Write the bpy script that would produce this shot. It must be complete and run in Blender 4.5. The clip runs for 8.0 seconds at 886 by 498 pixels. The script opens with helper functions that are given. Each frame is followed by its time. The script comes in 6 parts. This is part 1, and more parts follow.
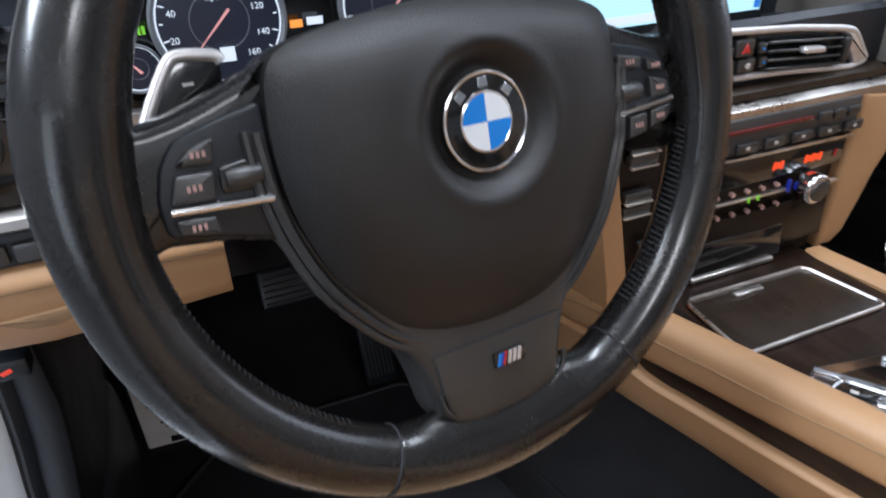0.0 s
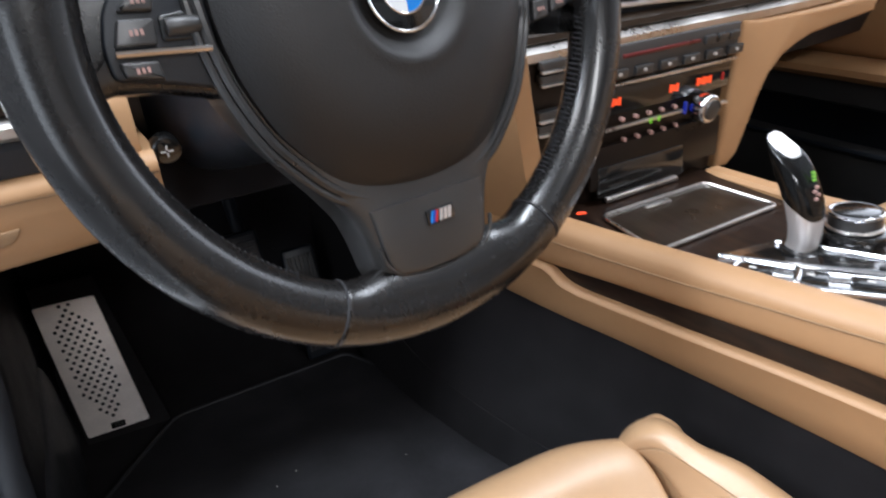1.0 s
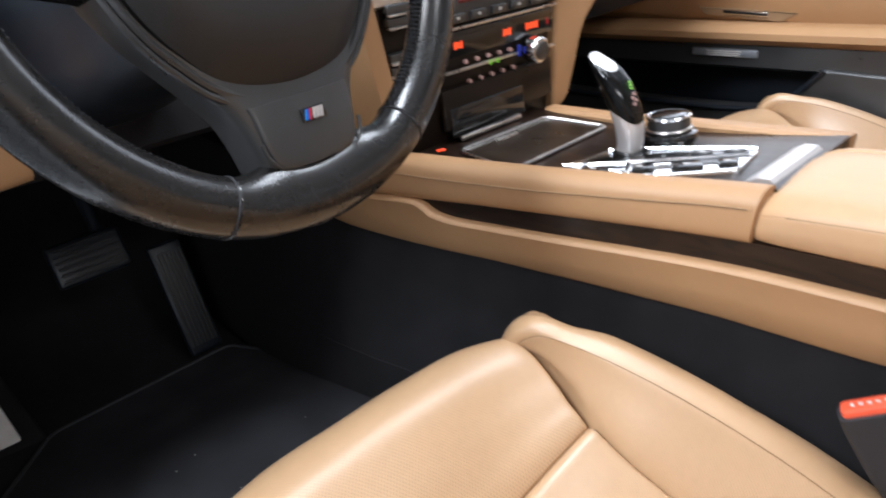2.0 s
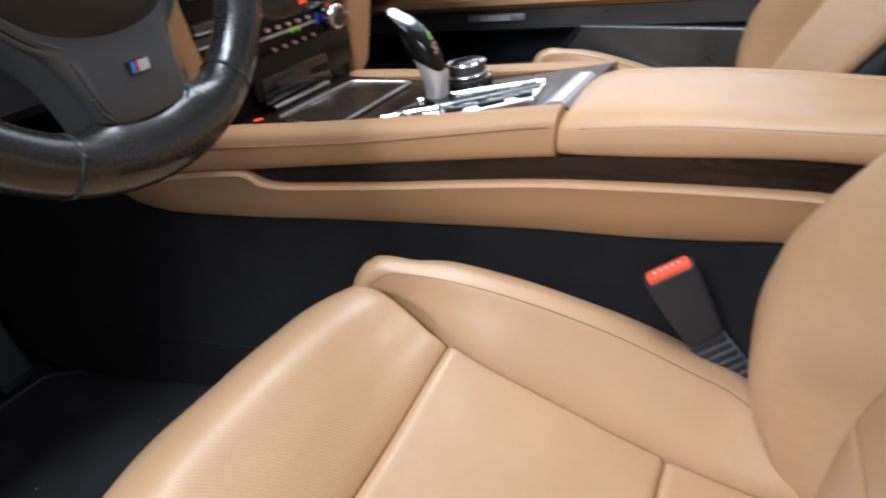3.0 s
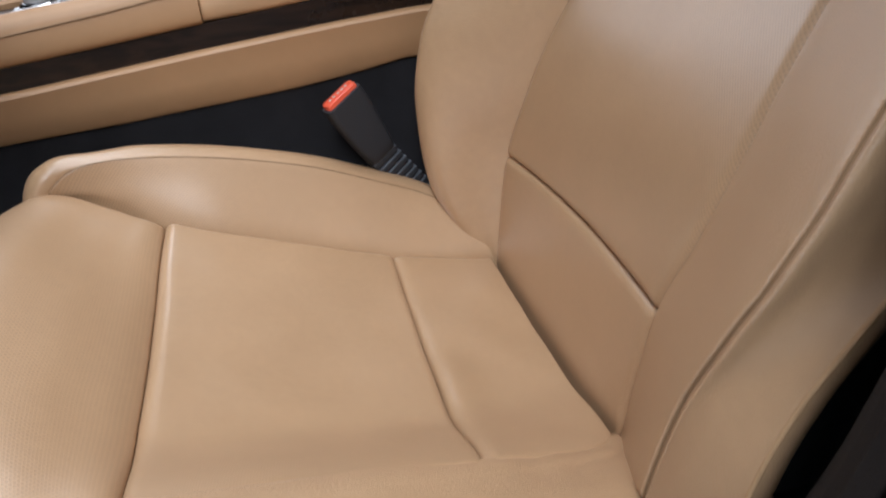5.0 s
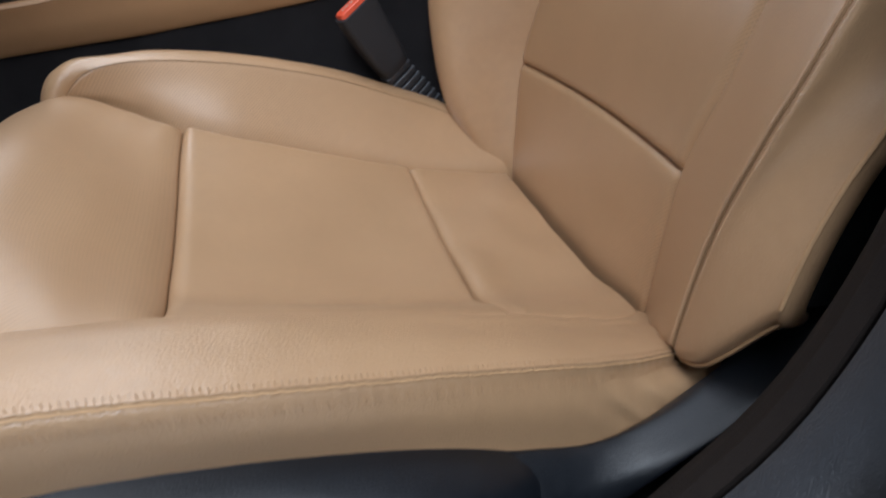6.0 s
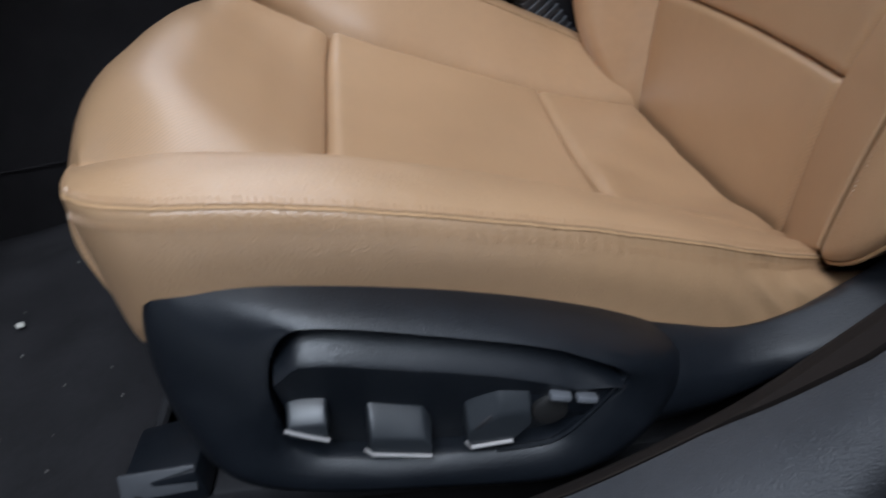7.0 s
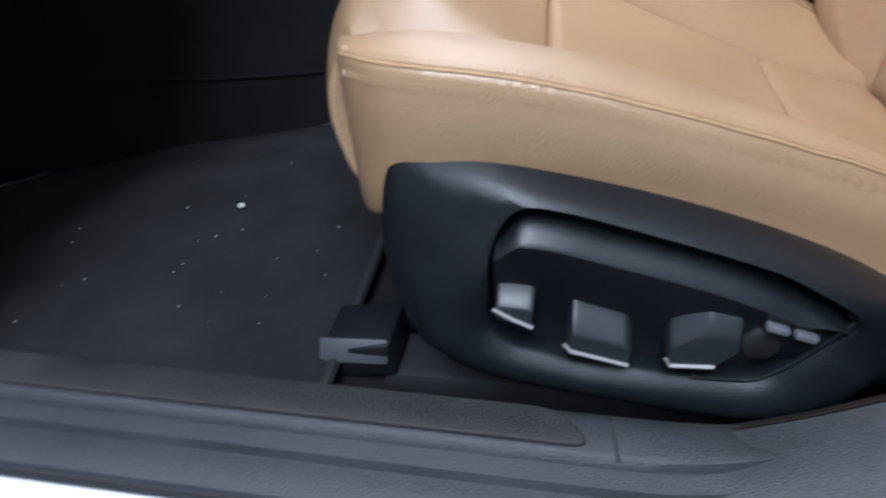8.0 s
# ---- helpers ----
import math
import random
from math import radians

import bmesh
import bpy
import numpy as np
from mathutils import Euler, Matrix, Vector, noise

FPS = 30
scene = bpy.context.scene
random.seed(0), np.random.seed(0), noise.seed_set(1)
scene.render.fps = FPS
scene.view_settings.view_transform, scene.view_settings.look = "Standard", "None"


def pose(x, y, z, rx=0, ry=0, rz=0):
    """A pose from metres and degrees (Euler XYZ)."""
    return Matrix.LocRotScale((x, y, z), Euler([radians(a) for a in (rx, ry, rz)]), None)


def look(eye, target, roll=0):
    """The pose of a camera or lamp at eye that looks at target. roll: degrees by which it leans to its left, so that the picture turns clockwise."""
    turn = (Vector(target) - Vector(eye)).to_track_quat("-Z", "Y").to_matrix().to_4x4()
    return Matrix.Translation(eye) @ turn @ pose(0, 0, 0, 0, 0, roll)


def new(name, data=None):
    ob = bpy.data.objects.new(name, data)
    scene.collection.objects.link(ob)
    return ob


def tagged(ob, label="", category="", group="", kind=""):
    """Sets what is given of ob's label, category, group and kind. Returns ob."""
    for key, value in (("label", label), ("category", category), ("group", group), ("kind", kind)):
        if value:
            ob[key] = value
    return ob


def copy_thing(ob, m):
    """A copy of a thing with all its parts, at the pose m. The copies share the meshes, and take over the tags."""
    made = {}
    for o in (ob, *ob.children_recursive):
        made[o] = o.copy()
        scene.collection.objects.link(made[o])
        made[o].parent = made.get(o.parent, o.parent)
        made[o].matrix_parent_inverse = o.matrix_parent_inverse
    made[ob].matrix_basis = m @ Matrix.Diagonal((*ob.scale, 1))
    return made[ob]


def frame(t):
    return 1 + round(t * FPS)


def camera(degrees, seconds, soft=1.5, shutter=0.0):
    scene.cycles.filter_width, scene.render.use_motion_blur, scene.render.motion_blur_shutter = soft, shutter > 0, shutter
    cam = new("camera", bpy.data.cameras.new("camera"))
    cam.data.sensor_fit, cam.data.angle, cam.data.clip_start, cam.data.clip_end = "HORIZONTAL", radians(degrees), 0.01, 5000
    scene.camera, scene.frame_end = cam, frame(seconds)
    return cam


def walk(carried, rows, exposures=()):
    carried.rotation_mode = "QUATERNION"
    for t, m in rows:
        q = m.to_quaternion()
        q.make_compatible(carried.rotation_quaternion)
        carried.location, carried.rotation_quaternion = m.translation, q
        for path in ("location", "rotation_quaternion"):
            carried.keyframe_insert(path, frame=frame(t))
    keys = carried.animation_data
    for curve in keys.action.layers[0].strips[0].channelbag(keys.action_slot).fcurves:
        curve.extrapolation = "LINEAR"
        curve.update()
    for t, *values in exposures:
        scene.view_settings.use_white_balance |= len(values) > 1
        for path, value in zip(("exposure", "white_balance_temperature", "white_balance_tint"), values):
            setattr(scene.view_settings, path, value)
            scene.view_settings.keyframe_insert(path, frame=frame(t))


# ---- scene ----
cam = camera(67.1, 8.0, soft=1.9, shutter=0.5)
PATH = [
    (0, (-0.135, 0.438, 0.734), (0.506, 2.001, -0.336), -1.1),
    (0.5, (-0.151, 0.401, 0.7), (0.574, 1.96, -0.322), -2.0),
    (1, (-0.169, 0.371, 0.675), (0.665, 1.869, -0.354), -1.9),
    (1.5, (-0.193, 0.335, 0.644), (0.789, 1.758, -0.362), -1.8),
    (1.7, (-0.206, 0.324, 0.633), (0.854, 1.697, -0.363), -2.3),
    (2.8, (-0.274, 0.3015, 0.6036), (1.1555, 1.2512, -0.4233), -3.4),
    (3, (-0.2881, 0.3045, 0.5953), (1.212, 1.1387, -0.4313), -3.4),
    (3.5, (-0.3219, 0.3049, 0.5822), (1.2944, 0.8412, -0.4667), -3.2),
    (4, (-0.3969, 0.3468, 0.5222), (1.3566, 0.4704, -0.4317), -1.55),
    (4.5, (-0.428, 0.4035, 0.4845), (1.3109, 0.1492, -0.47), -2.3),
    (4.7, (-0.436, 0.4158, 0.4676), (1.2909, 0.0801, -0.4837), -2.2),
    (5.8, (-0.478, 0.455, 0.387), (1.21, 0.046, -0.605), -3.6),
    (6, (-0.484, 0.459, 0.372), (1.207, 0.09, -0.628), -4.0),
    (6.5, (-0.504, 0.487, 0.353), (1.18, 0.207, -0.688), -4.1),
    (7, (-0.521, 0.509, 0.331), (1.175, 0.392, -0.723), -3.6),
    (7.5, (-0.539, 0.53, 0.314), (1.153, 0.628, -0.749), -2.6),
    (8, (-0.555, 0.552, 0.297), (1.107, 0.852, -0.774), -1.5),
]
EXPOSURES = [(0, -0.42, 5900, 10), (1, -0.08, 6050, 10), (1.7, -0.08, 6050, 10), (3, -0.42, 5950, 10), (4.5, -0.66, 5900, 10), (6, -1.03, 5950, 10), (6.5, -1.06, 5950, 10), (7.2, -1.00, 5800, 10), (8, -0.58, 5650, 10)]
walk(cam, [(t, look(eye, target, roll)) for t, eye, target, roll in PATH], EXPOSURES)

# ---- world, lamps, exposure ----
world = bpy.data.worlds.new("showroom_air")
scene.world = world
world.use_nodes = True
wbg = world.node_tree.nodes["Background"]
wbg.inputs[0].default_value = (0.75, 0.85, 1.0, 1)
wbg.inputs[1].default_value = 0.7


def area_lamp(name, eye, target, sx, sy, power, colour):
    data = bpy.data.lights.new(name, "AREA")
    data.shape, data.size, data.size_y, data.energy, data.color = "RECTANGLE", sx, sy, power, colour
    ob = new(name, data)
    ob.matrix_world = look(eye, target)
    return tagged(ob, "unseen area lamp added to light the cabin", "lamp")


# Added lamps out of view, placed where leather, wheel and plate need sheen.
area_lamp("ceiling_lamp", (-1.25, 0.50, 2.6), (-0.2, 0.45, 0.2), 1.6, 0.5, 25, (1.0, 0.97, 0.94))
area_lamp("ceiling_lamp", (-2.10, 0.88, 2.42), (-0.1, 0.5, 0.1), 1.0, 1.2, 132, (0.90, 0.95, 1.0))
area_lamp("added_side_lamp", (-2.3, -3.3, 1.35), (-0.2, 1.0, 0.6), 3.2, 2.3, 82, (0.90, 0.95, 1.0))
area_lamp("ceiling_lamp", (-0.02, -1.75, 2.30), (0.0, 0.8, 0.2), 1.5, 0.34, 38, (1.0, 0.97, 0.94))
area_lamp("ceiling_lamp", (0.30, 0.75, 2.80), (0.1, 0.5, 0.3), 1.1, 0.4, 52, (0.93, 0.96, 1.0))
area_lamp("ceiling_lamp", (1.85, 0.50, 2.60), (0.1, 0.6, 0.2), 0.9, 0.6, 27, (0.93, 0.96, 1.0))
area_lamp("added_side_lamp", (3.3, 1.5, 1.60), (0.0, 0.5, 0.3), 2.6, 1.5, 40, (0.90, 0.93, 1.0))


# ---- materials ----
def material(name, base, rough=0.5, metal=0.0, coat=0.0, spread=0.12, scale=9.0, bump=0.0, bump_scale=400.0, cells=False,
             rough_spread=0.1, spec=0.5):
    m = bpy.data.materials.new(name)
    m.use_nodes = True
    nt = m.node_tree
    n, l = nt.nodes, nt.links
    b = n["Principled BSDF"]
    b.inputs["Metallic"].default_value = metal
    b.inputs["Coat Weight"].default_value = coat
    b.inputs["Coat Roughness"].default_value = 0.08
    b.inputs["Specular IOR Level"].default_value = spec
    co = n.new("ShaderNodeTexCoord")
    big = n.new("ShaderNodeTexNoise")
    big.inputs["Scale"].default_value, big.inputs["Detail"].default_value = scale, 6
    l.new(co.outputs["Object"], big.inputs["Vector"])
    fine = n.new("ShaderNodeTexNoise")
    fine.inputs["Scale"].default_value, fine.inputs["Detail"].default_value = scale * 14, 4
    l.new(co.outputs["Object"], fine.inputs["Vector"])
    mixv = n.new("ShaderNodeMath")
    mixv.operation = "MULTIPLY_ADD"
    l.new(fine.outputs["Fac"], mixv.inputs[0])
    mixv.inputs[1].default_value = 0.4
    l.new(big.outputs["Fac"], mixv.inputs[2])
    ramp = n.new("ShaderNodeMapRange")
    ramp.inputs["From Min"].default_value, ramp.inputs["From Max"].default_value = 0.45, 0.95
    ramp.inputs["To Min"].default_value, ramp.inputs["To Max"].default_value = 1 - spread, 1 + spread
    l.new(mixv.outputs[0], ramp.inputs["Value"])
    mul = n.new("ShaderNodeVectorMath")
    mul.operation = "SCALE"
    mul.inputs[0].default_value = base
    l.new(ramp.outputs["Result"], mul.inputs["Scale"])
    l.new(mul.outputs["Vector"], b.inputs["Base Color"])
    rr = n.new("ShaderNodeMapRange")
    rr.inputs["From Min"].default_value, rr.inputs["From Max"].default_value = 0.45, 0.95
    rr.inputs["To Min"].default_value, rr.inputs["To Max"].default_value = max(0.02, rough - rough_spread), min(1, rough + rough_spread)
    l.new(mixv.outputs[0], rr.inputs["Value"])
    l.new(rr.outputs["Result"], b.inputs["Roughness"])
    if bump:
        if cells:
            tex = n.new("ShaderNodeTexVoronoi")
            tex.feature = "DISTANCE_TO_EDGE"
            tex.inputs["Scale"].default_value = bump_scale
            out = tex.outputs["Distance"]
        else:
            tex = n.new("ShaderNodeTexNoise")
            tex.inputs["Scale"].default_value, tex.inputs["Detail"].default_value = bump_scale, 3
            out = tex.outputs["Fac"]
        l.new(co.outputs["Object"], tex.inputs["Vector"])
        bp = n.new("ShaderNodeBump")
        bp.inputs["Strength"].default_value, bp.inputs["Distance"].default_value = bump, 0.001
        l.new(out, bp.inputs["Height"])
        l.new(bp.outputs["Normal"], b.inputs["Normal"])
    return m


def perforated(name, base, rough):
    """Leather with rows of fine punched holes about 2.2 mm apart."""
    m = material(name, base, rough, spread=0.07, scale=9, rough_spread=0.02, spec=0.9)
    n, l = m.node_tree.nodes, m.node_tree.links
    b = n["Principled BSDF"]
    co = n.new("ShaderNodeTexCoord")
    vor = n.new("ShaderNodeTexVoronoi")
    vor.voronoi_dimensions = "2D"
    vor.inputs["Scale"].default_value, vor.inputs["Randomness"].default_value = 440, 0.0
    rot = n.new("ShaderNodeMapping")
    rot.inputs["Rotation"].default_value = (0, 0, radians(45))
    l.new(co.outputs["UV"], rot.inputs["Vector"])
    l.new(rot.outputs["Vector"], vor.inputs["Vector"])
    hole = n.new("ShaderNodeMapRange")
    hole.inputs["From Min"].default_value, hole.inputs["From Max"].default_value = 0.2, 0.36
    hole.inputs["To Min"].default_value, hole.inputs["To Max"].default_value = 0.80, 1.0
    l.new(vor.outputs["Distance"], hole.inputs["Value"])
    old = b.inputs["Base Color"].links[0].from_socket
    sc = n.new("ShaderNodeVectorMath")
    sc.operation = "SCALE"
    l.new(old, sc.inputs[0])
    l.new(hole.outputs["Result"], sc.inputs["Scale"])
    l.new(sc.outputs["Vector"], b.inputs["Base Color"])
    bp = n.new("ShaderNodeBump")
    bp.inputs["Strength"].default_value, bp.inputs["Distance"].default_value = 0.5, 0.0006
    l.new(hole.outputs["Result"], bp.inputs["Height"])
    l.new(bp.outputs["Normal"], b.inputs["Normal"])
    return m


def glow(name, colour, strength):
    m = bpy.data.materials.new(name)
    m.use_nodes = True
    b = m.node_tree.nodes["Principled BSDF"]
    b.inputs["Base Color"].default_value = (0.02, 0.02, 0.02, 1)
    b.inputs["Emission Color"].default_value = (*colour, 1)
    b.inputs["Emission Strength"].default_value = strength
    return m


def wood(name, dark, light):
    """Dark striped veneer under clear lacquer, grain along y."""
    m = material(name, light, 0.34, coat=0.12, scale=5, spec=0.3)
    n, l = m.node_tree.nodes, m.node_tree.links
    b = n["Principled BSDF"]
    b.inputs["Coat Roughness"].default_value = 0.04
    co = n.new("ShaderNodeTexCoord")
    mp = n.new("ShaderNodeMapping")
    mp.inputs["Scale"].default_value = (60, 5, 60)
    l.new(co.outputs["Object"], mp.inputs["Vector"])
    tx = n.new("ShaderNodeTexNoise")
    tx.inputs["Scale"].default_value, tx.inputs["Detail"].default_value, tx.inputs["Distortion"].default_value = 2.2, 7, 0.6
    l.new(mp.outputs["Vector"], tx.inputs["Vector"])
    cr = n.new("ShaderNodeValToRGB")
    cr.color_ramp.elements[0].position, cr.color_ramp.elements[0].color = 0.38, (*dark, 1)
    cr.color_ramp.elements[1].position, cr.color_ramp.elements[1].color = 0.66, (*light, 1)
    l.new(tx.outputs["Fac"], cr.inputs["Fac"])
    l.new(cr.outputs["Color"], b.inputs["Base Color"])
    return m


TAN = (0.485, 0.301, 0.162)
M_TAN = material("tan_leather", TAN, 0.35, spread=0.09, scale=7, bump=0.50, bump_scale=760, rough_spread=0.06, spec=0.9)
M_PERF = perforated("tan_perforated_leather", TAN, 0.36)
for m_ in (M_TAN, M_PERF):
    m_.node_tree.nodes["Principled BSDF"].inputs["Coat Weight"].default_value = 0.45
    m_.node_tree.nodes["Principled BSDF"].inputs["Coat Roughness"].default_value = 0.42
# Deeper than the seat tan: shade on console sides and knee panel is mixed in.
M_TRIM = material("shaded_tan_trim_leather", (0.40, 0.226, 0.108), 0.50, spread=0.06, scale=6, bump=0.03, bump_scale=900, rough_spread=0.02)
M_ARM = material("tan_armrest_leather", (0.50, 0.305, 0.163), 0.42, spread=0.07, scale=6, bump=0.12, bump_scale=800, rough_spread=0.04)
M_STITCH = material("tan_thread", (0.50, 0.31, 0.16), 0.7, spread=0.1, scale=60)
M_SEAM = material("seam_and_recess_brown", (0.27, 0.165, 0.085), 0.8, spread=0.15, scale=60)
M_WHEEL = material("worn_black_leather", (0.0085, 0.0078, 0.0076), 0.27, coat=0.35, spread=0.3, scale=24, bump=0.05, bump_scale=1300, rough_spread=0.035, spec=0.55)
M_PAD = material("black_soft_plastic", (0.0085, 0.0076, 0.0073), 0.46, spread=0.15, scale=12, bump=0.35, bump_scale=1000, rough_spread=0.06, spec=0.55)
M_SPOKE = material("dark_grey_satin_plastic", (0.024, 0.0235, 0.0235), 0.36, spread=0.12, scale=12, bump=0.1, bump_scale=900, spec=0.85)
M_PLAST = material("black_grained_plastic", (0.0085, 0.0108, 0.0150), 0.38, spread=0.2, scale=10, bump=0.25, bump_scale=900)
M_SWITCH = material("grey_black_switch_plastic", (0.026, 0.030, 0.035), 0.36, spread=0.1, scale=20, bump=0.1, bump_scale=900)
M_GLOSS = material("black_gloss_plastic", (0.008, 0.008, 0.008), 0.14, spread=0.1, coat=0.4, rough_spread=0.05)
M_CARPET = material("black_carpet", (0.0160, 0.0148, 0.0158), 0.95, spread=0.25, scale=30, bump=1.0, bump_scale=1400, spec=0.15)
M_MAT = material("charcoal_velour_mat", (0.0225, 0.0218, 0.0240), 0.95, spread=0.35, scale=16, bump=1.0, bump_scale=1500, spec=0.15)
M_CHROME = material("satin_chrome", (0.72, 0.72, 0.73), 0.16, metal=1.0, spread=0.05, rough_spread=0.06)
M_ALU = material("brushed_aluminium", (0.66, 0.63, 0.60), 0.33, metal=1.0, spread=0.12, scale=20, rough_spread=0.12)
M_SILVER = material("pale_satin_metal", (0.72, 0.69, 0.68), 0.38, metal=0.7, spread=0.04)
M_RAIL = material("grey_painted_steel", (0.19, 0.20, 0.22), 0.4, metal=0.3, spread=0.15, scale=20)
M_WOOD = wood("dark_lacquered_wood", (0.008, 0.0042, 0.0030), (0.023, 0.0118, 0.0070))
M_WOOD2 = wood("brown_grained_wood", (0.016, 0.010, 0.006), (0.026, 0.017, 0.011))
M_FASCIA = material("grey_brown_fascia", (0.085, 0.075, 0.065), 0.55, spread=0.1, bump=0.2)
M_SILL = material("grey_black_sill_plastic", (0.029, 0.031, 0.036), 0.40, spread=0.25, scale=14, bump=0.6, bump_scale=1000)
M_PLATE = material("worn_black_sill_cover", (0.019, 0.0185, 0.020), 0.52, spread=0.45, scale=22, bump=0.8, bump_scale=900, rough_spread=0.12)
M_LINING = material("dark_brown_cloth_lining", (0.017, 0.0125, 0.0105), 0.9, spread=0.3, scale=30, bump=0.9, bump_scale=1300, spec=0.2)
M_RIB = material("grey_rubber_rib", (0.075, 0.079, 0.088), 0.5, spread=0.15, scale=20)
M_PILLAR = material("black_pillar_plastic", (0.012, 0.013, 0.016), 0.5, spread=0.2, scale=12, bump=0.5, bump_scale=1000)
M_WHITE = material("white_car_paint", (0.78, 0.79, 0.80), 0.2, coat=0.8, spread=0.02)
M_BLUE = material("blue_enamel", (0.02, 0.20, 0.62), 0.2, coat=0.6, spread=0.03)
M_ENAMEL = material("white_enamel", (0.72, 0.74, 0.76), 0.22, coat=0.6, spread=0.03)
M_RED = material("orange_red_plastic", (0.75, 0.10, 0.045), 0.35, spread=0.06)
M_RADIO = material("dark_grey_radio_plastic", (0.040, 0.037, 0.036), 0.42, spread=0.1)
M_DIMRED = material("dim_red_slot", (0.09, 0.010, 0.010), 0.3, spread=0.1)
# Footrest metal: near-white base carries the bright reflection the plate would show.
M_TREAD = material("brushed_metal_with_shine", (0.92, 0.86, 0.82), 0.40, metal=0.2, spread=0.10, scale=25, rough_spread=0.08)
M_BROWN = material("dark_brown_lacquer", (0.012, 0.008, 0.006), 0.30, spread=0.2, rough_spread=0.03, spec=0.2)
M_REDSTRIPE = material("red_stripe", (0.55, 0.03, 0.03), 0.3, spread=0.03)
M_NAVY = material("dark_blue_stripe", (0.03, 0.06, 0.35), 0.3, spread=0.03)
M_LIGHTGREY = material("pale_print", (0.5, 0.48, 0.46), 0.5, spread=0.05)
M_ROSE = material("faded_pink_print", (0.42, 0.25, 0.22), 0.5, spread=0.08)
M_WEB = material("black_belt_webbing", (0.02, 0.02, 0.023), 0.7, spread=0.2, scale=40, bump=0.5, bump_scale=900)
M_LINER = material("pale_roof_lining", (0.55, 0.50, 0.43), 0.95, spread=0.05, bump=0.3, bump_scale=900)
M_FLOOR = material("showroom_floor_tile", (0.17, 0.173, 0.18), 0.3, spread=0.05, scale=3)
M_WALL = material("showroom_wall_paint", (0.64, 0.645, 0.655), 0.8, spread=0.04, scale=2)
M_SCRAP = material("white_paper_scrap", (0.7, 0.68, 0.62), 0.8, spread=0.1)
E_ORANGE = glow("orange_display_digits", (1.0, 0.07, 0.01), 1.6)
E_REDLED = glow("red_led", (1.0, 0.05, 0.01), 1.0)
E_GREEN = glow("green_led", (0.35, 1.0, 0.05), 0.8)
E_BLUELED = glow("blue_dot", (0.03, 0.07, 1.0), 0.25)
E_WHITE = glow("white_dial_light", (0.85, 0.92, 1.0), 1.3)
E_NAVY = glow("dark_blue_dial_light", (0.008, 0.013, 0.045), 0.5)
E_NEEDLE = glow("pale_red_needle_light", (1.0, 0.45, 0.42), 1.1)
E_SCREEN = glow("pale_cyan_screen", (0.55, 0.88, 1.0), 1.5)
E_SCREENB = glow("blue_screen", (0.03, 0.25, 0.85), 1.0)
E_AMBER = glow("amber_lamp", (1.0, 0.35, 0.05), 1.5)


# ---- mesh tools ----
def finish(ob, smooth=True, angle=38):
    me = ob.data
    if smooth:
        me.polygons.foreach_set("use_smooth", [True] * len(me.polygons))
        me.set_sharp_from_angle(angle=radians(angle))


def mesh_object(name, bm, mat, smooth=True, angle=38):
    bmesh.ops.recalc_face_normals(bm, faces=bm.faces)
    me = bpy.data.meshes.new(name)
    bm.to_mesh(me)
    bm.free()
    me.materials.append(mat)
    ob = new(name, me)
    finish(ob, smooth, angle)
    return ob


def part(name, bm, mat, parent, label="", smooth=True, angle=38):
    ob = mesh_object(name, bm, mat, smooth, angle)
    ob.parent = parent
    if label:
        ob["label"] = label
    return ob


def thing(name, label, category, base=(0, 0, 0), group="", kind=""):
    ob = new(name)
    ob.empty_display_size = 0.05
    return tagged(ob, label, category, group, kind)


def structure(name, bm, mat, label, category, smooth=True):
    return tagged(mesh_object(name, bm, mat, smooth), label, category, "", "structure")


def pchip(xs, ys):
    """A smooth curve through given places that never overshoots."""
    xs, ys = np.array(xs, float), np.array(ys, float)
    if xs[0] > xs[-1]:
        xs, ys = xs[::-1], ys[::-1]
    h, d = np.diff(xs), np.diff(ys) / np.diff(xs)
    m = np.zeros(len(xs))
    for i in range(1, len(xs) - 1):
        if d[i - 1] * d[i] > 0:
            w1, w2 = 2 * h[i] + h[i - 1], h[i] + 2 * h[i - 1]
            m[i] = (w1 + w2) / (w1 / d[i - 1] + w2 / d[i])
    m[0], m[-1] = d[0], d[-1]

    def f(x):
        x = min(max(x, xs[0]), xs[-1])
        i = min(int(np.searchsorted(xs, x, "right")) - 1, len(h) - 1)
        t = (x - xs[i]) / h[i]
        return float((1 + 2 * t) * (1 - t) ** 2 * ys[i] + t * (1 - t) ** 2 * h[i] * m[i]
                     + t * t * (3 - 2 * t) * ys[i + 1] + t * t * (t - 1) * h[i] * m[i + 1])
    return f


def spline(points, n, closed=False):
    """n places along a Catmull-Rom curve through points."""
    p = [Vector(q) for q in points]
    k = len(p)
    spans = k if closed else k - 1
    out = []
    for j in range(n):
        s = j * spans / (n if closed else n - 1)
        i = min(int(s), spans - 1)
        t = s - i
        if closed:
            a, b, c, d = p[(i - 1) % k], p[i % k], p[(i + 1) % k], p[(i + 2) % k]
        else:
            a, b, c, d = p[max(i - 1, 0)], p[i], p[min(i + 1, k - 1)], p[min(i + 2, k - 1)]
        out.append(0.5 * (2 * b + (c - a) * t + (2 * a - 5 * b + 4 * c - d) * t * t + (3 * b - 3 * c + d - a) * t ** 3))
    return out


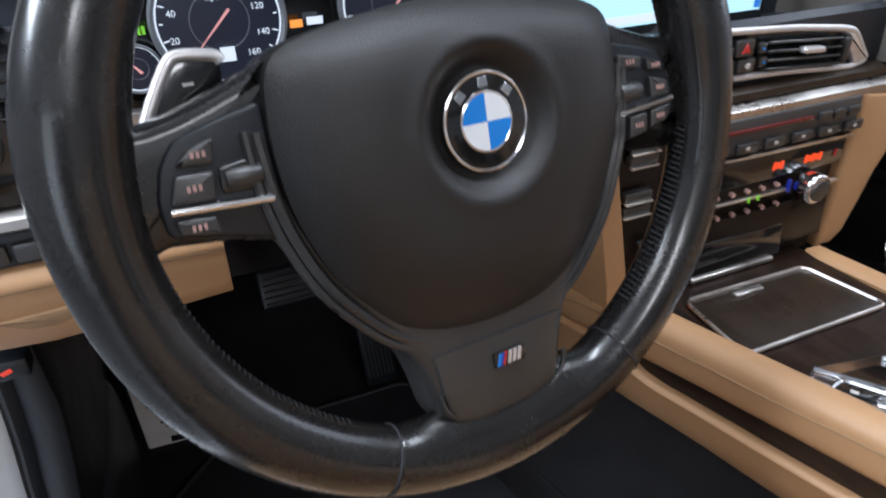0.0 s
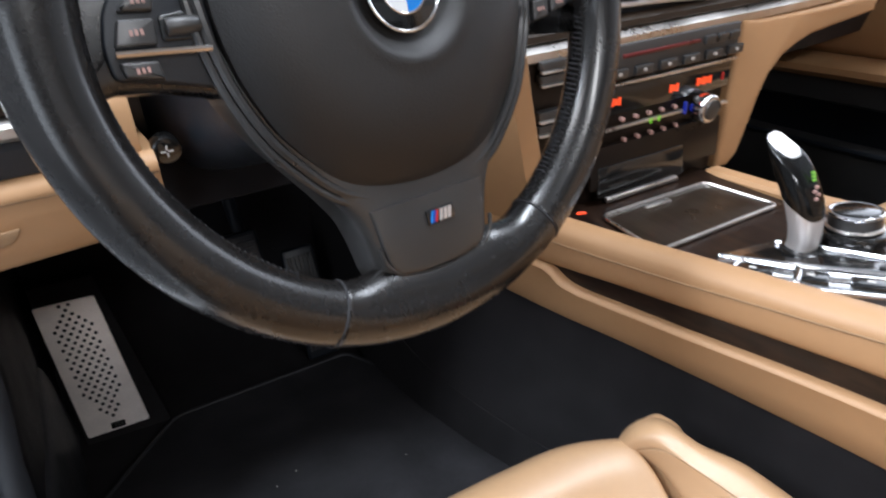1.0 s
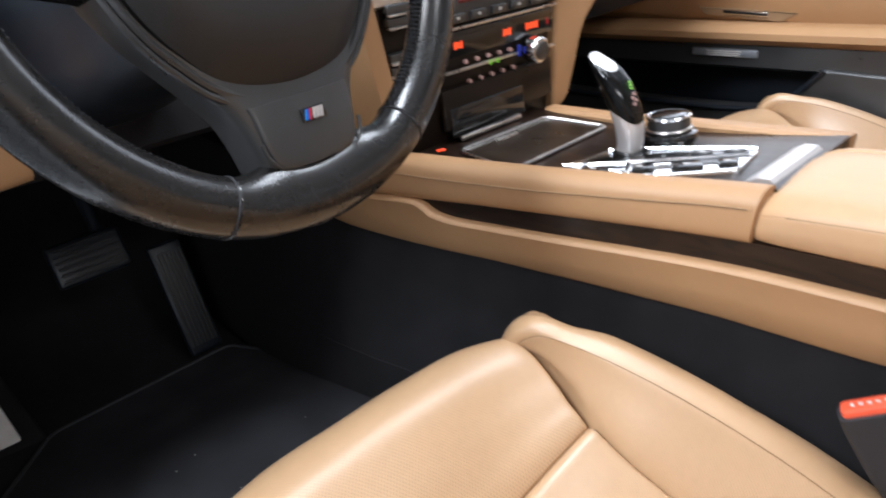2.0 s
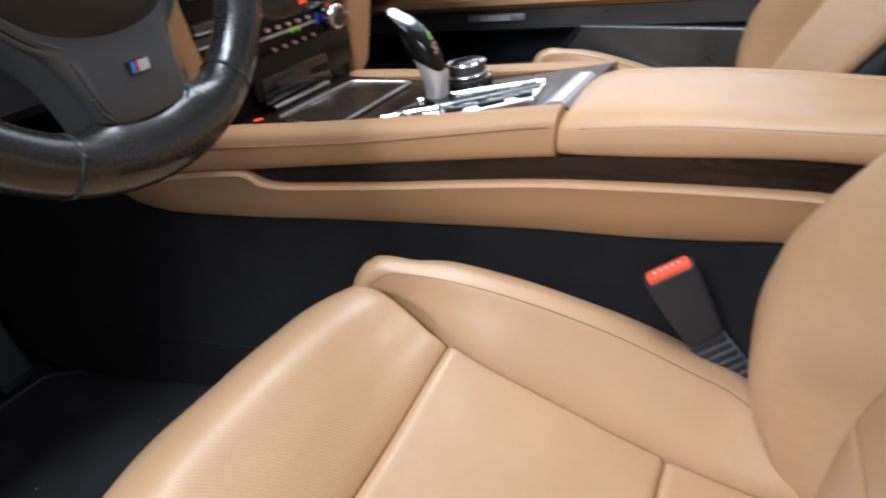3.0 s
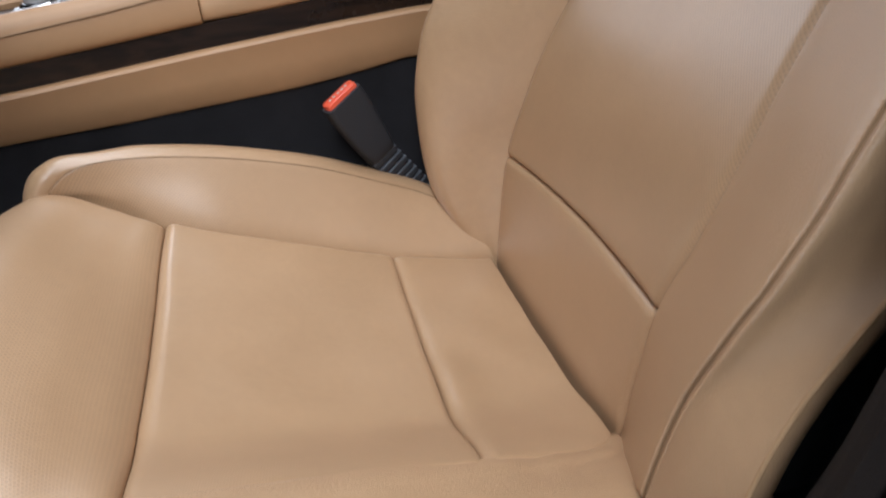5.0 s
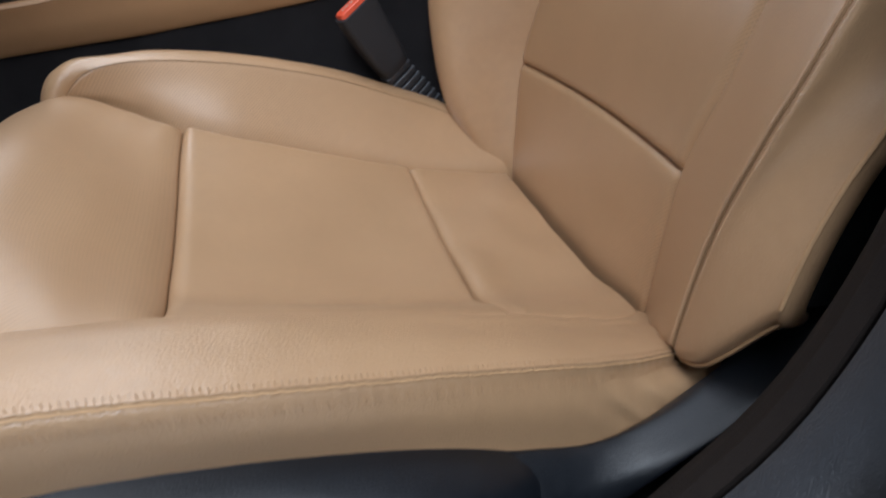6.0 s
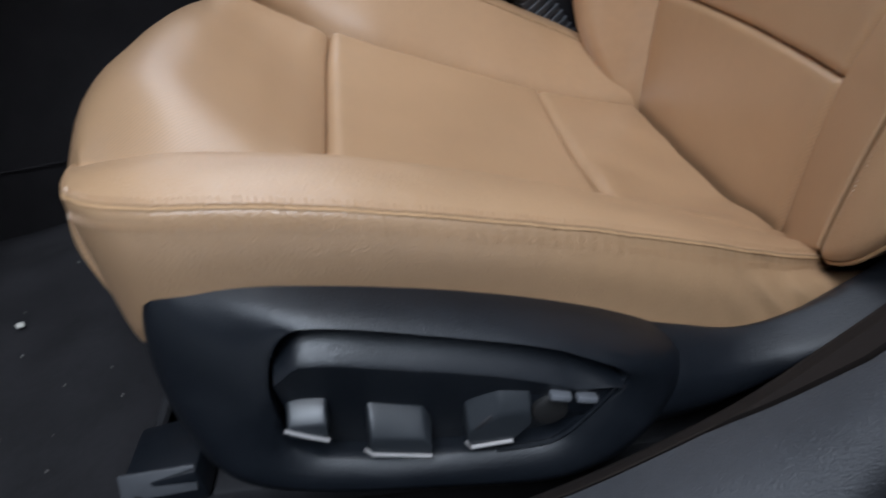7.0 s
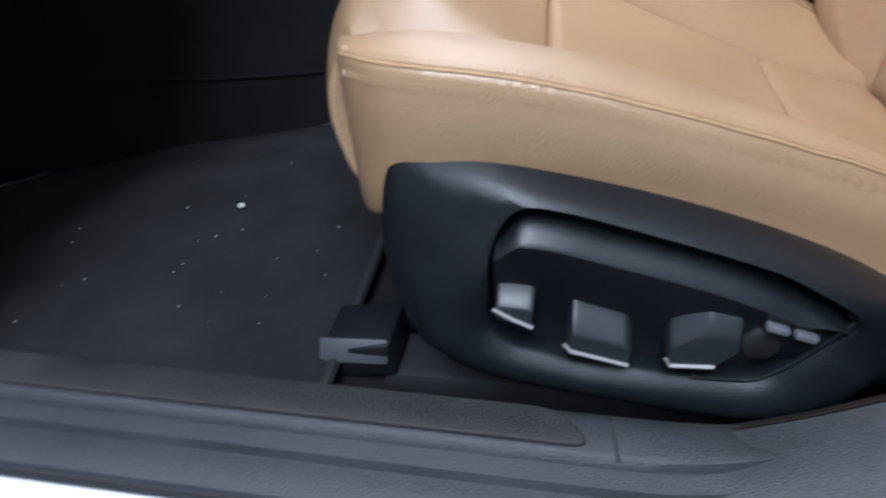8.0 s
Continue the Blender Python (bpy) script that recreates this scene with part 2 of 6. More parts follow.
def loft(rings, caps=True, closed=False, bm=None):
    """Skins rings of equal length; closed joins the last ring to the first."""
    bm = bm or bmesh.new()
    vs = [[bm.verts.new(p) for p in r] for r in rings]
    m, k = len(rings), len(rings[0])
    for i in range(m if closed else m - 1):
        a, b = vs[i], vs[(i + 1) % m]
        for j in range(k):
            bm.faces.new((a[j], a[(j + 1) % k], b[(j + 1) % k], b[j]))
    if caps and not closed:
        bm.faces.new(vs[0][::-1])
        bm.faces.new(vs[-1])
    return bm


def tube(path, radius, sides=8, bm=None, closed=False):
    """A round bar along a path; radius may be a number or one for each place."""
    path = [Vector(p) for p in path]
    k = len(path)
    rings, up = [], Vector((0.13, 0.21, 0.97))
    for i, p in enumerate(path):
        a, b = (path[(i - 1) % k], path[(i + 1) % k]) if closed else (path[max(i - 1, 0)], path[min(i + 1, k - 1)])
        d = (b - a).normalized()
        s = d.cross(up).normalized()
        q = s.cross(d)
        r = radius[i] if isinstance(radius, (list, tuple)) else radius
        rings.append([p + r * (math.cos(2 * math.pi * j / sides) * s + math.sin(2 * math.pi * j / sides) * q) for j in range(sides)])
    return loft(rings, True, closed, bm)


def box(size, at=(0, 0, 0), bevel=0.002, segs=2, turn=None, bm=None):
    """A box with rounded edges, centred at a place, turned by a pose."""
    own = bmesh.new()
    m = Matrix.Translation(at) @ (turn or Matrix())
    bmesh.ops.create_cube(own, size=1, matrix=Matrix.Diagonal((*size, 1)))
    if bevel:
        bmesh.ops.bevel(own, geom=own.edges[:], offset=min(bevel, 0.45 * min(size)), segments=segs, profile=0.5, affect="EDGES")
    bmesh.ops.transform(own, matrix=m, verts=own.verts)
    if bm is None:
        return own
    tmp = bpy.data.meshes.new("tmp")
    own.to_mesh(tmp)
    own.free()
    bm.from_mesh(tmp)
    bpy.data.meshes.remove(tmp)
    return bm


def disc(radius, depth, m, bevel=0.001, sides=32, segs=2):
    """A short cylinder along the local z of m, rounded edges."""
    bm = bmesh.new()
    bmesh.ops.create_cone(bm, cap_ends=True, segments=sides, radius1=radius, radius2=radius, depth=depth)
    if bevel:
        rim = [e for e in bm.edges if abs(e.verts[0].co.z - e.verts[1].co.z) < 1e-6]
        bmesh.ops.bevel(bm, geom=rim, offset=bevel, segments=segs, profile=0.5, affect="EDGES")
    bmesh.ops.transform(bm, matrix=m, verts=bm.verts)
    return bm


def ring(radius, thick, m, sides=48, small=8, flat=1.0):
    """A torus round the local z of m."""
    rings = []
    for i in range(sides):
        a = 2 * math.pi * i / sides
        rings.append([m @ Vector(((radius + thick * math.cos(b)) * math.cos(a), (radius + thick * math.cos(b)) * math.sin(a), flat * thick * math.sin(b)))
                      for b in (2 * math.pi * j / small for j in range(small))])
    return loft(rings, False, True)


def prism(outline, depth, m, bevel=0.002, segs=3, dome=0.0):
    """An outline in the local xy of m, raised along local z, with a rounded front edge; dome swells the front."""
    pts = [Vector((p[0], p[1], 0)) for p in outline]
    c = sum(pts, Vector()) / len(pts)
    steps = []
    for i in range(segs + 1):
        a = math.pi / 2 * i / segs
        steps.append((bevel * (1 - math.cos(a)), depth - bevel + bevel * math.sin(a)))
    rings = [[p.copy() for p in pts]]
    k = len(pts)
    nrm = []
    area = sum(pts[i].x * pts[(i + 1) % k].y - pts[(i + 1) % k].x * pts[i].y for i in range(k))
    for i in range(k):
        d = (pts[(i + 1) % k] - pts[i - 1]).normalized()
        nrm.append(Vector((-d.y, d.x, 0)) * (1 if area > 0 else -1))
    for inset, z in steps:
        rings.append([p + q * inset + Vector((0, 0, z)) for p, q in zip(pts, nrm)])
    last = rings[-1]
    bm = loft([[m @ p for p in r] for r in rings], False)
    if dome:
        inner = []
        for f in (0.85, 0.65, 0.4, 0.15):
            inner.append([m @ (c + (p - c - Vector((0, 0, p.z))) * f + Vector((0, 0, p.z + dome * (1 - f * f)))) for p in last])
        loft([[m @ p for p in last]] + inner, False, False, bm)
        bm.faces.new([bm.verts.new(p) for p in inner[-1]])
    else:
        bm.faces.new([bm.verts.new(m @ p) for p in last])
    bm.faces.new([bm.verts.new(m @ p) for p in rings[0]])
    bmesh.ops.remove_doubles(bm, verts=bm.verts, dist=1e-6)
    return bm


def rounded(points, r, n=4):
    """The corners of a 2D outline cut round."""
    out, k = [], len(points)
    for i in range(k):
        p, a, b = (Vector((*points[j % k], 0)) for j in (i, i - 1, i + 1))
        ra, rb = min(r, 0.45 * (a - p).length), min(r, 0.45 * (b - p).length)
        s, e = p + (a - p).normalized() * ra, p + (b - p).normalized() * rb
        for j in range(n + 1):
            t = j / n
            q = (1 - t) ** 2 * s + 2 * t * (1 - t) * p + t * t * e
            out.append((q.x, q.y))
    return out


def dense(points, step):
    """A closed 2D outline with extra places along its sides."""
    out, k = [], len(points)
    for i in range(k):
        a, b = Vector(points[i]), Vector(points[(i + 1) % k])
        n = max(1, int((b - a).length / step))
        out += [tuple(a.lerp(b, j / n)) for j in range(n)]
    return out


def pad(base, ns, nt, wide, long, r=0.012, depth=0.03, sink=None, uv=True, ragged=0.0, rs=None):
    """A stuffed panel over base(s, t), s and t from 0 to 1, whose borders roll down by r (rs on the sides); sink(s, t) presses it in."""
    def spaced(n):
        return [0.5 - 0.5 * math.cos(math.pi * i / n) for i in range(n + 1)]
    ss, ts = spaced(ns), spaced(nt)
    bm = bmesh.new()
    lay = bm.loops.layers.uv.new("UVMap")
    top, low, tex = {}, {}, {}
    for i, s in enumerate(ss):
        for j, t in enumerate(ts):
            p = base(s, t)
            e = 1e-3
            ds = base(min(s + e, 1), t) - base(max(s - e, 0), t)
            dt = base(s, min(t + e, 1)) - base(s, max(t - e, 0))
            n = ds.cross(dt).normalized()
            d1, d2 = min(s, 1 - s) * wide, min(t, 1 - t) * long
            drop = 0
            for d, q in ((d1, rs or r), (d2, r)):
                if d < q:
                    drop += q * (1 - math.sqrt(max(0, 1 - ((q - d) / q) ** 2)))
            if sink:
                drop += sink(s, t)
            if ragged:
                drop += ragged * noise.noise(p * 22)
            top[i, j] = bm.verts.new(p - n * min(drop, 1.6 * r + 0.02))
            tex[i, j] = (s * wide, t * long)
            if i in (0, ns) or j in (0, nt):
                low[i, j] = bm.verts.new(p - n * (depth + drop))
    for i in range(ns):
        for j in range(nt):
            f = bm.faces.new((top[i, j], top[i + 1, j], top[i + 1, j + 1], top[i, j + 1]))
            for lp, key in zip(f.loops, ((i, j), (i + 1, j), (i + 1, j + 1), (i, j + 1))):
                lp[lay].uv = tex[key]
    edge = [(i, 0) for i in range(ns)] + [(ns, j) for j in range(nt)] + [(i, nt) for i in range(ns, 0, -1)] + [(0, j) for j in range(nt, 0, -1)]
    for a, b in zip(edge, edge[1:] + edge[:1]):
        bm.faces.new((top[a], low[a], low[b], top[b]))
    return bm


def lettering(text, size, m, mat, parent, name="lettering"):
    """Raised characters in the built-in font, lying in the local xy of m."""
    cu = bpy.data.curves.new("letters", "FONT")
    cu.body, cu.size, cu.extrude, cu.align_x, cu.align_y = text, size, 0.0002, "CENTER", "CENTER"
    tmp = new("letters", cu)
    me = bpy.data.meshes.new_from_object(tmp.evaluated_get(bpy.context.evaluated_depsgraph_get()))
    bpy.data.objects.remove(tmp)
    me.transform(m)
    me.materials.clear()
    me.materials.append(mat)
    ob = new(name, me)
    ob.parent = parent
    return ob


# ---- the setting: car floor, sill, pillar, shell, showroom ----
def sheet(xs, ys, height, thick=0.02):
    bm = bmesh.new()
    top = [[bm.verts.new((x, y, height(x, y))) for y in ys] for x in xs]
    low = [[bm.verts.new((x, y, height(x, y) - thick)) for y in ys] for x in xs]
    a, b = len(xs) - 1, len(ys) - 1
    for i in range(a):
        for j in range(b):
            bm.faces.new((top[i][j], top[i + 1][j], top[i + 1][j + 1], top[i][j + 1]))
            bm.faces.new((low[i][j], low[i][j + 1], low[i + 1][j + 1], low[i + 1][j]))
    for j in range(b):
        bm.faces.new((top[0][j], top[0][j + 1], low[0][j + 1], low[0][j]))
        bm.faces.new((top[a][j], low[a][j], low[a][j + 1], top[a][j + 1]))
    for i in range(a):
        bm.faces.new((top[i][0], low[i][0], low[i + 1][0], top[i + 1][0]))
        bm.faces.new((top[i][b], top[i + 1][b], low[i + 1][b], low[i][b]))
    return bm


floor_line = pchip([-0.9, 0.3, 0.6, 0.72, 0.85, 1.3, 1.42, 1.5, 1.6], [-0.06, -0.06, -0.03, -0.008, -0.012, -0.1, -0.08, 0.1, 0.36])


def floor_height(x, y):
    z = floor_line(y)
    if x > 0.23:
        z += (min(x, 0.30) - 0.23) ** 2 * 12
    return z + 0.0025 * noise.noise(Vector((x * 9, y * 9, 0)))


structure("floor", sheet([-0.33 + 0.04 * i for i in range(38)], [-0.9 + 0.05 * i for i in range(51)], lambda x, y: floor_height(x, y) - 0.009),
          M_CARPET, "black cut-pile carpet on the car floor", "floor")

# the loose mat in the driver's footwell
mat_edge = rounded([(-0.300, 0.685), (0.195, 0.70), (0.205, 1.05), (0.13, 1.27), (-0.17, 1.27), (-0.29, 1.12)], 0.02)


def mat_mesh():
    bm = bmesh.new()
    k = len(mat_edge)
    c = Vector((0, 0.97))
    rings = []
    for f in (1.0, 1.0, 0.985, 0.93, 0.8, 0.6, 0.4, 0.2, 0.05):
        ring_ = []
        for p in mat_edge:
            q = c + (Vector(p) - c) * f
            ring_.append(Vector((q.x, q.y, floor_height(q.x, q.y) + 0.006)))
        rings.append(ring_)
    rings[0] = [p - Vector((0, 0, 0.012)) for p in rings[0]]
    loft(rings, False, False, bm)
    bm.faces.new([v for v in bm.verts][-k:])
    return bm


floor_mat = thing("floor_mat", "charcoal velour floor mat with a stitched black border, dusty", "mat")
part("mat", mat_mesh(), M_MAT, floor_mat)
part("binding", tube([(p[0], p[1], floor_height(*p) + 0.004) for p in mat_edge], 0.0045, 8, None, True), M_WEB, floor_mat, "black piped edge binding")

# door sill: a section swept along the car
sill_in = pchip([-0.9, 0.05, 0.2, 0.32, 0.40, 0.50, 1.3], [-0.25, -0.25, -0.262, -0.285, -0.306, -0.317, -0.317])


def sill_ring(y):
    x, up = sill_in(y), max(0, 0.36 - y)
    lift = 0.0 if y > 0.36 else 0.9 * up * up
    rise = 1.6 * max(0.0, 0.52 - y) ** 2
    return [Vector((x + dx, y, z + lift + (rise - lift) * min(1.0, max(0.0, (-0.010 - dx) / 0.02)))) for dx, z in
            ((0.012, -0.09), (0.006, 0.03), (0.002, 0.051), (-0.003, 0.058), (-0.010, 0.0605), (-0.027, 0.060), (-0.030, 0.0585), (-0.032, 0.0545),
             (-0.035, 0.0540), (-0.041, 0.0525), (-0.043, 0.0485), (-0.047, 0.0480), (-0.055, 0.0470), (-0.060, 0.0440), (-0.063, 0.036), (-0.065, 0.01), (-0.06, -0.12))]


structure("door_sill", loft([sill_ring(-0.9 + 0.01 * i) for i in range(221)]), M_SILL, "grey-black plastic door sill trim with long ridges", "door sill")
plate = thing("sill_plate", "grained black sill cover plate with a rounded end", "sill plate")
part("cover", prism(dense(rounded([(-0.322, 0.541), (-0.3435, 0.523), (-0.3435, 1.28), (-0.322, 1.28)], 0.012, 6), 0.03), 0.003, pose(0, 0, 0.0595), 0.0012), M_PLATE, plate)
part("joint", tube([(-0.3185, 0.517, 0.0560), (-0.3235, 0.5165, 0.0592), (-0.335, 0.515, 0.0602), (-0.344, 0.514, 0.0598), (-0.3475, 0.513, 0.0582)], 0.0010, 6), M_WEB, plate, "dark joint line across the sill")
body_sill = [[Vector((x, -0.9 + 0.1 * i, z)) for x, z in ((-0.3785, 0.0), (-0.3800, 0.037), (-0.384, 0.0415), (-0.42, 0.038), (-0.455, 0.02), (-0.47, -0.04), (-0.46, -0.16), (-0.3785, -0.16))] for i in range(24)]
structure("body_sill", loft(body_sill), M_WHITE, "glossy white painted body sill below the door opening", "car body")
structure("sill_seal", tube([(-0.3765, -0.9 + 0.1 * i, 0.0395) for i in range(24)], 0.0026, 10), M_WEB, "black rubber door seal along the sill", "door seal")

# lower pillar trim that sweeps up behind the seat
pil = []
pil_path = spline([(0, 0.64, -0.01), (0, 0.54, 0.030), (0, 0.487, 0.052), (0, 0.443, 0.070), (0, 0.411, 0.086), (0, 0.37, 0.110), (0, 0.335, 0.140), (0, 0.302, 0.172), (0, 0.280, 0.21), (0, 0.264, 0.26), (0, 0.25, 0.34), (0, 0.24, 0.5), (0, 0.23, 0.85)], 40)
for i, p in enumerate(pil_path):
    d = (pil_path[min(i + 1, 39)] - pil_path[max(i - 1, 0)]).normalized()
    up = Vector((0, d.z, -d.y))
    w = 0.0115 * min(1.0, max(0.0, (p.y - 0.33) / 0.05))
    pil.append([Vector((x, 0, 0)) + p + up * h for x, h in
                ((-0.3345 + w, -0.10), (-0.3345 + w, -0.0040), (-0.3355 + w, -0.0016), (-0.3375, -0.001), (-0.350, -0.001), (-0.360, -0.004),
                 (-0.369, -0.010), (-0.376, -0.018), (-0.379, -0.028), (-0.379, -0.12))])
carpet_side = []
for i, p in enumerate(pil_path):
    d = (pil_path[min(i + 1, 39)] - pil_path[max(i - 1, 0)]).normalized()
    up = Vector((0, d.z, -d.y))
    w = 0.0115 * min(1.0, max(0.0, (p.y - 0.33) / 0.05))
    carpet_side.append([Vector((x, 0, 0)) + p + up * h for x, h in ((-0.262, -0.15), (-0.268, -0.085), (-0.282, -0.052), (-0.300, -0.024), (-0.314, -0.008), (-0.3205, -0.0045), (-0.3225, -0.0024), (-0.3325 + w, -0.0015 - 0.1 * w), (-0.3325 + w, -0.15))])
structure("pillar_lining", loft(carpet_side), M_LINING, "dark brown cloth lining inside the lower pillar", "pillar lining")
structure("pillar_trim", loft(pil), M_SILL, "grey-black plastic lower pillar trim curving up from the sill", "pillar trim")
bp = []
for i, p in enumerate(pil_path):
    d = (pil_path[min(i + 1, 39)] - pil_path[max(i - 1, 0)]).normalized()
    up = Vector((0, d.z, -d.y))
    rise = 0.040 * min(1.0, max(0.0, (0.385 - p.y) / 0.06))
    bp.append([Vector((x, 0, 0)) + p + up * (h + rise * (x < -0.385)) for x, h in ((-0.381, -0.025), (-0.390, -0.018), (-0.42, -0.022), (-0.46, -0.04), (-0.46, -0.20), (-0.381, -0.14))])
structure("body_pillar", loft(bp), M_WHITE, "glossy white painted body pillar beside the door opening", "car body")

# kick panel and hinge side at the front of the opening
kick = []
for z, xo, xi in ((-0.1, -0.372, -0.318), (0.02, -0.370, -0.318), (0.10, -0.362, -0.316), (0.166, -0.353, -0.311), (0.21, -0.348, -0.304), (0.252, -0.342, -0.298), (0.293, -0.338, -0.294), (0.36, -0.333, -0.295), (0.45, -0.330, -0.296), (0.9, -0.330, -0.296)):
    kick.append([Vector((x, y, z)) for x, y in ((xi - 0.006, 0.978), (xi, 0.982), (xi + 0.002, 0.99), (xi - 0.004, 1.03), (-0.318, 1.12), (-0.322, 1.5), (-0.346, 1.5), (min(xo + 0.004, -0.336), 1.06),
                                                (xo, 0.995), (xo + 0.001, 0.986), (xo + 0.005, 0.982), (xo + 0.010, 0.984), (xo + 0.014, 0.988), (xo + 0.018, 0.982), (xo + 0.024, 0.978))])
structure("kick_panel", loft(kick), M_PILLAR, "black plastic side panel of the driver's footwell", "panel")
front_post = [[Vector((x0 + dx, y, z)) for dx, y in ((0.0, 0.993), (-0.006, 0.986), (-0.03, 0.980), (-0.09, 1.03), (-0.09, 1.5), (0.0, 1.5))]
              for z, x0 in ((-0.16, -0.374), (0.10, -0.366), (0.19, -0.3545), (0.26, -0.3455), (0.30, -0.3415), (0.45, -0.337), (0.9, -0.337))]
structure("body_post", loft(front_post), M_WHITE, "white painted front door post", "car body")
latch = thing("hood_latch", "black bonnet release lever with a red mark", "lever")
part("lever", box((0.032, 0.024, 0.020), (-0.312, 0.972, 0.358), 0.004), M_PLAST, latch)
# The mark is no lamp; emission is added so its red stays bright.
part("mark", box((0.009, 0.001, 0.004), (-0.313, 0.9595, 0.358), 0.0003, 1, pose(0, 0, 0, 0, -20)), E_REDLED, latch, "small red symbol made to glow")

# firewall, far side and roof close the cabin
structure("wall_front", box((1.62, 0.03, 1.0), (0.42, 1.62, 0.4), 0), M_CARPET, "black carpeted front bulkhead", "wall", False)
structure("wall_rear", box((1.55, 0.03, 0.75), (0.45, -0.93, 0.3), 0), M_CARPET, "dark rear bulkhead", "wall", False)
# Unseen roof strips; the gap between them is added to let overhead light in.
for n_, (sx, sy, px_, py_) in enumerate(((0.14, 1.32, -0.245, -0.215), (0.30, 1.32, 0.955, -0.215), (0.98, 0.40, 0.315, -0.675), (0.98, 0.10, 0.315, 0.395))):
    structure("ceiling_%d" % (n_ + 1), box((sx, sy, 0.03), (px_, py_, 1.08), 0.01), M_LINER, "unseen pale roof lining round an opening added for light", "ceiling", False)

# unseen showroom shell added round the car; its surfaces bounce fill light
structure("ground", box((9, 9, 0.05), (-0.5, 0.5, -0.475), 0), M_FLOOR, "unseen polished showroom floor added below the car", "ground", False)
structure("wall_west", box((0.1, 9, 3.4), (-4.6, 0.5, 1.2), 0), M_WALL, "unseen white showroom wall added to bounce light", "wall", False)
structure("wall_east", box((0.1, 9, 3.4), (4.0, 0.5, 1.2), 0), M_WALL, "unseen white showroom wall added to bounce light", "wall", False)
structure("wall_south", box((9, 0.1, 3.4), (-0.3, -4.0, 1.2), 0), M_WALL, "unseen white showroom wall added to bounce light", "wall", False)
structure("wall_north", box((9, 0.1, 3.4), (-0.3, 5.0, 1.2), 0), M_WALL, "unseen white showroom wall added to bounce light", "wall", False)
structure("ceiling_hall", box((9, 9.2, 0.1), (-0.3, 0.5, 2.95), 0), M_WALL, "unseen white showroom ceiling added to bounce light", "ceiling", False)


# ---- driver's seat ----
SX = 0.003
seat_line = [(0.2225, 0.0495), (0.268, 0.0605), (0.344, 0.085), (0.45, 0.127), (0.567, 0.175), (0.618, 0.203), (0.655, 0.2165), (0.686, 0.2125), (0.706, 0.190), (0.713, 0.155), (0.700, 0.112)]
pad_far = pchip([0.19, 0.222, 0.29, 0.342, 0.42, 0.47, 0.521, 0.567, 0.64, 0.72], [0.217, 0.214, 0.204, 0.195, 0.185, 0.179, 0.173, 0.171, 0.180, 0.183])
pad_near = pchip([0.19, 0.222, 0.2365, 0.333, 0.379, 0.415, 0.48, 0.5436, 0.60, 0.66, 0.72], [-0.096, -0.104, -0.118, -0.154, -0.166, -0.176, -0.193, -0.203, -0.207, -0.207, -0.205])
pad_sag = pchip([0.20, 0.26, 0.344, 0.45, 0.567, 0.62, 0.66, 0.70], [0.002, 0.006, 0.014, 0.021, 0.027, 0.012, -0.003, -0.005])


edge_drop = pchip([0.19, 0.55, 0.575, 0.60, 0.63, 0.66, 0.69, 0.72], [0.0, 0.0, 0.004, 0.0105, 0.0145, 0.0100, 0.0030, 0.0])


def skew(x, y):
    """The seam lines run slightly back towards the door side; the front edge is rounded off at the corners."""
    w = min(1.3, max(0.0, (y - 0.34) / 0.22)) * (1 - min(1.0, max(0.0, (y - 0.56) / 0.13)))
    f = min(1.0, max(0.0, (y - 0.50) / 0.17))
    f = f * f * (3 - 2 * f)
    corner = 0.052 * max(0.0, (-x - 0.07) / 0.18) ** 1.5 if x < 0 else 0.020 * max(0.0, (x - 0.10) / 0.08) ** 2
    return y + 0.047 * (x - 0.17) * w - corner * f


nc_x = pchip([0.215, 0.2365, 0.333, 0.379, 0.415, 0.48, 0.508, 0.5436, 0.584, 0.66], [-0.116, -0.128, -0.166, -0.177, -0.187, -0.204, -0.209, -0.214, -0.217, -0.218])
nc_z = pchip([0.215, 0.2365, 0.333, 0.379, 0.415, 0.48, 0.508, 0.5436, 0.584, 0.625, 0.66], [0.058, 0.070, 0.119, 0.139, 0.156, 0.181, 0.190, 0.1995, 0.206, 0.210, 0.208])


def seat_base(y0i, y1i):
    pts = spline([(0, *p) for p in seat_line], 200)
    lo, hi = int(199 * y0i / 10), int(199 * y1i / 10)

    def base(s, t):
        k = lo + (hi - lo) * t
        i = min(int(k), 198)
        p = pts[i].lerp(pts[i + 1], k - i)
        x = pad_near(p.y) + s * (pad_far(p.y) - pad_near(p.y))
        q = skew(x, p.y)
        z = p.z - pad_sag(p.y) * (1 - (2 * s - 1) ** 2)
        # the far front corner lies flat
        g = max(0.0, (s - 0.55) / 0.45)
        z -= edge_drop(p.y) * g * g * (3 - 2 * g)
        # the door-side edge climbs to the crest of the bolster
        f = max(0.0, 1 - s / 0.30)
        f = f * f * (3 - 2 * f) * min(1.0, max(0.0, (0.712 - p.y) / 0.025))
        climb = nc_z(q) - 0.0035 - p.z
        return Vector((x, q, z + (climb + (min(climb, 0.0) - 0.002 - climb) * min(1.0, max(0.0, (p.y - 0.57) / 0.07))) * f))
    return base


# outer bolster: crest, piped seam and hem run together to a point beside the backrest
np_x = pchip([0.215, 0.254, 0.302, 0.364, 0.434, 0.487, 0.5335, 0.594, 0.66], [-0.170, -0.193, -0.213, -0.231, -0.247, -0.257, -0.263, -0.266, -0.266])
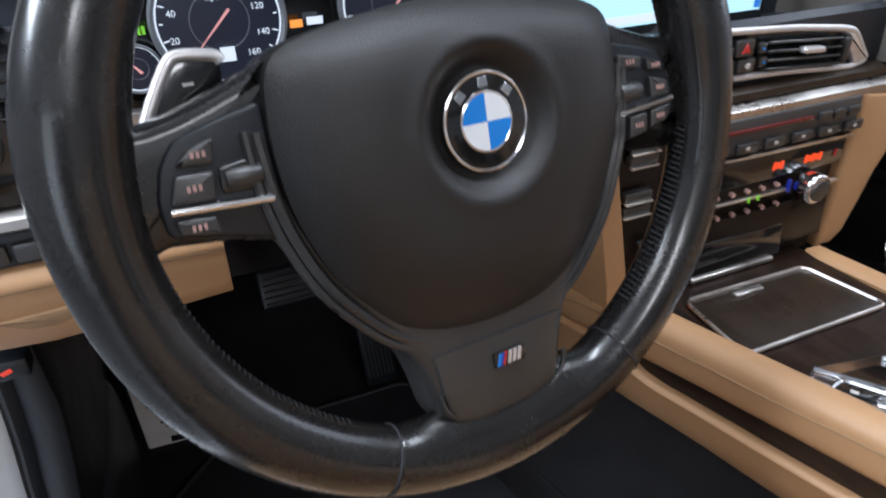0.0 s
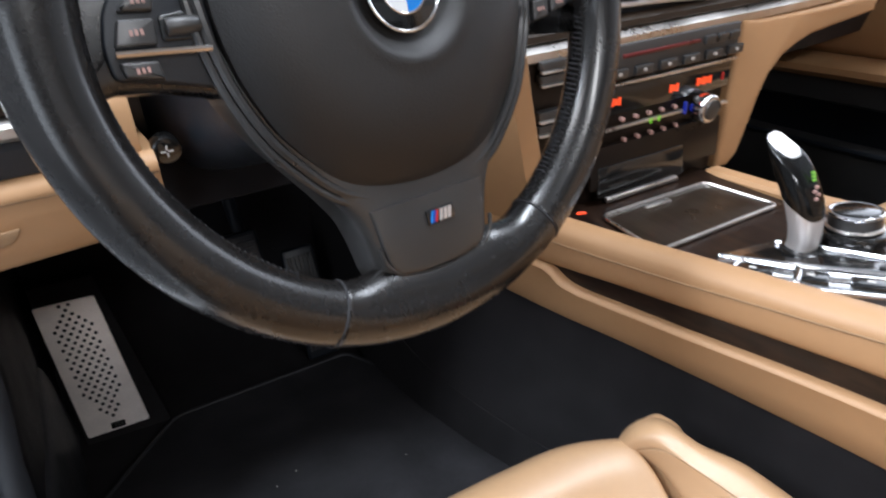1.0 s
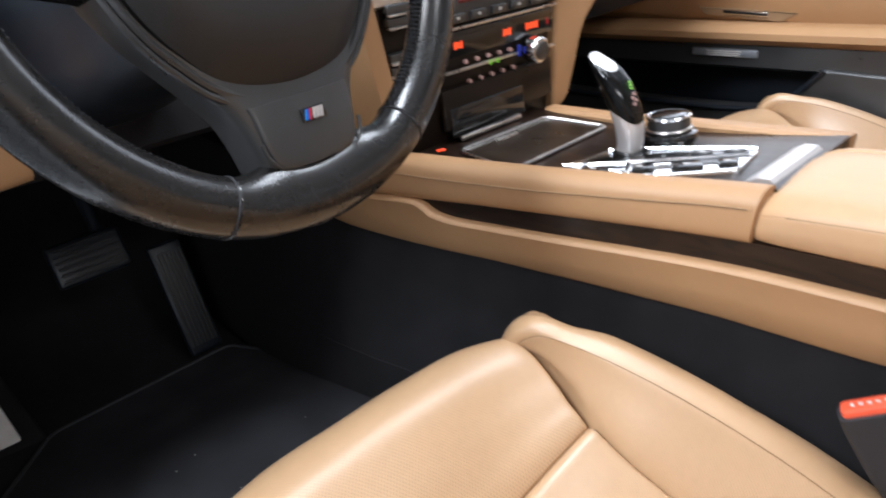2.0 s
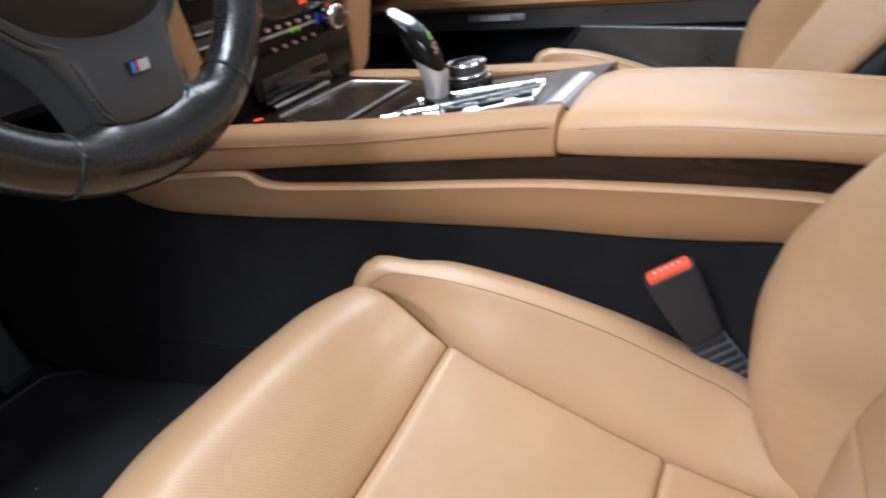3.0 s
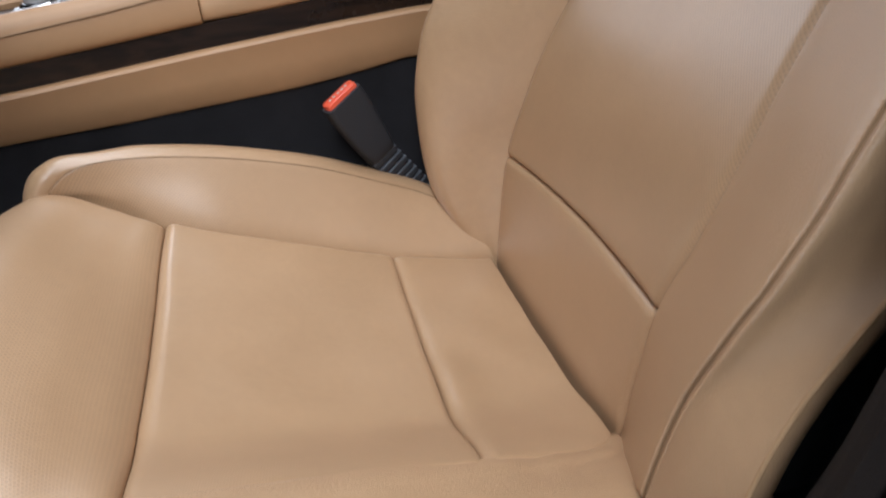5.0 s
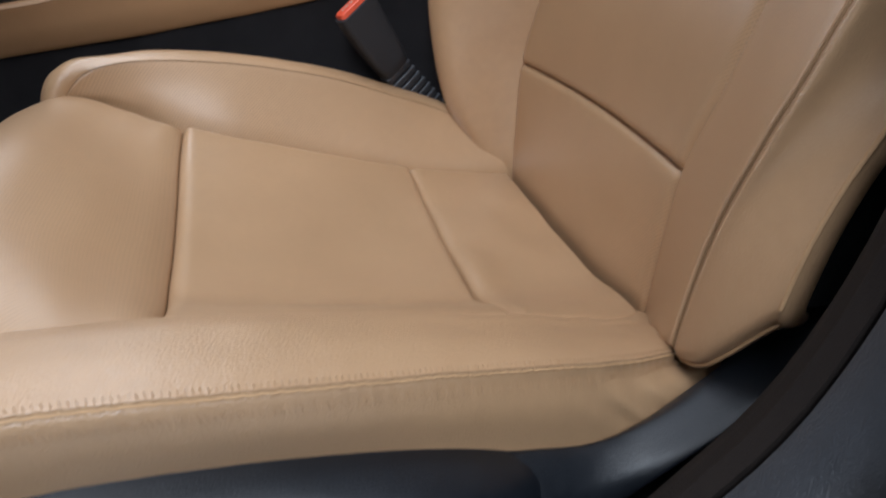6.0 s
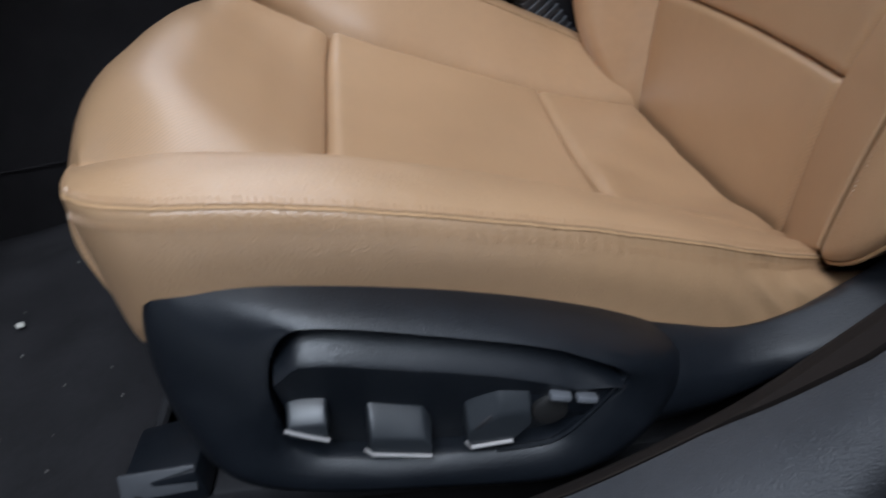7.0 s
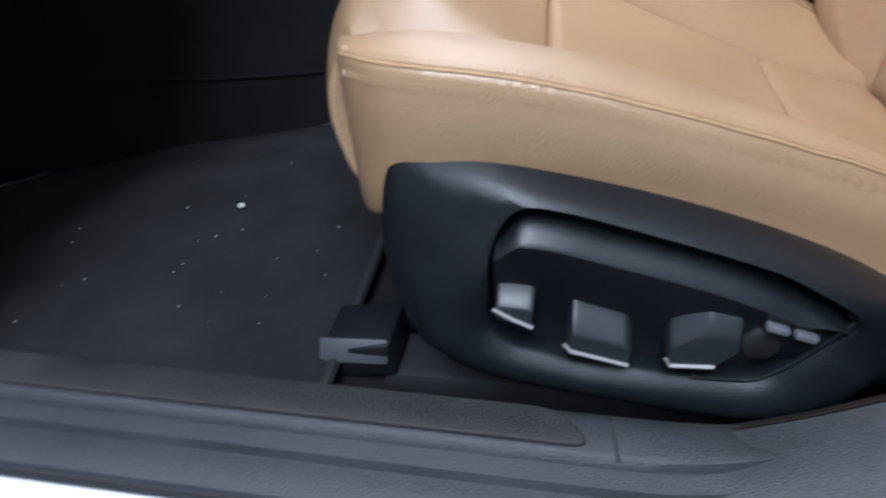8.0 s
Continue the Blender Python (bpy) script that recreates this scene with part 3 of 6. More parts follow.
np_z = pchip([0.215, 0.254, 0.302, 0.364, 0.434, 0.487, 0.5335, 0.594, 0.66], [0.074, 0.093, 0.1145, 0.141, 0.1665, 0.183, 0.1950, 0.2045, 0.2075])
nh_x = pchip([0.215, 0.24, 0.314, 0.358, 0.432, 0.514, 0.589, 0.66], [-0.200, -0.2165, -0.231, -0.237, -0.246, -0.253, -0.255, -0.254])
nh_z = pchip([0.215, 0.24, 0.27, 0.314, 0.358, 0.432, 0.514, 0.589, 0.66], [0.079, 0.079, 0.066, 0.060, 0.078, 0.112, 0.138, 0.142, 0.120])


def outer_bolster(ys):
    rows = []
    for y in ys:
        xb, xc, zc, xp, zp, xh, zh = pad_near(y), nc_x(y), nc_z(y), np_x(y), np_z(y), nh_x(y), nh_z(y)
        prof = [(xb + 0.03, zc - 0.050), (xb + 0.012, zc - 0.022), (xb + 0.009, zc - 0.0085), (xb + 0.002, zc - 0.0040), (xc + 0.004, zc - 0.0008), (xc - 0.005, zc + 0.0012),
                (0.5 * (xc + xp), 0.5 * (zc + zp) + 0.0035), (xp + 0.006, zp + 0.0022), (xp, zp), (xp - 0.0022, zp - 0.006), (0.62 * xp + 0.38 * xh - 0.0045, 0.62 * zp + 0.38 * zh), (0.25 * xp + 0.75 * xh - 0.002, 0.25 * zp + 0.75 * zh), (xh, zh), (xh + 0.012, zh - 0.016), (xh + 0.06, zh - 0.03)]
        row = []
        u = min(1.0, max(0.0, (y - 0.598) / 0.0722))
        e = (1 - u ** 2.3) ** (1 / 2.3)
        for p in spline([(a, b, 0) for a, b in prof], 64):
            x, z = p.x, p.y
            x = -0.190 + (x + 0.190) * e if x < -0.190 else x
            z -= 0.012 * (1 - e) * max(0.0, (z - 0.15) / 0.06)
            back = 0.004 * max(0.0, (0.195 - z) / 0.07) * min(1.0, max(0.0, (y - 0.58) / 0.08))
            # puckers along the seam and slanting folds at the rear end
            near = math.exp(-((z - zp + 0.003) / 0.008) ** 2) * math.exp(-((p.x - xp) / 0.016) ** 2)
            x += 0.00045 * near * math.sin(2 * math.pi * y / 0.0072 + 2 * noise.noise(Vector((y * 30, 0, 0))))
            if z < zp:
                x += 0.0024 * math.exp(-((y - 0.290) / 0.034) ** 2) * math.sin(2 * math.pi * (y - 0.8 * z) / 0.023) * math.sin(math.pi * min(1, max(0, (zp - z) / 0.05)))
            row.append(Vector((x, y - back, z + 0.0006 * noise.noise(Vector((x * 50, y * 40, 1))))))
        rows.append(row)
    return rows


# inner bolster: a face rising from the cushion to a thin seam, then a band that rolls over the top and round the front
fs_pts = [(0.236, 0.196, 0.070), (0.2505, 0.2365, 0.094), (0.2645, 0.294, 0.1235), (0.2550, 0.340, 0.1465), (0.240, 0.402, 0.177), (0.2265, 0.459, 0.1985), (0.2130, 0.5126, 0.2150), (0.2000, 0.562, 0.2265), (0.1900, 0.600, 0.2315), (0.1850, 0.628, 0.2290), (0.1800, 0.645, 0.2190), (0.1770, 0.655, 0.2060), (0.1740, 0.658, 0.1920)]
fb_pts = [(0.217, 0.196, 0.038), (0.2145, 0.222, 0.0465), (0.2045, 0.285, 0.0645), (0.196, 0.338, 0.081), (0.186, 0.412, 0.110), (0.180, 0.465, 0.1315), (0.174, 0.518, 0.1535), (0.176, 0.562, 0.164), (0.184, 0.595, 0.178), (0.187, 0.620, 0.189), (0.187, 0.638, 0.195), (0.184, 0.650, 0.197), (0.176, 0.655, 0.188)]


def inner_bolster(n):
    seam, foot = spline(fs_pts, n), spline(fb_pts, n)
    rows = []
    for i in range(n):
        a, s, b = seam[max(i - 1, 0)], seam[i], seam[min(i + 1, n - 1)]
        t = (b - a).normalized()
        # the band points outwards along the side and swings forward round the nose
        f = min(1.0, max(0.0, (s.y - 0.570) / 0.080))
        f = f * f * (3 - 2 * f)
        o = Vector((1, 0, 0)).lerp(Vector((0.10, 1, 0)), f)
        o = (o - t * o.dot(t) * 0.9).normalized()
        o.z = max(o.z, -0.15)
        up = o.cross(t) if o.cross(t).z > 0 or f > 0.9 else -o.cross(t)
        up = (up + Vector((0, 0, 0.35 * (1 - f)))).normalized()
        w = 0.044 + 0.006 * min(1.0, max(0.0, (0.45 - s.y) / 0.12)) - 0.018 * f
        q = foot[i]
        d = s - q
        nrm = Vector((-d.z, 0, d.x)).normalized()
        hollow = 0.0012 * min(1.0, d.length / 0.06)
        row = [q + Vector((0.01, 0, -0.05)), q + Vector((0.002, 0, -0.014)), q + d * 0.10 - nrm * 0.001, q + d * 0.36 + nrm * hollow, q + d * 0.68 + nrm * hollow * 0.6, q + d * 0.92 + nrm * 0.0004, s - up * 0.0012,
               s + o * w * 0.10 + up * 0.0016, s + o * w * 0.36 + up * 0.0046, s + o * w * 0.68 + up * 0.0008, s + o * w * 0.93 - up * 0.0090, s + o * (w + 0.001) - up * 0.024, s + o * (w - 0.001) - up * (0.05 - 0.014 * f), s + o * (w - 0.012) - up * (0.085 - 0.047 * f) - Vector((0, 0.016, 0.03)) * f]
        rows.append(spline(row, 60))
    # tucked behind the front pad
    rows.append([p + Vector((-0.020, 0.002, -0.012)) for p in rows[-1]])
    return rows


seat = thing("bucket_seat", "tan leather driver's seat with perforated inserts and black side shell", "seat", group="front seats")
part("seat_cushion", pad(seat_base(4, 10), 44, 44, 0.36, 0.24, 0.013, 0.03, None, True, 0.0006, 0.004), M_PERF, seat, "perforated tan leather front cushion pad")
part("seat_cushion", pad(seat_base(2, 4), 44, 40, 0.36, 0.24, 0.012, 0.03, lambda s, t: 0.004 * math.exp(-((s - .5) / .3) ** 2 - ((t - .45) / .3) ** 2), True, 0.0012, 0.005), M_PERF, seat, "perforated tan leather middle cushion pad, slightly sagging")
part("seat_cushion", pad(seat_base(0, 2), 44, 24, 0.36, 0.15, 0.008, 0.03, lambda s, t: -0.0035 * math.exp(-((s - .36) / .16) ** 2 - ((t - .93) / .12) ** 2), True, 0.0016, 0.005), M_PERF, seat, "perforated tan leather rear cushion strip with a wrinkled front edge")
ys_l = [0.216 + 0.0025 * i for i in range(160)] + [0.616, 0.622, 0.628, 0.634, 0.640, 0.645, 0.650, 0.654, 0.658, 0.661, 0.664, 0.666, 0.668, 0.6693, 0.670]
rings_l, rings_r = outer_bolster(ys_l), inner_bolster(150)
bol_l = part("cushion_bolster", loft(rings_l), M_TAN, seat, "tan leather outer cushion bolster with ruched double stitching", angle=60)
bol_r = part("cushion_bolster", loft(rings_r), M_TAN, seat, "tan leather inner cushion bolster with a perforated face", angle=60)
# the inner face up to the thin seam is perforated like the inserts
bol_r.data.materials.append(M_PERF)
uv_r = bol_r.data.uv_layers.new(name="UVMap")
for f in bol_r.data.polygons:
    col = [v % 60 for v in f.vertices]
    f.material_index = 1 if max(col) <= 27 and len(col) == 4 else 0
    for li in f.loop_indices:
        q = bol_r.data.vertices[bol_r.data.loops[li].vertex_index].co
        uv_r.data[li].uv = (q.y, 0.707 * (q.x + q.z))
SEAM_K, SEAM_R = 36, 27
pip = [r[SEAM_K] + Vector((-0.0003, 0, 0.0002)) for r in rings_l[2:-6]]
part("piping", tube(pip, 0.0010, 8), M_STITCH, bol_l, "tan piped seam along the bolster")
part("piping", tube([p + Vector((0.0012, 0, 0.0010)) for p in pip], 0.0005, 6), M_SEAM, bol_l)
part("piping", tube([r[SEAM_R] + Vector((-0.0002, 0, 0.0002)) for r in rings_r[14:-8]], 0.0006, 6), M_SEAM, bol_r, "thin stitched seam on the bolster")


def on_skin(ring, k, lift=0.0001):
    d = ring[k + 1] - ring[k - 1]
    n = Vector((d.z, 0, -d.x)).normalized()
    return ring[k] + n * (lift if n.z - n.x > 0 else -lift)


def stitches(path, length, gap, radius, off, name, mat, parent, tilt=0.0):
    """One mesh of many short thread loops along a path."""
    bm = bmesh.new()
    acc = 0.0
    for i in range(1, len(path)):
        a, b = path[i - 1], path[i]
        seg = (b - a).length
        s = 0
        while acc + seg - s >= gap:
            s += gap - acc if acc else gap
            acc = 0
            if s > seg:
                break
            p, d = a.lerp(b, s / seg) + off, (b - a).normalized()
            side = d.cross(Vector((-1, 0, 0.4))).normalized() * tilt
            tube([p - d * length / 2 - side, p + Vector((-0.0002, 0, 0.0001)), p + d * length / 2 + side], radius, 4, bm)
        acc = max(0, seg - s)
    return tagged(part(name, bm, mat, parent), kind="stuff")


stitches([on_skin(r, SEAM_K - 3) for r in rings_l[2:-6]], 0.0018, 0.0030, 0.00028, Vector((0, 0, 0)), "stitching", M_TAN, bol_l, 0.0021)
stitches([on_skin(r, SEAM_K + 5, 0.0004) for r in rings_l[2:-6]], 0.0018, 0.0030, 0.00028, Vector((0, 0, 0)), "stitching", M_TAN, bol_l, 0.0021)

# backrest
back_line = [(0.219, 0.000), (0.2145, 0.09), (0.208, 0.179), (0.198, 0.24), (0.179, 0.31), (0.150, 0.38), (0.120, 0.445)]
bk_far = pchip([0.0, 0.12, 0.179, 0.25, 0.30, 0.36, 0.445], [0.216, 0.212, 0.206, 0.184, 0.170, 0.150, 0.130])
bk_near = pchip([0.0, 0.10, 0.179, 0.25, 0.32, 0.445], [-0.095, -0.103, -0.112, -0.132, -0.140, -0.140])
bi_y = pchip([p[1] for p in back_line] + [0.52], [p[0] for p in back_line] + [0.085])


def back_base(i0, i1):
    pts = spline([(0, *p) for p in back_line], 200)
    lo, hi = int(199 * i0 / 6), int(199 * i1 / 6)

    def base(s, t):
        k = lo + (hi - lo) * t
        i = min(int(k), 198)
        p = pts[i].lerp(pts[i + 1], k - i)
        return Vector((bk_far(p.z) + s * (bk_near(p.z) - bk_far(p.z)), p.y - (0.002 + 0.009 * min(1.0, max(0.0, (p.z - 0.06) / 0.12))) * (1 - (2 * s - 1) ** 2) + 0.001, p.z))
    return base


part("backrest", pad(back_base(0, 2), 40, 26, 0.32, 0.15, 0.008, 0.03, None, True, 0.0008), M_PERF, seat, "perforated tan leather lower backrest pad")
part("backrest", pad(back_base(2, 6), 40, 40, 0.32, 0.28, 0.008, 0.03, None, True, 0.0008), M_PERF, seat, "perforated tan leather middle backrest pad")
bc_y = pchip([0.0, 0.045, 0.09, 0.13, 0.18, 0.235, 0.30, 0.352, 0.395, 0.43, 0.475, 0.52], [0.228, 0.240, 0.266, 0.284, 0.293, 0.296, 0.286, 0.261, 0.232, 0.200, 0.150, 0.09])


def back_inner():
    """The bolster on the tunnel side rises smoothly from the insert."""
    rings = []
    for i in range(49):
        z = 0.005 + 0.515 * i / 48
        yi, yc, w = bi_y(z), bc_y(z), bk_far(min(z, 0.445)) - SX
        out = 0.288 if z < 0.33 else 0.288 - 0.35 * (z - 0.33) ** 1.5
        prof = [(w - 0.03, yi - 0.05), (w - 0.006, yi - 0.012), (w + 0.002, yi + 0.001), (w + 0.25 * (0.225 - w) + 0.006, yi + 0.30 * (yc - yi)), (0.228, yi + 0.80 * (yc - yi)), (0.250, yc - 0.002), (0.264, yc - 0.006),
                (out - 0.002, yc - 0.024), (out + 0.003, yc - 0.045), (out, yc - 0.07), (out - 0.02, yc - 0.10), (out - 0.08, yc - 0.13)]
        rings.append(spline([(SX + a, b, z) for a, b in prof], 44))
    return loft(rings)


# control lines of the door-side bolster, bottom to top: insert edge, swell, stitched seam, front, piped edge, flank, back
st_y = pchip([0.09, 0.14, 0.19, 0.25, 0.29, 0.33, 0.38, 0.445, 0.52], [0.254, 0.2515, 0.2485, 0.2445, 0.238, 0.226, 0.203, 0.168, 0.128])
st_x = pchip([0.09, 0.14, 0.19, 0.25, 0.29, 0.33, 0.52], [-0.192, -0.199, -0.209, -0.230, -0.243, -0.249, -0.236])
pp_y = pchip([0.13, 0.165, 0.198, 0.236, 0.264, 0.33, 0.40, 0.52], [0.251, 0.252, 0.2465, 0.2335, 0.2180, 0.176, 0.128, 0.045])


def outer_lines(v):
    def z(lo):
        return lo + v * (0.52 - lo)
    za, zb, zc, zd, ze, zf = z(0.02), z(0.065), z(0.090), z(0.092), z(0.164), z(0.167)
    xa, xc = bk_near(min(za, 0.445)), st_x(zc)
    return [Vector((xa + 0.04, bi_y(za) - 0.05, za)), Vector((xa + 0.004, bi_y(za) - 0.006, za)), Vector((xa - 0.008, bi_y(za) + 0.002, za)),
            Vector((0.45 * bk_near(min(zb, 0.445)) + 0.55 * st_x(zb), 0.42 * bi_y(zb) + 0.58 * st_y(max(zb, 0.09)), zb)),
            Vector((xc + 0.006, st_y(zc) - 0.0008, zc)), Vector((xc, st_y(zc) - 0.0012, zc)), Vector((xc - 0.007, st_y(zc) + 0.0004, zc)),
            Vector((0.5 * (st_x(zd) - 0.268), 0.5 * (st_y(zd) + pp_y(max(ze, 0.13))) + 0.0060, 0.5 * (zd + ze) - 0.016 * (1 - v) ** 8)),
            Vector((-0.2655, pp_y(ze) + 0.0015, ze)), Vector((-0.2690, pp_y(ze) - 0.0020, ze)), Vector((-0.2698, pp_y(ze) - 0.010, ze)),
            Vector((-0.2660, pp_y(zf) - 0.0185, zf)), Vector((-0.255, pp_y(zf) - 0.0225, zf)), Vector((-0.20, pp_y(zf) - 0.035, zf))]


out_rows = [spline(outer_lines(v), 66) for v in [0.0, 0.006, 0.014, 0.024] + [0.036 + 0.964 * i / 44 for i in range(45)]]
centre_low = Vector((-0.235, 0.190, 0.140))
for i, f in ((0, 0.20), (1, 0.085), (2, 0.030), (3, 0.008)):
    out_rows[i] = [p.lerp(centre_low, f * min(1.0, max(0.0, (-0.15 - p.x) / 0.04)) * (1 + 0.7 * min(1.0, max(0.0, (-0.235 - p.x) / 0.034)))) for p in out_rows[i]]
bb_l = part("backrest_bolster", loft(out_rows), M_TAN, seat, "tan leather outer backrest bolster with double stitching", angle=60)
part("back_shell", loft([[Vector((x, pp_y(z) + d, z)) for x, d in ((-0.246, -0.016), (-0.256, -0.022), (-0.2575, -0.045), (-0.252, -0.080), (-0.235, -0.098), (-0.18, -0.105), (-0.18, -0.016))] for z in [0.165 + 0.355 * i / 24 for i in range(25)]]), M_PILLAR, seat, "black plastic back shell of the seat", angle=60)
part("backrest_bolster", back_inner(), M_TAN, seat, "tan leather inner backrest bolster", angle=60)
bl = [r[25] + Vector((0, 0.0004, 0)) for r in out_rows[2:40]]
part("piping", tube(bl, 0.0007, 6), M_SEAM, bb_l, "stitched seam up the bolster")
stitches([r[22] + Vector((0, 0.0002, 0)) for r in out_rows[2:40]], 0.0018, 0.0034, 0.00026, Vector((0, 0, 0)), "stitching", M_TAN, bb_l, 0.0009)
stitches([r[29] + Vector((0, 0.0002, 0)) for r in out_rows[2:40]], 0.0018, 0.0034, 0.00026, Vector((0, 0, 0)), "stitching", M_TAN, bb_l, 0.0009)
part("piping", tube([r[43] + Vector((-0.0004, 0.0004, 0)) for r in out_rows[4:40]], 0.0014, 8), M_STITCH, bb_l, "outer piped seam")
part("piping", tube([p + Vector((0, 0.001, -0.0012)) for p in out_rows[1][24:43]], 0.0012, 8), M_STITCH, bb_l, "piped lower hem of the bolster")


# upper shoulder part of the backrest
def shoulder(s, t):
    z, x = 0.452 + 0.25 * t, (1 - 2 * s) * (0.232 - 0.05 * t)
    return Vector((SX + x, 0.155 - 0.085 * (z - 0.45) / 0.25 - 0.02 + 0.03 * (2 * s - 1) ** 2, z))


part("shoulder_pad", pad(lambda s, t: shoulder(s, t), 40, 24, 0.45, 0.26, 0.03, 0.10), M_TAN, seat, "tan leather upper backrest shoulder pad")
part("back_shell", loft([[Vector((SX + x, y + 0.17 - 0.30 * max(0, z - 0.1), z)) for x, y in ((-0.268, 0.0), (-0.262, -0.07), (-0.2, -0.12), (0.2, -0.12), (0.262, -0.07), (0.268, 0.0), (0.2, 0.01), (-0.2, 0.01))]
                         for z in (0.03, 0.1, 0.25, 0.45, 0.68)]), M_PLAST, seat, "black plastic backrest shell")
part("base_pan", box((0.42, 0.34, 0.04), (SX, 0.475, 0.018), 0.012), M_PLAST, seat, "black seat pan under the cushion")

# plastic side shell with the switch panel
shell_out = [(0.634, 0.150), (0.612, 0.1605), (0.575, 0.160), (0.514, 0.148), (0.458, 0.132), (0.41, 0.1135), (0.375, 0.095), (0.357, 0.081), (0.355, 0.068), (0.366, 0.054), (0.381, 0.039), (0.402, 0.025), (0.435, 0.014), (0.51, 0.021), (0.577, 0.030), (0.617, 0.046), (0.634, 0.072), (0.640, 0.106)]
hole_out = [(0.580, 0.099), (0.576, 0.128), (0.563, 0.1435), (0.541, 0.1425), (0.514, 0.1365), (0.459, 0.1225), (0.431, 0.1120), (0.401, 0.0900), (0.423, 0.061), (0.437, 0.048), (0.458, 0.045), (0.51, 0.047), (0.544, 0.051), (0.574, 0.062)]


def shell_side():
    bm = bmesh.new()
    n = 96
    outer = [p for p in spline([(a, b, 0) for a, b in shell_out], n, True)]
    inner = [p for p in spline([(a, b, 0) for a, b in hole_out], 1200, True)]
    c = Vector((0.50, 0.095, 0))
    inner_s = []
    for p in outer:
        d = (p - c)
        best = min(inner, key=lambda q: abs((math.atan2(q.y - c.y, (q.x - c.x)) - math.atan2(d.y, d.x) + math.pi) % (2 * math.pi) - math.pi))
        inner_s.append(best)
    rings = []
    # upper band leans up to the light, lower lip slopes outwards and curls under
    for f, xt, xb in ((0.0, -0.236, -0.236), (0.0, -0.252, -0.250), (0.05, -0.256, -0.262), (0.15, -0.2605, -0.272), (0.30, -0.2655, -0.2790), (0.5, -0.2710, -0.2810), (0.75, -0.2760, -0.2775), (0.95, -0.2785, -0.2730), (1.0, -0.2775, -0.2705), (1.0, -0.2720, -0.2660), (1.0, -0.2560, -0.2560)):
        row = []
        for o, i in zip(outer, inner_s):
            p = o.lerp(i, f)
            wt = min(1.0, max(0.0, (o.y - 0.05) / 0.06))
            slim = min(1.0, max(0.0, (0.405 - p.x) / 0.046))
            row.append(Vector((xt * wt + xb * (1 - wt) + 0.013 * slim ** 1.6, p.x, p.y)))
        rings.append(row)
    loft(rings, False, False, bm)
    bm.faces.new([v for v in bm.verts][-n:])
    return bm


shell = part("side_shell", shell_side(), M_PLAST, seat, "black grained plastic side shell", angle=60)
arm_top = spline([(0, q, r) for q, r in ((0.47, 0.130), (0.43, 0.118), (0.394, 0.1060), (0.361, 0.0960), (0.327, 0.0872), (0.295, 0.0900), (0.262, 0.1010), (0.245, 0.1105), (0.212, 0.135), (0.19, 0.163), (0.15, 0.22))], 48)
arm_low = spline([(0, q, r) for q, r in ((0.46, 0.060), (0.42, 0.048), (0.39, 0.040), (0.36, 0.043), (0.335, 0.051), (0.305, 0.067), (0.257, 0.097), (0.238, 0.110), (0.214, 0.130), (0.195, 0.152), (0.16, 0.20))], 48)
part("hinge_cover", loft([spline([Vector((x - 0.013 * min(1.0, max(0.0, (p.y - 0.30) / 0.11)) * math.sin(math.pi * min(1.0, f)), p.lerp(q, f).y, p.lerp(q, f).z)) for x, f in ((-0.232, 0.30), (-0.2365, 0.10), (-0.2410, 0.08), (-0.2480, 0.20), (-0.2570, 0.42), (-0.2620, 0.72), (-0.2615, 0.92), (-0.2570, 1.02), (-0.225, 1.05))], 28)
                          for p, q in zip(arm_top, arm_low)]), M_PLAST, seat, "black plastic cover over the backrest hinge", angle=60)
# inset switch carrier, its top edge stands out and its face falls back below
ptop = pchip([0.402, 0.411, 0.458, 0.514, 0.563, 0.576], [0.087, 0.0945, 0.1155, 0.1295, 0.1380, 0.1285])
pbot = pchip([0.402, 0.423, 0.437, 0.458, 0.51, 0.544, 0.576], [0.084, 0.060, 0.047, 0.0455, 0.0475, 0.0515, 0.062])
prings = []
for i in range(40):
    y = 0.4035 + 0.173 * i / 39
    a, b = ptop(y), pbot(y)
    h = a - b
    k = min(1.0, h / 0.05)
    prings.append([Vector((x, y, z)) for x, z in ((-0.252, a + 0.001), (-0.2615, a), (-0.2635, a - 0.0008 * k), (-0.2775, a - 0.0125 * k), (-0.2788, a - 0.0150 * k), (-0.2780, a - 0.0175 * k), (-0.2690, b + 0.45 * h), (-0.2630, b + 0.1 * h), (-0.261, b), (-0.252, b))])
part("switch_carrier", loft(prings), M_PLAST, shell, "black switch carrier panel")

lip_edge = spline([(-0.2725, y, z) for y, z in ((0.470, 0.0455), (0.450, 0.0460), (0.436, 0.0490), (0.420, 0.0640), (0.404, 0.0855), (0.4015, 0.0905), (0.4060, 0.0960))], 30)
part("opening_lip", tube(lip_edge, 0.0016, 8), M_PLAST, shell, "rounded lip of the switch opening")


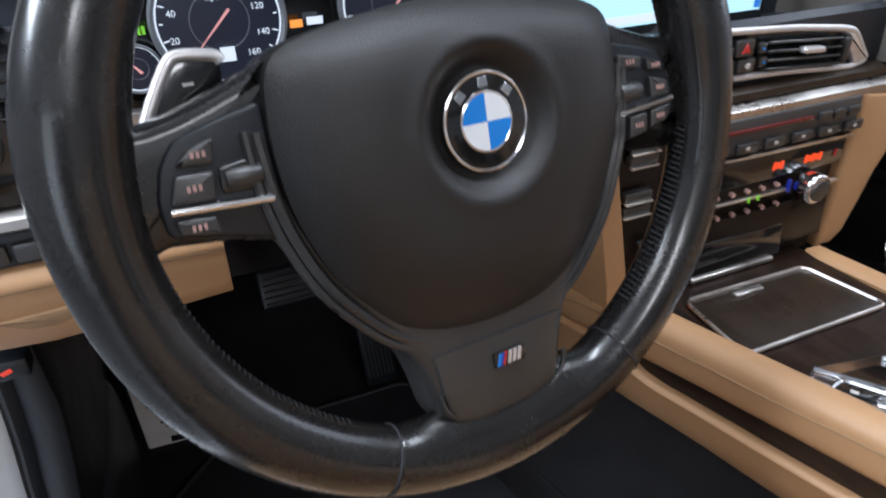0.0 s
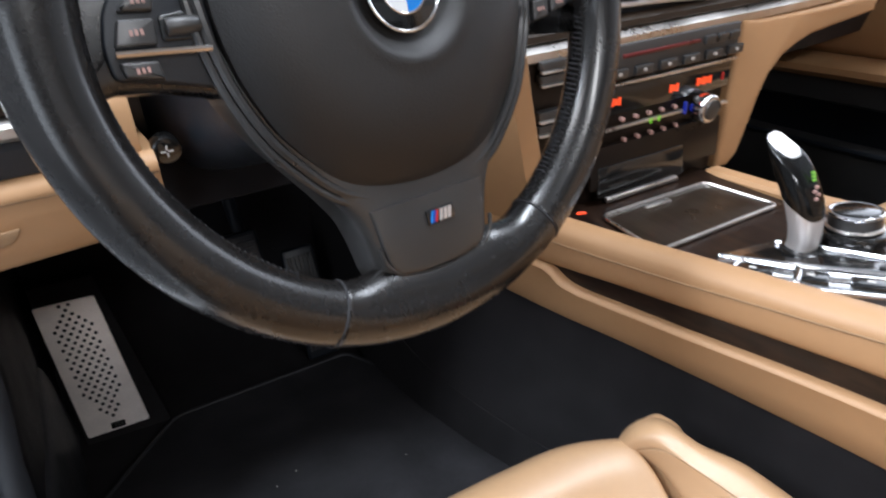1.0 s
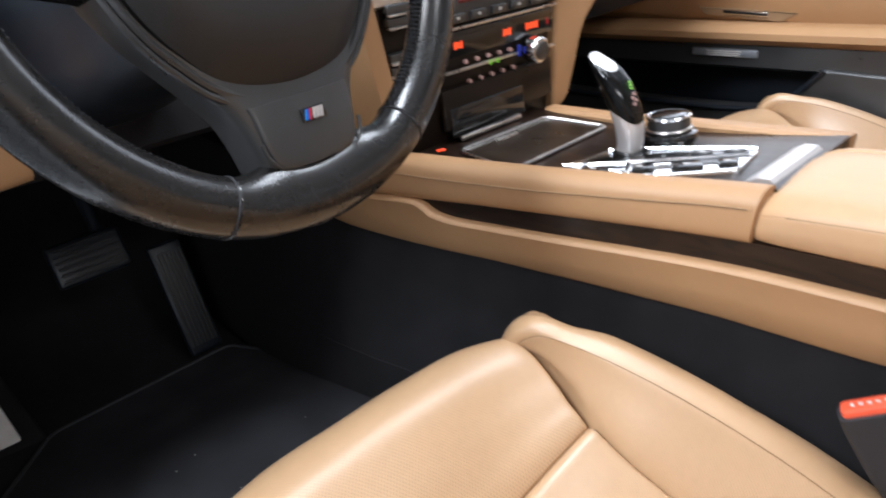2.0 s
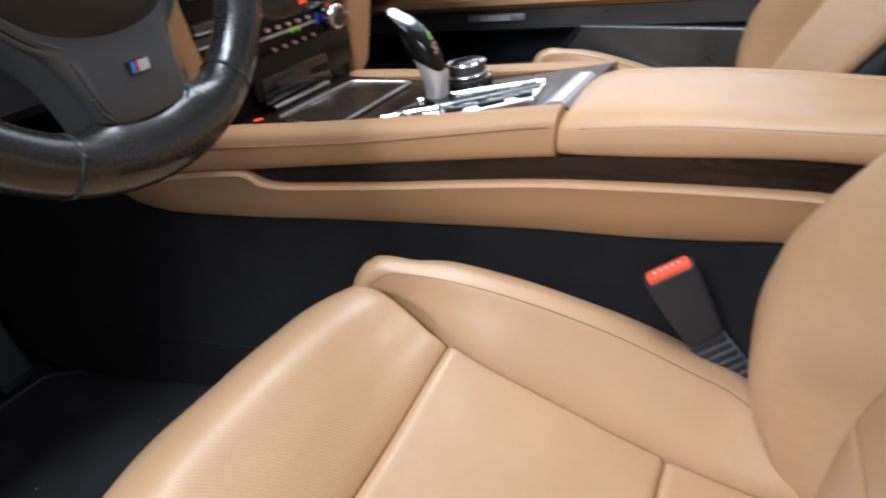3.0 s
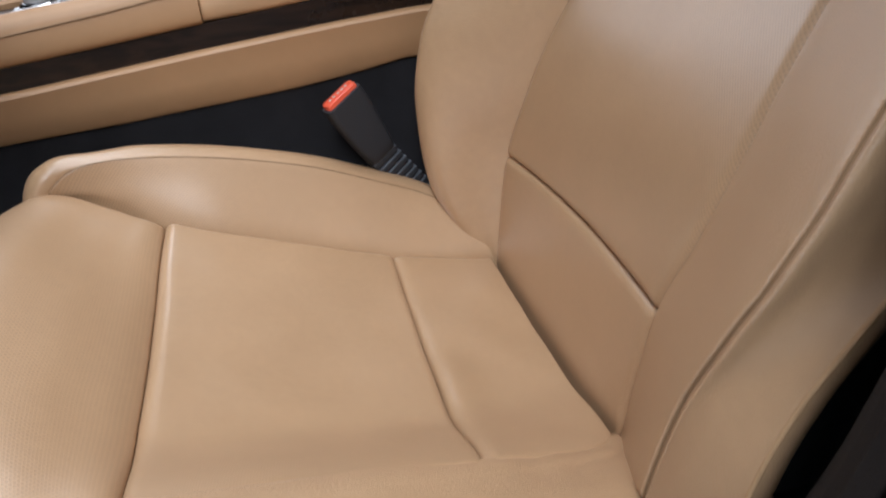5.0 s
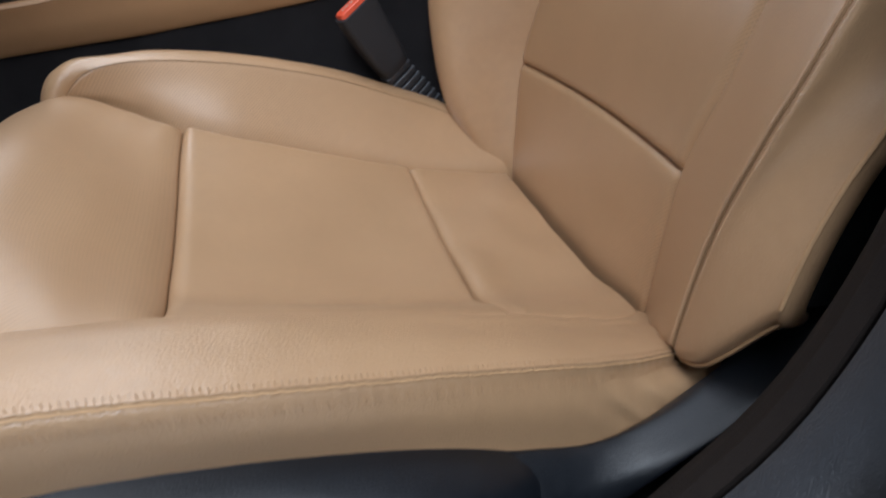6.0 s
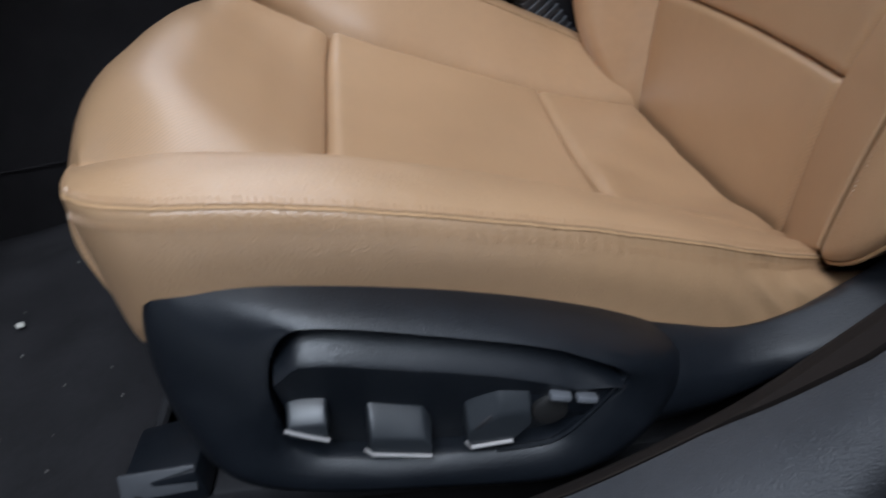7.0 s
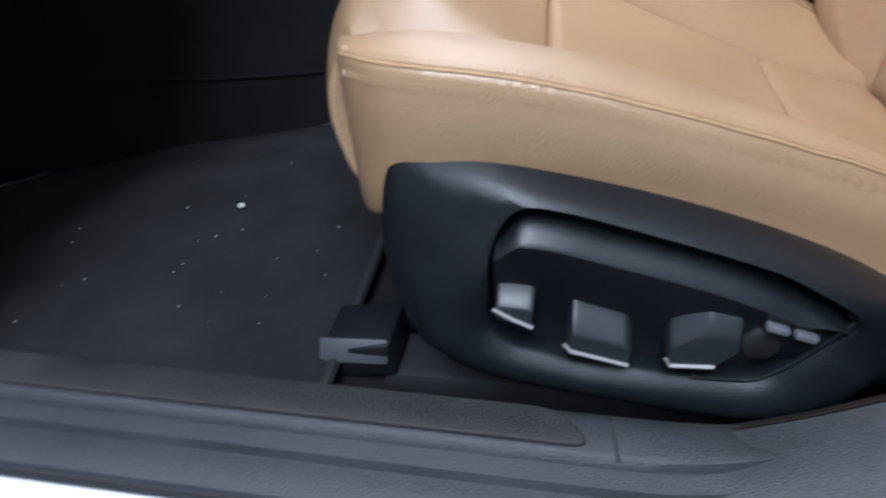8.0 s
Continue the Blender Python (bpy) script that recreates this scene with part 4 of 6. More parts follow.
def switch(outline, depth, chrome_line, label):
    """A wedge key: its upper face slants to the light, its lower edge stands proud."""
    o = dense(rounded(outline, 0.0025), 0.004)
    zs = [p[1] for p in o]
    lo, cy = min(zs), sum(p[0] for p in o) / len(o)

    def at(x, keep, inset):
        return [Vector((x, cy + (a - cy) * (1 - inset), lo + 0.0006 + (b - lo - 0.0012) * keep)) for a, b in o]
    ob = part("seat_switch", loft([at(-0.258, 1.0, 0.0), at(-0.268, 1.0, 0.0), at(-0.2695, 0.98, 0.02), at(-0.2640 - 0.8 * depth, 0.56, 0.06), at(-0.2640 - 0.84 * depth, 0.50, 0.09), at(-0.2640 - 0.84 * depth, 0.44, 0.2)]), M_SWITCH, shell, label)
    part("chrome_edge", tube([(-0.2640 - 0.87 * depth, p[0], p[1]) for p in chrome_line], 0.0012, 8), M_SILVER, shell, "bright chrome edge strip")
    return ob


switch([(0.5755, 0.0960), (0.555, 0.0950), (0.5555, 0.074), (0.576, 0.083)], 0.018, [(0.5765, 0.0845), (0.566, 0.0790), (0.5555, 0.0745)], "dark wedge-shaped seat switch")
switch([(0.536, 0.0885), (0.507, 0.0805), (0.503, 0.070), (0.504, 0.0565), (0.538, 0.063)], 0.020, [(0.5385, 0.0670), (0.535, 0.0625), (0.505, 0.0565)], "dark seat adjuster switch")
switch([(0.486, 0.080), (0.468, 0.099), (0.4515, 0.098), (0.4505, 0.082), (0.462, 0.059), (0.483, 0.057), (0.487, 0.063)], 0.018, [(0.4865, 0.062), (0.484, 0.0575), (0.462, 0.0590)], "dark six-sided backrest switch")
for dy, dz in ((-0.0072, -0.0018), (0.0066, 0.0016)):
    part("seat_switch", box((0.006, 0.0115, 0.0042), (-0.2790, 0.4310 + dy, 0.0852 + dz), 0.0015, 2, pose(0, 0, 0, 14)), M_RAIL, shell, "small grey memory key")
part("switch_slot", box((0.0016, 0.012, 0.0030), (-0.2785, 0.4770, 0.0730), 0.0006, 1, pose(0, 0, 0, -42)), M_WEB, shell, "dark slot in the backrest switch")
part("seat_switch", disc(0.0100, 0.012, pose(-0.269, 0.441, 0.0715) @ pose(0, 0, 0, 0, 90), 0.003), M_SPOKE, shell, "round black lumbar button")

# seat rails
for sx in (-0.205, 0.195):
    rail = thing("seat_rail", "grey steel seat rail bolted to the floor", "seat rail", group="seat rails")
    part("channel", box((0.045, 0.50, 0.022), (sx, 0.405, -0.028), 0.004), M_WEB, rail)
    part("end_cap", box((0.052, 0.05, 0.026), (sx, 0.671, -0.008), 0.004, 2, pose(0, 0, 0, -10)), M_PLAST, rail, "black plastic end cap")
    # Grey strip on the black cap: wear, plus the light falling on this side.
    part("cap_face", box((0.003, 0.047, 0.017), (sx - 0.0240, 0.6735, 0.0010), 0.0012, 2, pose(0, 0, 0, -3, 25)), M_RIB, rail, "worn side of the end cap, lit tone in its grey")

# belt buckle on its stalk
buckle = thing("belt_buckle", "black seat belt buckle with an orange-red release button beside the seat", "seat belt buckle")
ay = Vector((-0.19, 0.46, 0.87)).normalized()
ax = Vector((0.38, -0.82, 0.40))
az = ax.cross(ay).normalized()
ax = ay.cross(az).normalized()
BM = Matrix(((ax.x, ay.x, az.x, 0.2715), (ax.y, ay.y, az.y, 0.3720), (ax.z, ay.z, az.z, 0.2400), (0, 0, 0, 1)))


def slab(w, h, d):
    """A rounded cross-section of the buckle at height h."""
    return [BM @ Vector((p[0], h, p[1])) for p in rounded([(-w / 2, -d / 2), (w / 2, -d / 2), (w / 2, d / 2), (-w / 2, d / 2)], min(w, d) * 0.32, 4)]


part("housing", loft([slab(w, h, d) for h, w, d in ((0.004, 0.046, 0.019), (0.0035, 0.0485, 0.0215), (-0.010, 0.0495, 0.0230), (-0.045, 0.0455, 0.0235), (-0.072, 0.0400, 0.0225), (-0.082, 0.0370, 0.0205), (-0.084, 0.0340, 0.0180))]), M_WEB, buckle)
rb = part("release_button", loft([slab(w, h, d) for h, w, d in ((-0.002, 0.0430, 0.0165), (0.0055, 0.0430, 0.0165), (0.0085, 0.0415, 0.0150), (0.0095, 0.0385, 0.0120))]), M_RED, buckle, "bright orange-red release button")
for k in range(5):
    part("print_bar", box((0.0030, 0.0005, 0.0030), BM @ Vector((-0.012 + 0.006 * k, 0.0096, 0.0)), 0, 1, BM.to_3x3().to_4x4()), M_LIGHTGREY, rb)
stalk = thing("belt_stalk", "black ribbed sleeve holding the belt buckle", "belt stalk")
down = (ay * -1 + Vector((0.02, -0.30, 0.0))).normalized()
for k in range(9):
    q = BM @ Vector((0, -0.089, 0)) + down * 0.0105 * k
    w = 0.036 - 0.0012 * k
    part("sleeve_rib", box((w, 0.0085, 0.017 - 0.0006 * k), q, 0.0025, 2, BM.to_3x3().to_4x4()), M_WEB, stalk)
    part("rib_line", box((w + 0.001, 0.0020, 0.0176 - 0.0006 * k), q + ay * 0.0045, 0.0006, 1, BM.to_3x3().to_4x4()), M_RIB, stalk, "thin grey rib edge")


# ---- steering wheel ----
yaw_w, tilt_w, roll_w = radians(8.4), radians(16.8), radians(-1.5)
wu = Vector((math.cos(yaw_w), math.sin(yaw_w), 0))
wv = Vector((-math.sin(yaw_w) * math.sin(tilt_w), math.cos(yaw_w) * math.sin(tilt_w), math.cos(tilt_w)))
wn = wu.cross(wv)
WM = Matrix(((wu.x, wv.x, wn.x, -0.0019), (wu.y, wv.y, wn.y, 0.7321), (wu.z, wv.z, wn.z, 0.5981), (0, 0, 0, 1))) @ Matrix.Rotation(roll_w, 4, "Z")
RW = 0.1770
wheel = thing("steering_wheel", "worn black leather three-spoke steering wheel with a round badge", "steering wheel")


def rim_ring(a, small=28, grow=0.0):
    deg = math.degrees(a) % 360
    fat = 1.0 + 0.12 * math.exp(-((deg - 168) / 15) ** 2) + 0.12 * math.exp(-((((deg + 180) % 360 - 180) - 12) / 15) ** 2)
    rr, rz = 0.0192 * fat + grow, 0.0180 * fat + grow
    # the inside of the rim widens towards the foot of the lower spoke
    u, v = RW * math.cos(a), RW * math.sin(a)
    f = min(1.0, max(0.0, (abs(u - 0.002) - 0.036) / 0.040))
    reach = (1 - f * f * (3 - 2 * f)) * 0.0105 if v < 0 else 0.0
    out = []
    for j in range(small):
        b = 2 * math.pi * j / small
        inward = max(0.0, -math.cos(b))
        out.append(WM @ Vector(((RW + rr * math.cos(b) - reach * inward) * math.cos(a), (RW + rr * math.cos(b) - reach * inward) * math.sin(a), rz * math.sin(b) * (1 - 0.22 * inward * min(1.0, reach / 0.008)) + 0.0002 * noise.noise(Vector((u * 40, v * 40, b))))))
    return out


rim = part("rim", loft([rim_ring(2 * math.pi * i / 320) for i in range(320)], False, True), M_WHEEL, wheel, "thick worn black leather rim")
for deg in (245, 300):
    a = radians(deg)
    part("rim_seam", tube(rim_ring(a, 40, 0.0001), 0.0008, 6, None, True), M_WEB, rim, "stitched leather joint")
    part("rim_seam", tube(rim_ring(a + 0.010, 40, -0.0002), 0.0009, 6, None, True), M_WHEEL, rim, "raised leather edge beside the joint")
# cross stitching along the inside of the rim
bm = bmesh.new()
for k in range(280):
    a = 2 * math.pi * k / 280
    if 236 < 360 * k / 280 < 309:
        continue
    pts = []
    for da, b in ((-0.007, math.pi * 0.91), (0.0, math.pi), (0.007, math.pi * 1.09)):
        pts.append(WM @ Vector(((RW + 0.0194 * math.cos(b)) * math.cos(a + da), (RW + 0.0194 * math.cos(b)) * math.sin(a + da), 0.0186 * math.sin(b))))
    tube(pts, 0.00055, 4, bm)
tagged(part("rim_stitching", bm, M_WEB, rim), kind="stuff")


def plate3(outline, z0, depth, bevel, dome, n=None, r=0.004, step=0.006):
    return prism(dense(rounded(outline, r), step), depth, WM @ Matrix.Translation((0, 0, z0)), bevel, 4, dome)


half_hub = [(0.0, 0.069), (0.030, 0.0675), (0.060, 0.0630), (0.084, 0.0570), (0.0955, 0.048), (0.0995, 0.030), (0.1000, 0.010), (0.0975, -0.012), (0.0920, -0.032), (0.0825, -0.053), (0.0705, -0.0695), (0.0545, -0.0860), (0.0350, -0.0960), (0.0110, -0.1005)]
hub_out = half_hub + [(-a, b) for a, b in half_hub[:0:-1]]
hub_out = [(p.x, p.y) for p in spline([(a, b, 0) for a, b in hub_out], 120, True)]


def hub_mesh():
    """The airbag cover: swells from its edge, with a dished ring round the badge and a faint level change across it."""
    bm = bmesh.new()
    c = Vector((0.002, 0.008))
    k = len(hub_out)
    steps = [1.0, 1.0, 0.992, 0.975, 0.95, 0.92] + [0.88 - 0.0225 * i for i in range(34)]
    rings = []
    for n_, f in enumerate(steps):
        row = []
        for p in hub_out:
            q = c + (Vector(p) - c) * f
            r = (Vector(q) - c).length
            z = 0.0235 - 0.020 * f ** 5
            t = min(1.0, max(0.0, (r - 0.0255) / 0.0135))
            dip = 0.0095 * (1 - t * t * (3 - 2 * t))
            lip = 0.0008 * math.exp(-((r - 0.0405) / 0.004) ** 2)
            row.append(Vector((q.x, q.y, z - dip + lip + 0.003 - (0.02 if n_ == 0 else 0.0))))
        rings.append(row)
    loft([[WM @ p for p in r] for r in rings], False, False, bm)
    bm.faces.new([v for v in bm.verts][-k:])
    return bm


part("airbag_cover", hub_mesh(), M_PAD, wheel, "black soft-touch airbag cover")
part("hub_back", prism(hub_out, 0.03, WM @ Matrix.Translation((0, 0, -0.045)) @ Matrix.Diagonal((0.98, 0.98, 1, 1)), 0.006), M_PLAST, wheel, "black hub housing")
low_edge = [p for p in hub_out if p[1] < 0.025]
k0 = max(range(len(low_edge)), key=lambda i: (Vector(low_edge[i]) - Vector(low_edge[i - 1])).length)
low_edge = low_edge[k0:] + low_edge[:k0]
for grow, high, rad in ((1.045, 0.0030, 0.0030), (1.095, 0.0025, 0.0024)):
    part("cover_ridge", tube([WM @ Vector((p[0] * grow, p[1] * grow - 0.0012, high + 0.03 * max(0.0, -0.03 - p[1]))) for p in low_edge], rad, 8), M_SPOKE, wheel, "raised ridge round the airbag cover")
BG = WM @ Matrix.Translation((0.002, 0.008, 0.0195)) @ Matrix.Diagonal((1.05, 1.05, 1, 1))
badge = part("badge", disc(0.0232, 0.003, BG, 0.0012, 48), M_GLOSS, wheel, "round badge with blue and white quarters in a black ring")
part("badge_ring", ring(0.0226, 0.0010, BG @ Matrix.Translation((0, 0, 0.0012)), 48), M_CHROME, badge, "outer chrome ring")
part("badge_ring", ring(0.0137, 0.0008, BG @ Matrix.Translation((0, 0, 0.0015)), 48), M_CHROME, badge, "inner chrome ring")
for q in range(4):
    pts = [(0, 0)] + [(0.0134 * math.cos(radians(90 * q + 9 * j)), 0.0134 * math.sin(radians(90 * q + 9 * j))) for j in range(11)]
    part("badge_quarter", prism(pts, 0.0008, BG @ Matrix.Translation((0, 0, 0.0014)), 0.0001, 1), M_BLUE if q in (1, 3) else M_ENAMEL, badge)
for deg in (135, 90, 45):
    a = radians(deg)
    part("badge_mark", prism(rounded([(-0.0028, -0.0022), (0.0028, -0.0022), (0.0024, 0.0024), (-0.0024, 0.0024)], 0.0006), 0.0007,
                             BG @ pose(0.0182 * math.cos(a), 0.0182 * math.sin(a), 0.0014, 0, 0, deg - 90), 0.0002, 1), M_CHROME, badge)

# spokes
def spoke_loft(widths, tops, drop, edge, n=22):
    """A spoke swept down the wheel: width and height given for each place."""
    wf, tf = pchip(*widths), pchip(*tops)
    v0, v1 = widths[0][0], widths[0][-1]
    rings = []
    for i in range(n + 1):
        v = v0 + (v1 - v0) * i / n
        w, t = wf(v), tf(v)
        half = [(w, t - drop), (w, t - 0.75 * edge), (w - 0.12 * edge, t - 0.35 * edge), (w - 0.4 * edge, t - 0.10 * edge), (w - edge, t), (0.5 * w, t + 0.0006)]
        rings.append([WM @ Vector((a, v, b)) for a, b in half + [(-a, b) for a, b in half[::-1]]])
    return loft(rings)


part("spoke", spoke_loft(((-0.160, -0.155, -0.148, -0.135, -0.115, -0.100, -0.078, -0.059, -0.045, -0.028, -0.010), (0.0330, 0.0380, 0.0410, 0.0435, 0.0490, 0.0575, 0.0730, 0.0865, 0.0945, 0.1020, 0.1040)),
                         ((-0.160, -0.13, -0.10, -0.05, -0.010), (0.0085, 0.0090, 0.0075, 0.0030, 0.0010)), 0.034, 0.012, 34), M_SPOKE, wheel, "dark satin lower spoke")
part("spoke_inlay", spoke_loft(((-0.1530, -0.1515, -0.147, -0.135, -0.115, -0.1085), (0.020, 0.0285, 0.0345, 0.0385, 0.0410, 0.0425)), ((-0.1530, -0.135, -0.1085), (0.0112, 0.0112, 0.0098)), 0.006, 0.0035, 24), M_SPOKE, wheel, "dark grey inlay on the lower spoke")
edge_low = spline([WM @ Vector((a, b, 0.0092)) for a, b in ((-0.0405, -0.132), (-0.0385, -0.1415), (-0.031, -0.1500), (-0.018, -0.1545), (0.002, -0.1560), (0.022, -0.1548), (0.034, -0.1515), (0.0410, -0.1440), (0.0430, -0.134))], 40)
part("spoke_edge", tube(edge_low, 0.0014, 8), M_SPOKE, wheel, "rounded lower edge of the spoke")
MB = WM @ Matrix.Translation((0.0035, -0.1225, 0.0120)) @ Matrix.Scale(0.88, 4)
mb = part("badge_small", box((0.0235, 0.0108, 0.002), MB.translation, 0.0008, 2, MB.to_3x3().to_4x4()), M_GLOSS, wheel, "small badge with slanted blue and red stripes")
for x, mt in ((-0.0082, M_BLUE), (-0.0062, M_NAVY), (-0.0042, M_REDSTRIPE)):
    part("badge_stripe", prism([(x - 0.0019, -0.0040), (x - 0.0003, -0.0040), (x + 0.0021, 0.0040), (x + 0.0005, 0.0040)], 0.0008, MB @ Matrix.Translation((0, 0, 0.001)), 0.0001, 1), mt, mb)
for x in (-0.0012, 0.0024, 0.0060):
    part("badge_stripe", prism([(x - 0.0014, -0.0040), (x + 0.0012, -0.0040), (x + 0.0030, 0.0040), (x + 0.0004, 0.0040)], 0.0009, MB @ Matrix.Translation((0, 0, 0.001)), 0.0001, 1), M_SILVER, mb)

for sd in (-1, 1):
    arm = [(sd * a, b) for a, b in ((0.088, 0.054), (0.0955, 0.0505), (0.1112, 0.0440), (0.1243, 0.0392), (0.1367, 0.0352), (0.150, 0.0325), (0.162, 0.0335), (0.176, 0.043), (0.182, 0.0), (0.178, -0.040), (0.163, -0.024), (0.150, -0.0205), (0.124, -0.0240), (0.1044, -0.0295), (0.088, -0.038))]
    part("spoke", plate3(arm if sd < 0 else arm[::-1], -0.026, 0.0245, 0.007, 0.0, None, 0.003), M_WHEEL, wheel, "leather-wrapped side spoke")
    face = [(sd * a, b) for a, b in ((0.1000, 0.0350), (0.1144, 0.0318), (0.127, 0.0288), (0.1395, 0.0250), (0.147, 0.0150), (0.1510, 0.0), (0.1500, -0.0150), (0.124, -0.0205), (0.1010, -0.0270), (0.099, 0.0))]
    pod = part("switch_pod", plate3(face if sd < 0 else face[::-1], -0.0030, 0.0045, 0.0018, 0.0), M_PLAST, wheel, "black switch pod")
    if sd < 0:
        key = [[(0.1414, 0.0141), (0.1345, 0.0210), (0.1234, 0.0236), (0.1255, 0.0130)], [(0.1424, 0.0107), (0.1262, 0.0099), (0.1275, -0.0020), (0.1465, -0.0010)], [(0.1464, -0.0074), (0.1294, -0.0090), (0.1284, -0.0180), (0.1455, -0.0145)]]
    else:
        key = [[(0.1053, 0.0268), (0.1235, 0.0237), (0.1219, 0.0169), (0.1044, 0.0194)], [(0.1274, 0.0230), (0.1373, 0.0191), (0.1437, 0.0126), (0.1280, 0.0152)], [(0.1294, 0.0112), (0.1433, 0.0076), (0.1449, -0.0011), (0.1296, -0.0008)],
               [(0.1123, -0.0097), (0.126, -0.0089), (0.1248, -0.0205), (0.111, -0.0225)], [(0.129, -0.0085), (0.1455, -0.0066), (0.1418, -0.0160), (0.128, -0.0190)]]
    for o in key:
        oo = [(sd * a, b) for a, b in o]
        kb = part("switch_key", plate3(dense(oo if sd < 0 else oo[::-1], 0.02), 0.0012, 0.0040, 0.0014, 0.0, None, 0.0016), M_SPOKE, pod, "black push key")
        cx, cy = sum(p[0] for p in oo) / 4, sum(p[1] for p in oo) / 4
        for j in (-1, 0, 1):
            part("print_bar", box((0.0014, 0.0026, 0.0004), WM @ Vector((cx + 0.0024 * j, cy, 0.0053)), 0, 1, WM.to_3x3().to_4x4()), M_ROSE, kb)
    part("chrome_bar", tube([WM @ Vector((sd * 0.1470, -0.0037, 0.0042)), WM @ Vector((sd * 0.125, -0.0053, 0.0046)), WM @ Vector((sd * 0.1035, -0.0070, 0.0044))], 0.0018, 8), M_CHROME, pod, "satin chrome strip")
    part("roller_frame", plate3([(sd * a, b) for a, b in ((0.1035, 0.0122), (0.1240, 0.0107), (0.1245, -0.0010), (0.104, -0.0022))][:: (1 if sd < 0 else -1)], 0.0010, 0.0022, 0.0010, 0.0, None, 0.002), M_GLOSS, pod)
    part("thumb_roller", loft([[WM @ Vector((sd * x, 0.0050 + r * math.cos(b), 0.0025 + r * math.sin(b))) for b in (2 * math.pi * j / 16 for j in range(16))] for x, r in ((0.1060, 0.0040), (0.1068, 0.0046), (0.1212, 0.0046), (0.1220, 0.0040))]), M_SPOKE, pod, "ribbed thumb roller")

# gearshift paddle behind the left spoke, and column
pad_out = [(-0.152, 0.014), (-0.1425, 0.0322), (-0.1351, 0.0450), (-0.1275, 0.0560), (-0.1220, 0.0590), (-0.1065, 0.0572), (-0.1035, 0.0540), (-0.1050, 0.040), (-0.112, 0.020)]
paddle = part("shift_paddle", prism(dense(rounded(pad_out, 0.004), 0.005), 0.005, WM @ Matrix.Translation((0, 0, -0.044)), 0.002, 3, 0.001), M_GLOSS, wheel, "black gearshift paddle with a pale metal edge")
part("paddle_edge", tube(spline([WM @ Vector((a, b, -0.0405)) for a, b in pad_out[:7]], 30), 0.0034, 10), M_SILVER, paddle, "pale satin rounded metal edge")
part("paddle_bar", box((0.005, 0.0016, 0.0006), WM @ Vector((-0.121, 0.046, -0.0378)), 0, 1, WM.to_3x3().to_4x4()), M_LIGHTGREY, paddle)
pad_r = [(-a, b) for a, b in pad_out][::-1]
part("shift_paddle", prism(dense(rounded(pad_r, 0.004), 0.005), 0.005, WM @ Matrix.Translation((0, 0, -0.044)), 0.002, 3, 0.001), M_GLOSS, wheel, "black gearshift paddle")

column = thing("steering_column", "black plastic steering column cover with an adjuster knob", "steering column")
col = []
for d, w, h in ((0.055, 0.050, 0.040), (0.075, 0.060, 0.055), (0.15, 0.064, 0.066), (0.24, 0.066, 0.075), (0.33, 0.07, 0.08)):
    o = WM @ Vector((0.0, -0.025, -d))
    col.append([o + Vector((w * math.copysign(abs(math.cos(b)) ** 0.6, math.cos(b)), 0, h * math.copysign(abs(math.sin(b)) ** 0.6, math.sin(b)))) for b in (2 * math.pi * j / 32 for j in range(32))])
part("cover", loft(col), M_PLAST, column)
AK = pose(-0.115, 0.925, 0.473)
part("adjuster_knob", disc(0.012, 0.018, AK @ pose(0, 0, 0, 90), 0.003), M_GLOSS, column, "round black adjuster knob")
for dx, dz in ((0.003, 0), (-0.003, 0), (0, 0.003), (0, -0.003)):
    part("knob_mark", box((0.0016 if dx == 0 else 0.0040, 0.0008, 0.0040 if dx == 0 else 0.0016), (-0.115 + dx, 0.9155, 0.473 + dz), 0.0003), M_LIGHTGREY, column)

# ---- dashboard ----
dash = thing("dashboard", "two-tone dashboard of black plastic, tan leather, chrome and dark wood", "dashboard")


def dash_sweep(x0, x1, prof, mat, name, label, n=24, bend=None):
    rings = []
    for i in range(n + 1):
        x = x0 + (x1 - x0) * i / n
        d = bend(x) if bend else 0.0
        rings.append([Vector((x, y + d, z)) for y, z in prof])
    return part(name, loft(rings), mat, dash, label)


bow = lambda x: 0.10 * max(0, x - 0.55) ** 2 + 0.25 * max(0, -x - 0.12) ** 2
dash_sweep(-0.36, 1.2, [(1.03, 0.57), (1.06, 0.64), (1.2, 0.66), (1.55, 0.66), (1.58, 0.3), (1.2, 0.33), (1.06, 0.36), (1.03, 0.45)], M_PLAST, "dash_body", "black upper dashboard", 30, bow)
# left of the wheel: vent, lamp switch, trims, tan knee panel
dash_sweep(-0.36, -0.200, [(0.93, 0.60), (0.925, 0.56), (0.925, 0.535), (0.935, 0.532), (1.06, 0.53), (1.06, 0.64), (0.95, 0.63)], M_PLAST, "switch_panel", "black panel with the headlamp switch", 10)
dash_sweep(-0.36, -0.188, [(0.918, 0.536), (0.914, 0.5325), (0.914, 0.524), (0.918, 0.521), (0.96, 0.52), (0.96, 0.537)], M_WOOD2, "wood_strip", "brown wood strip", 10)
dash_sweep(-0.36, -0.188, [(0.912, 0.520), (0.907, 0.516), (0.907, 0.509), (0.912, 0.505), (0.95, 0.504), (0.95, 0.521)], M_ALU, "chrome_strip", "satin metal strip", 10)
dash_sweep(-0.36, -0.188, [(0.918, 0.503), (0.914, 0.498), (0.915, 0.478), (0.92, 0.475), (0.97, 0.47), (0.97, 0.504)], M_PLAST, "button_panel", "black panel of buttons", 10)
for k in range(4):
    part("dash_button", box((0.030, 0.006, 0.015), (-0.345 + 0.033 * k, 0.913, 0.489), 0.003), M_SPOKE, dash, "dark grey button")
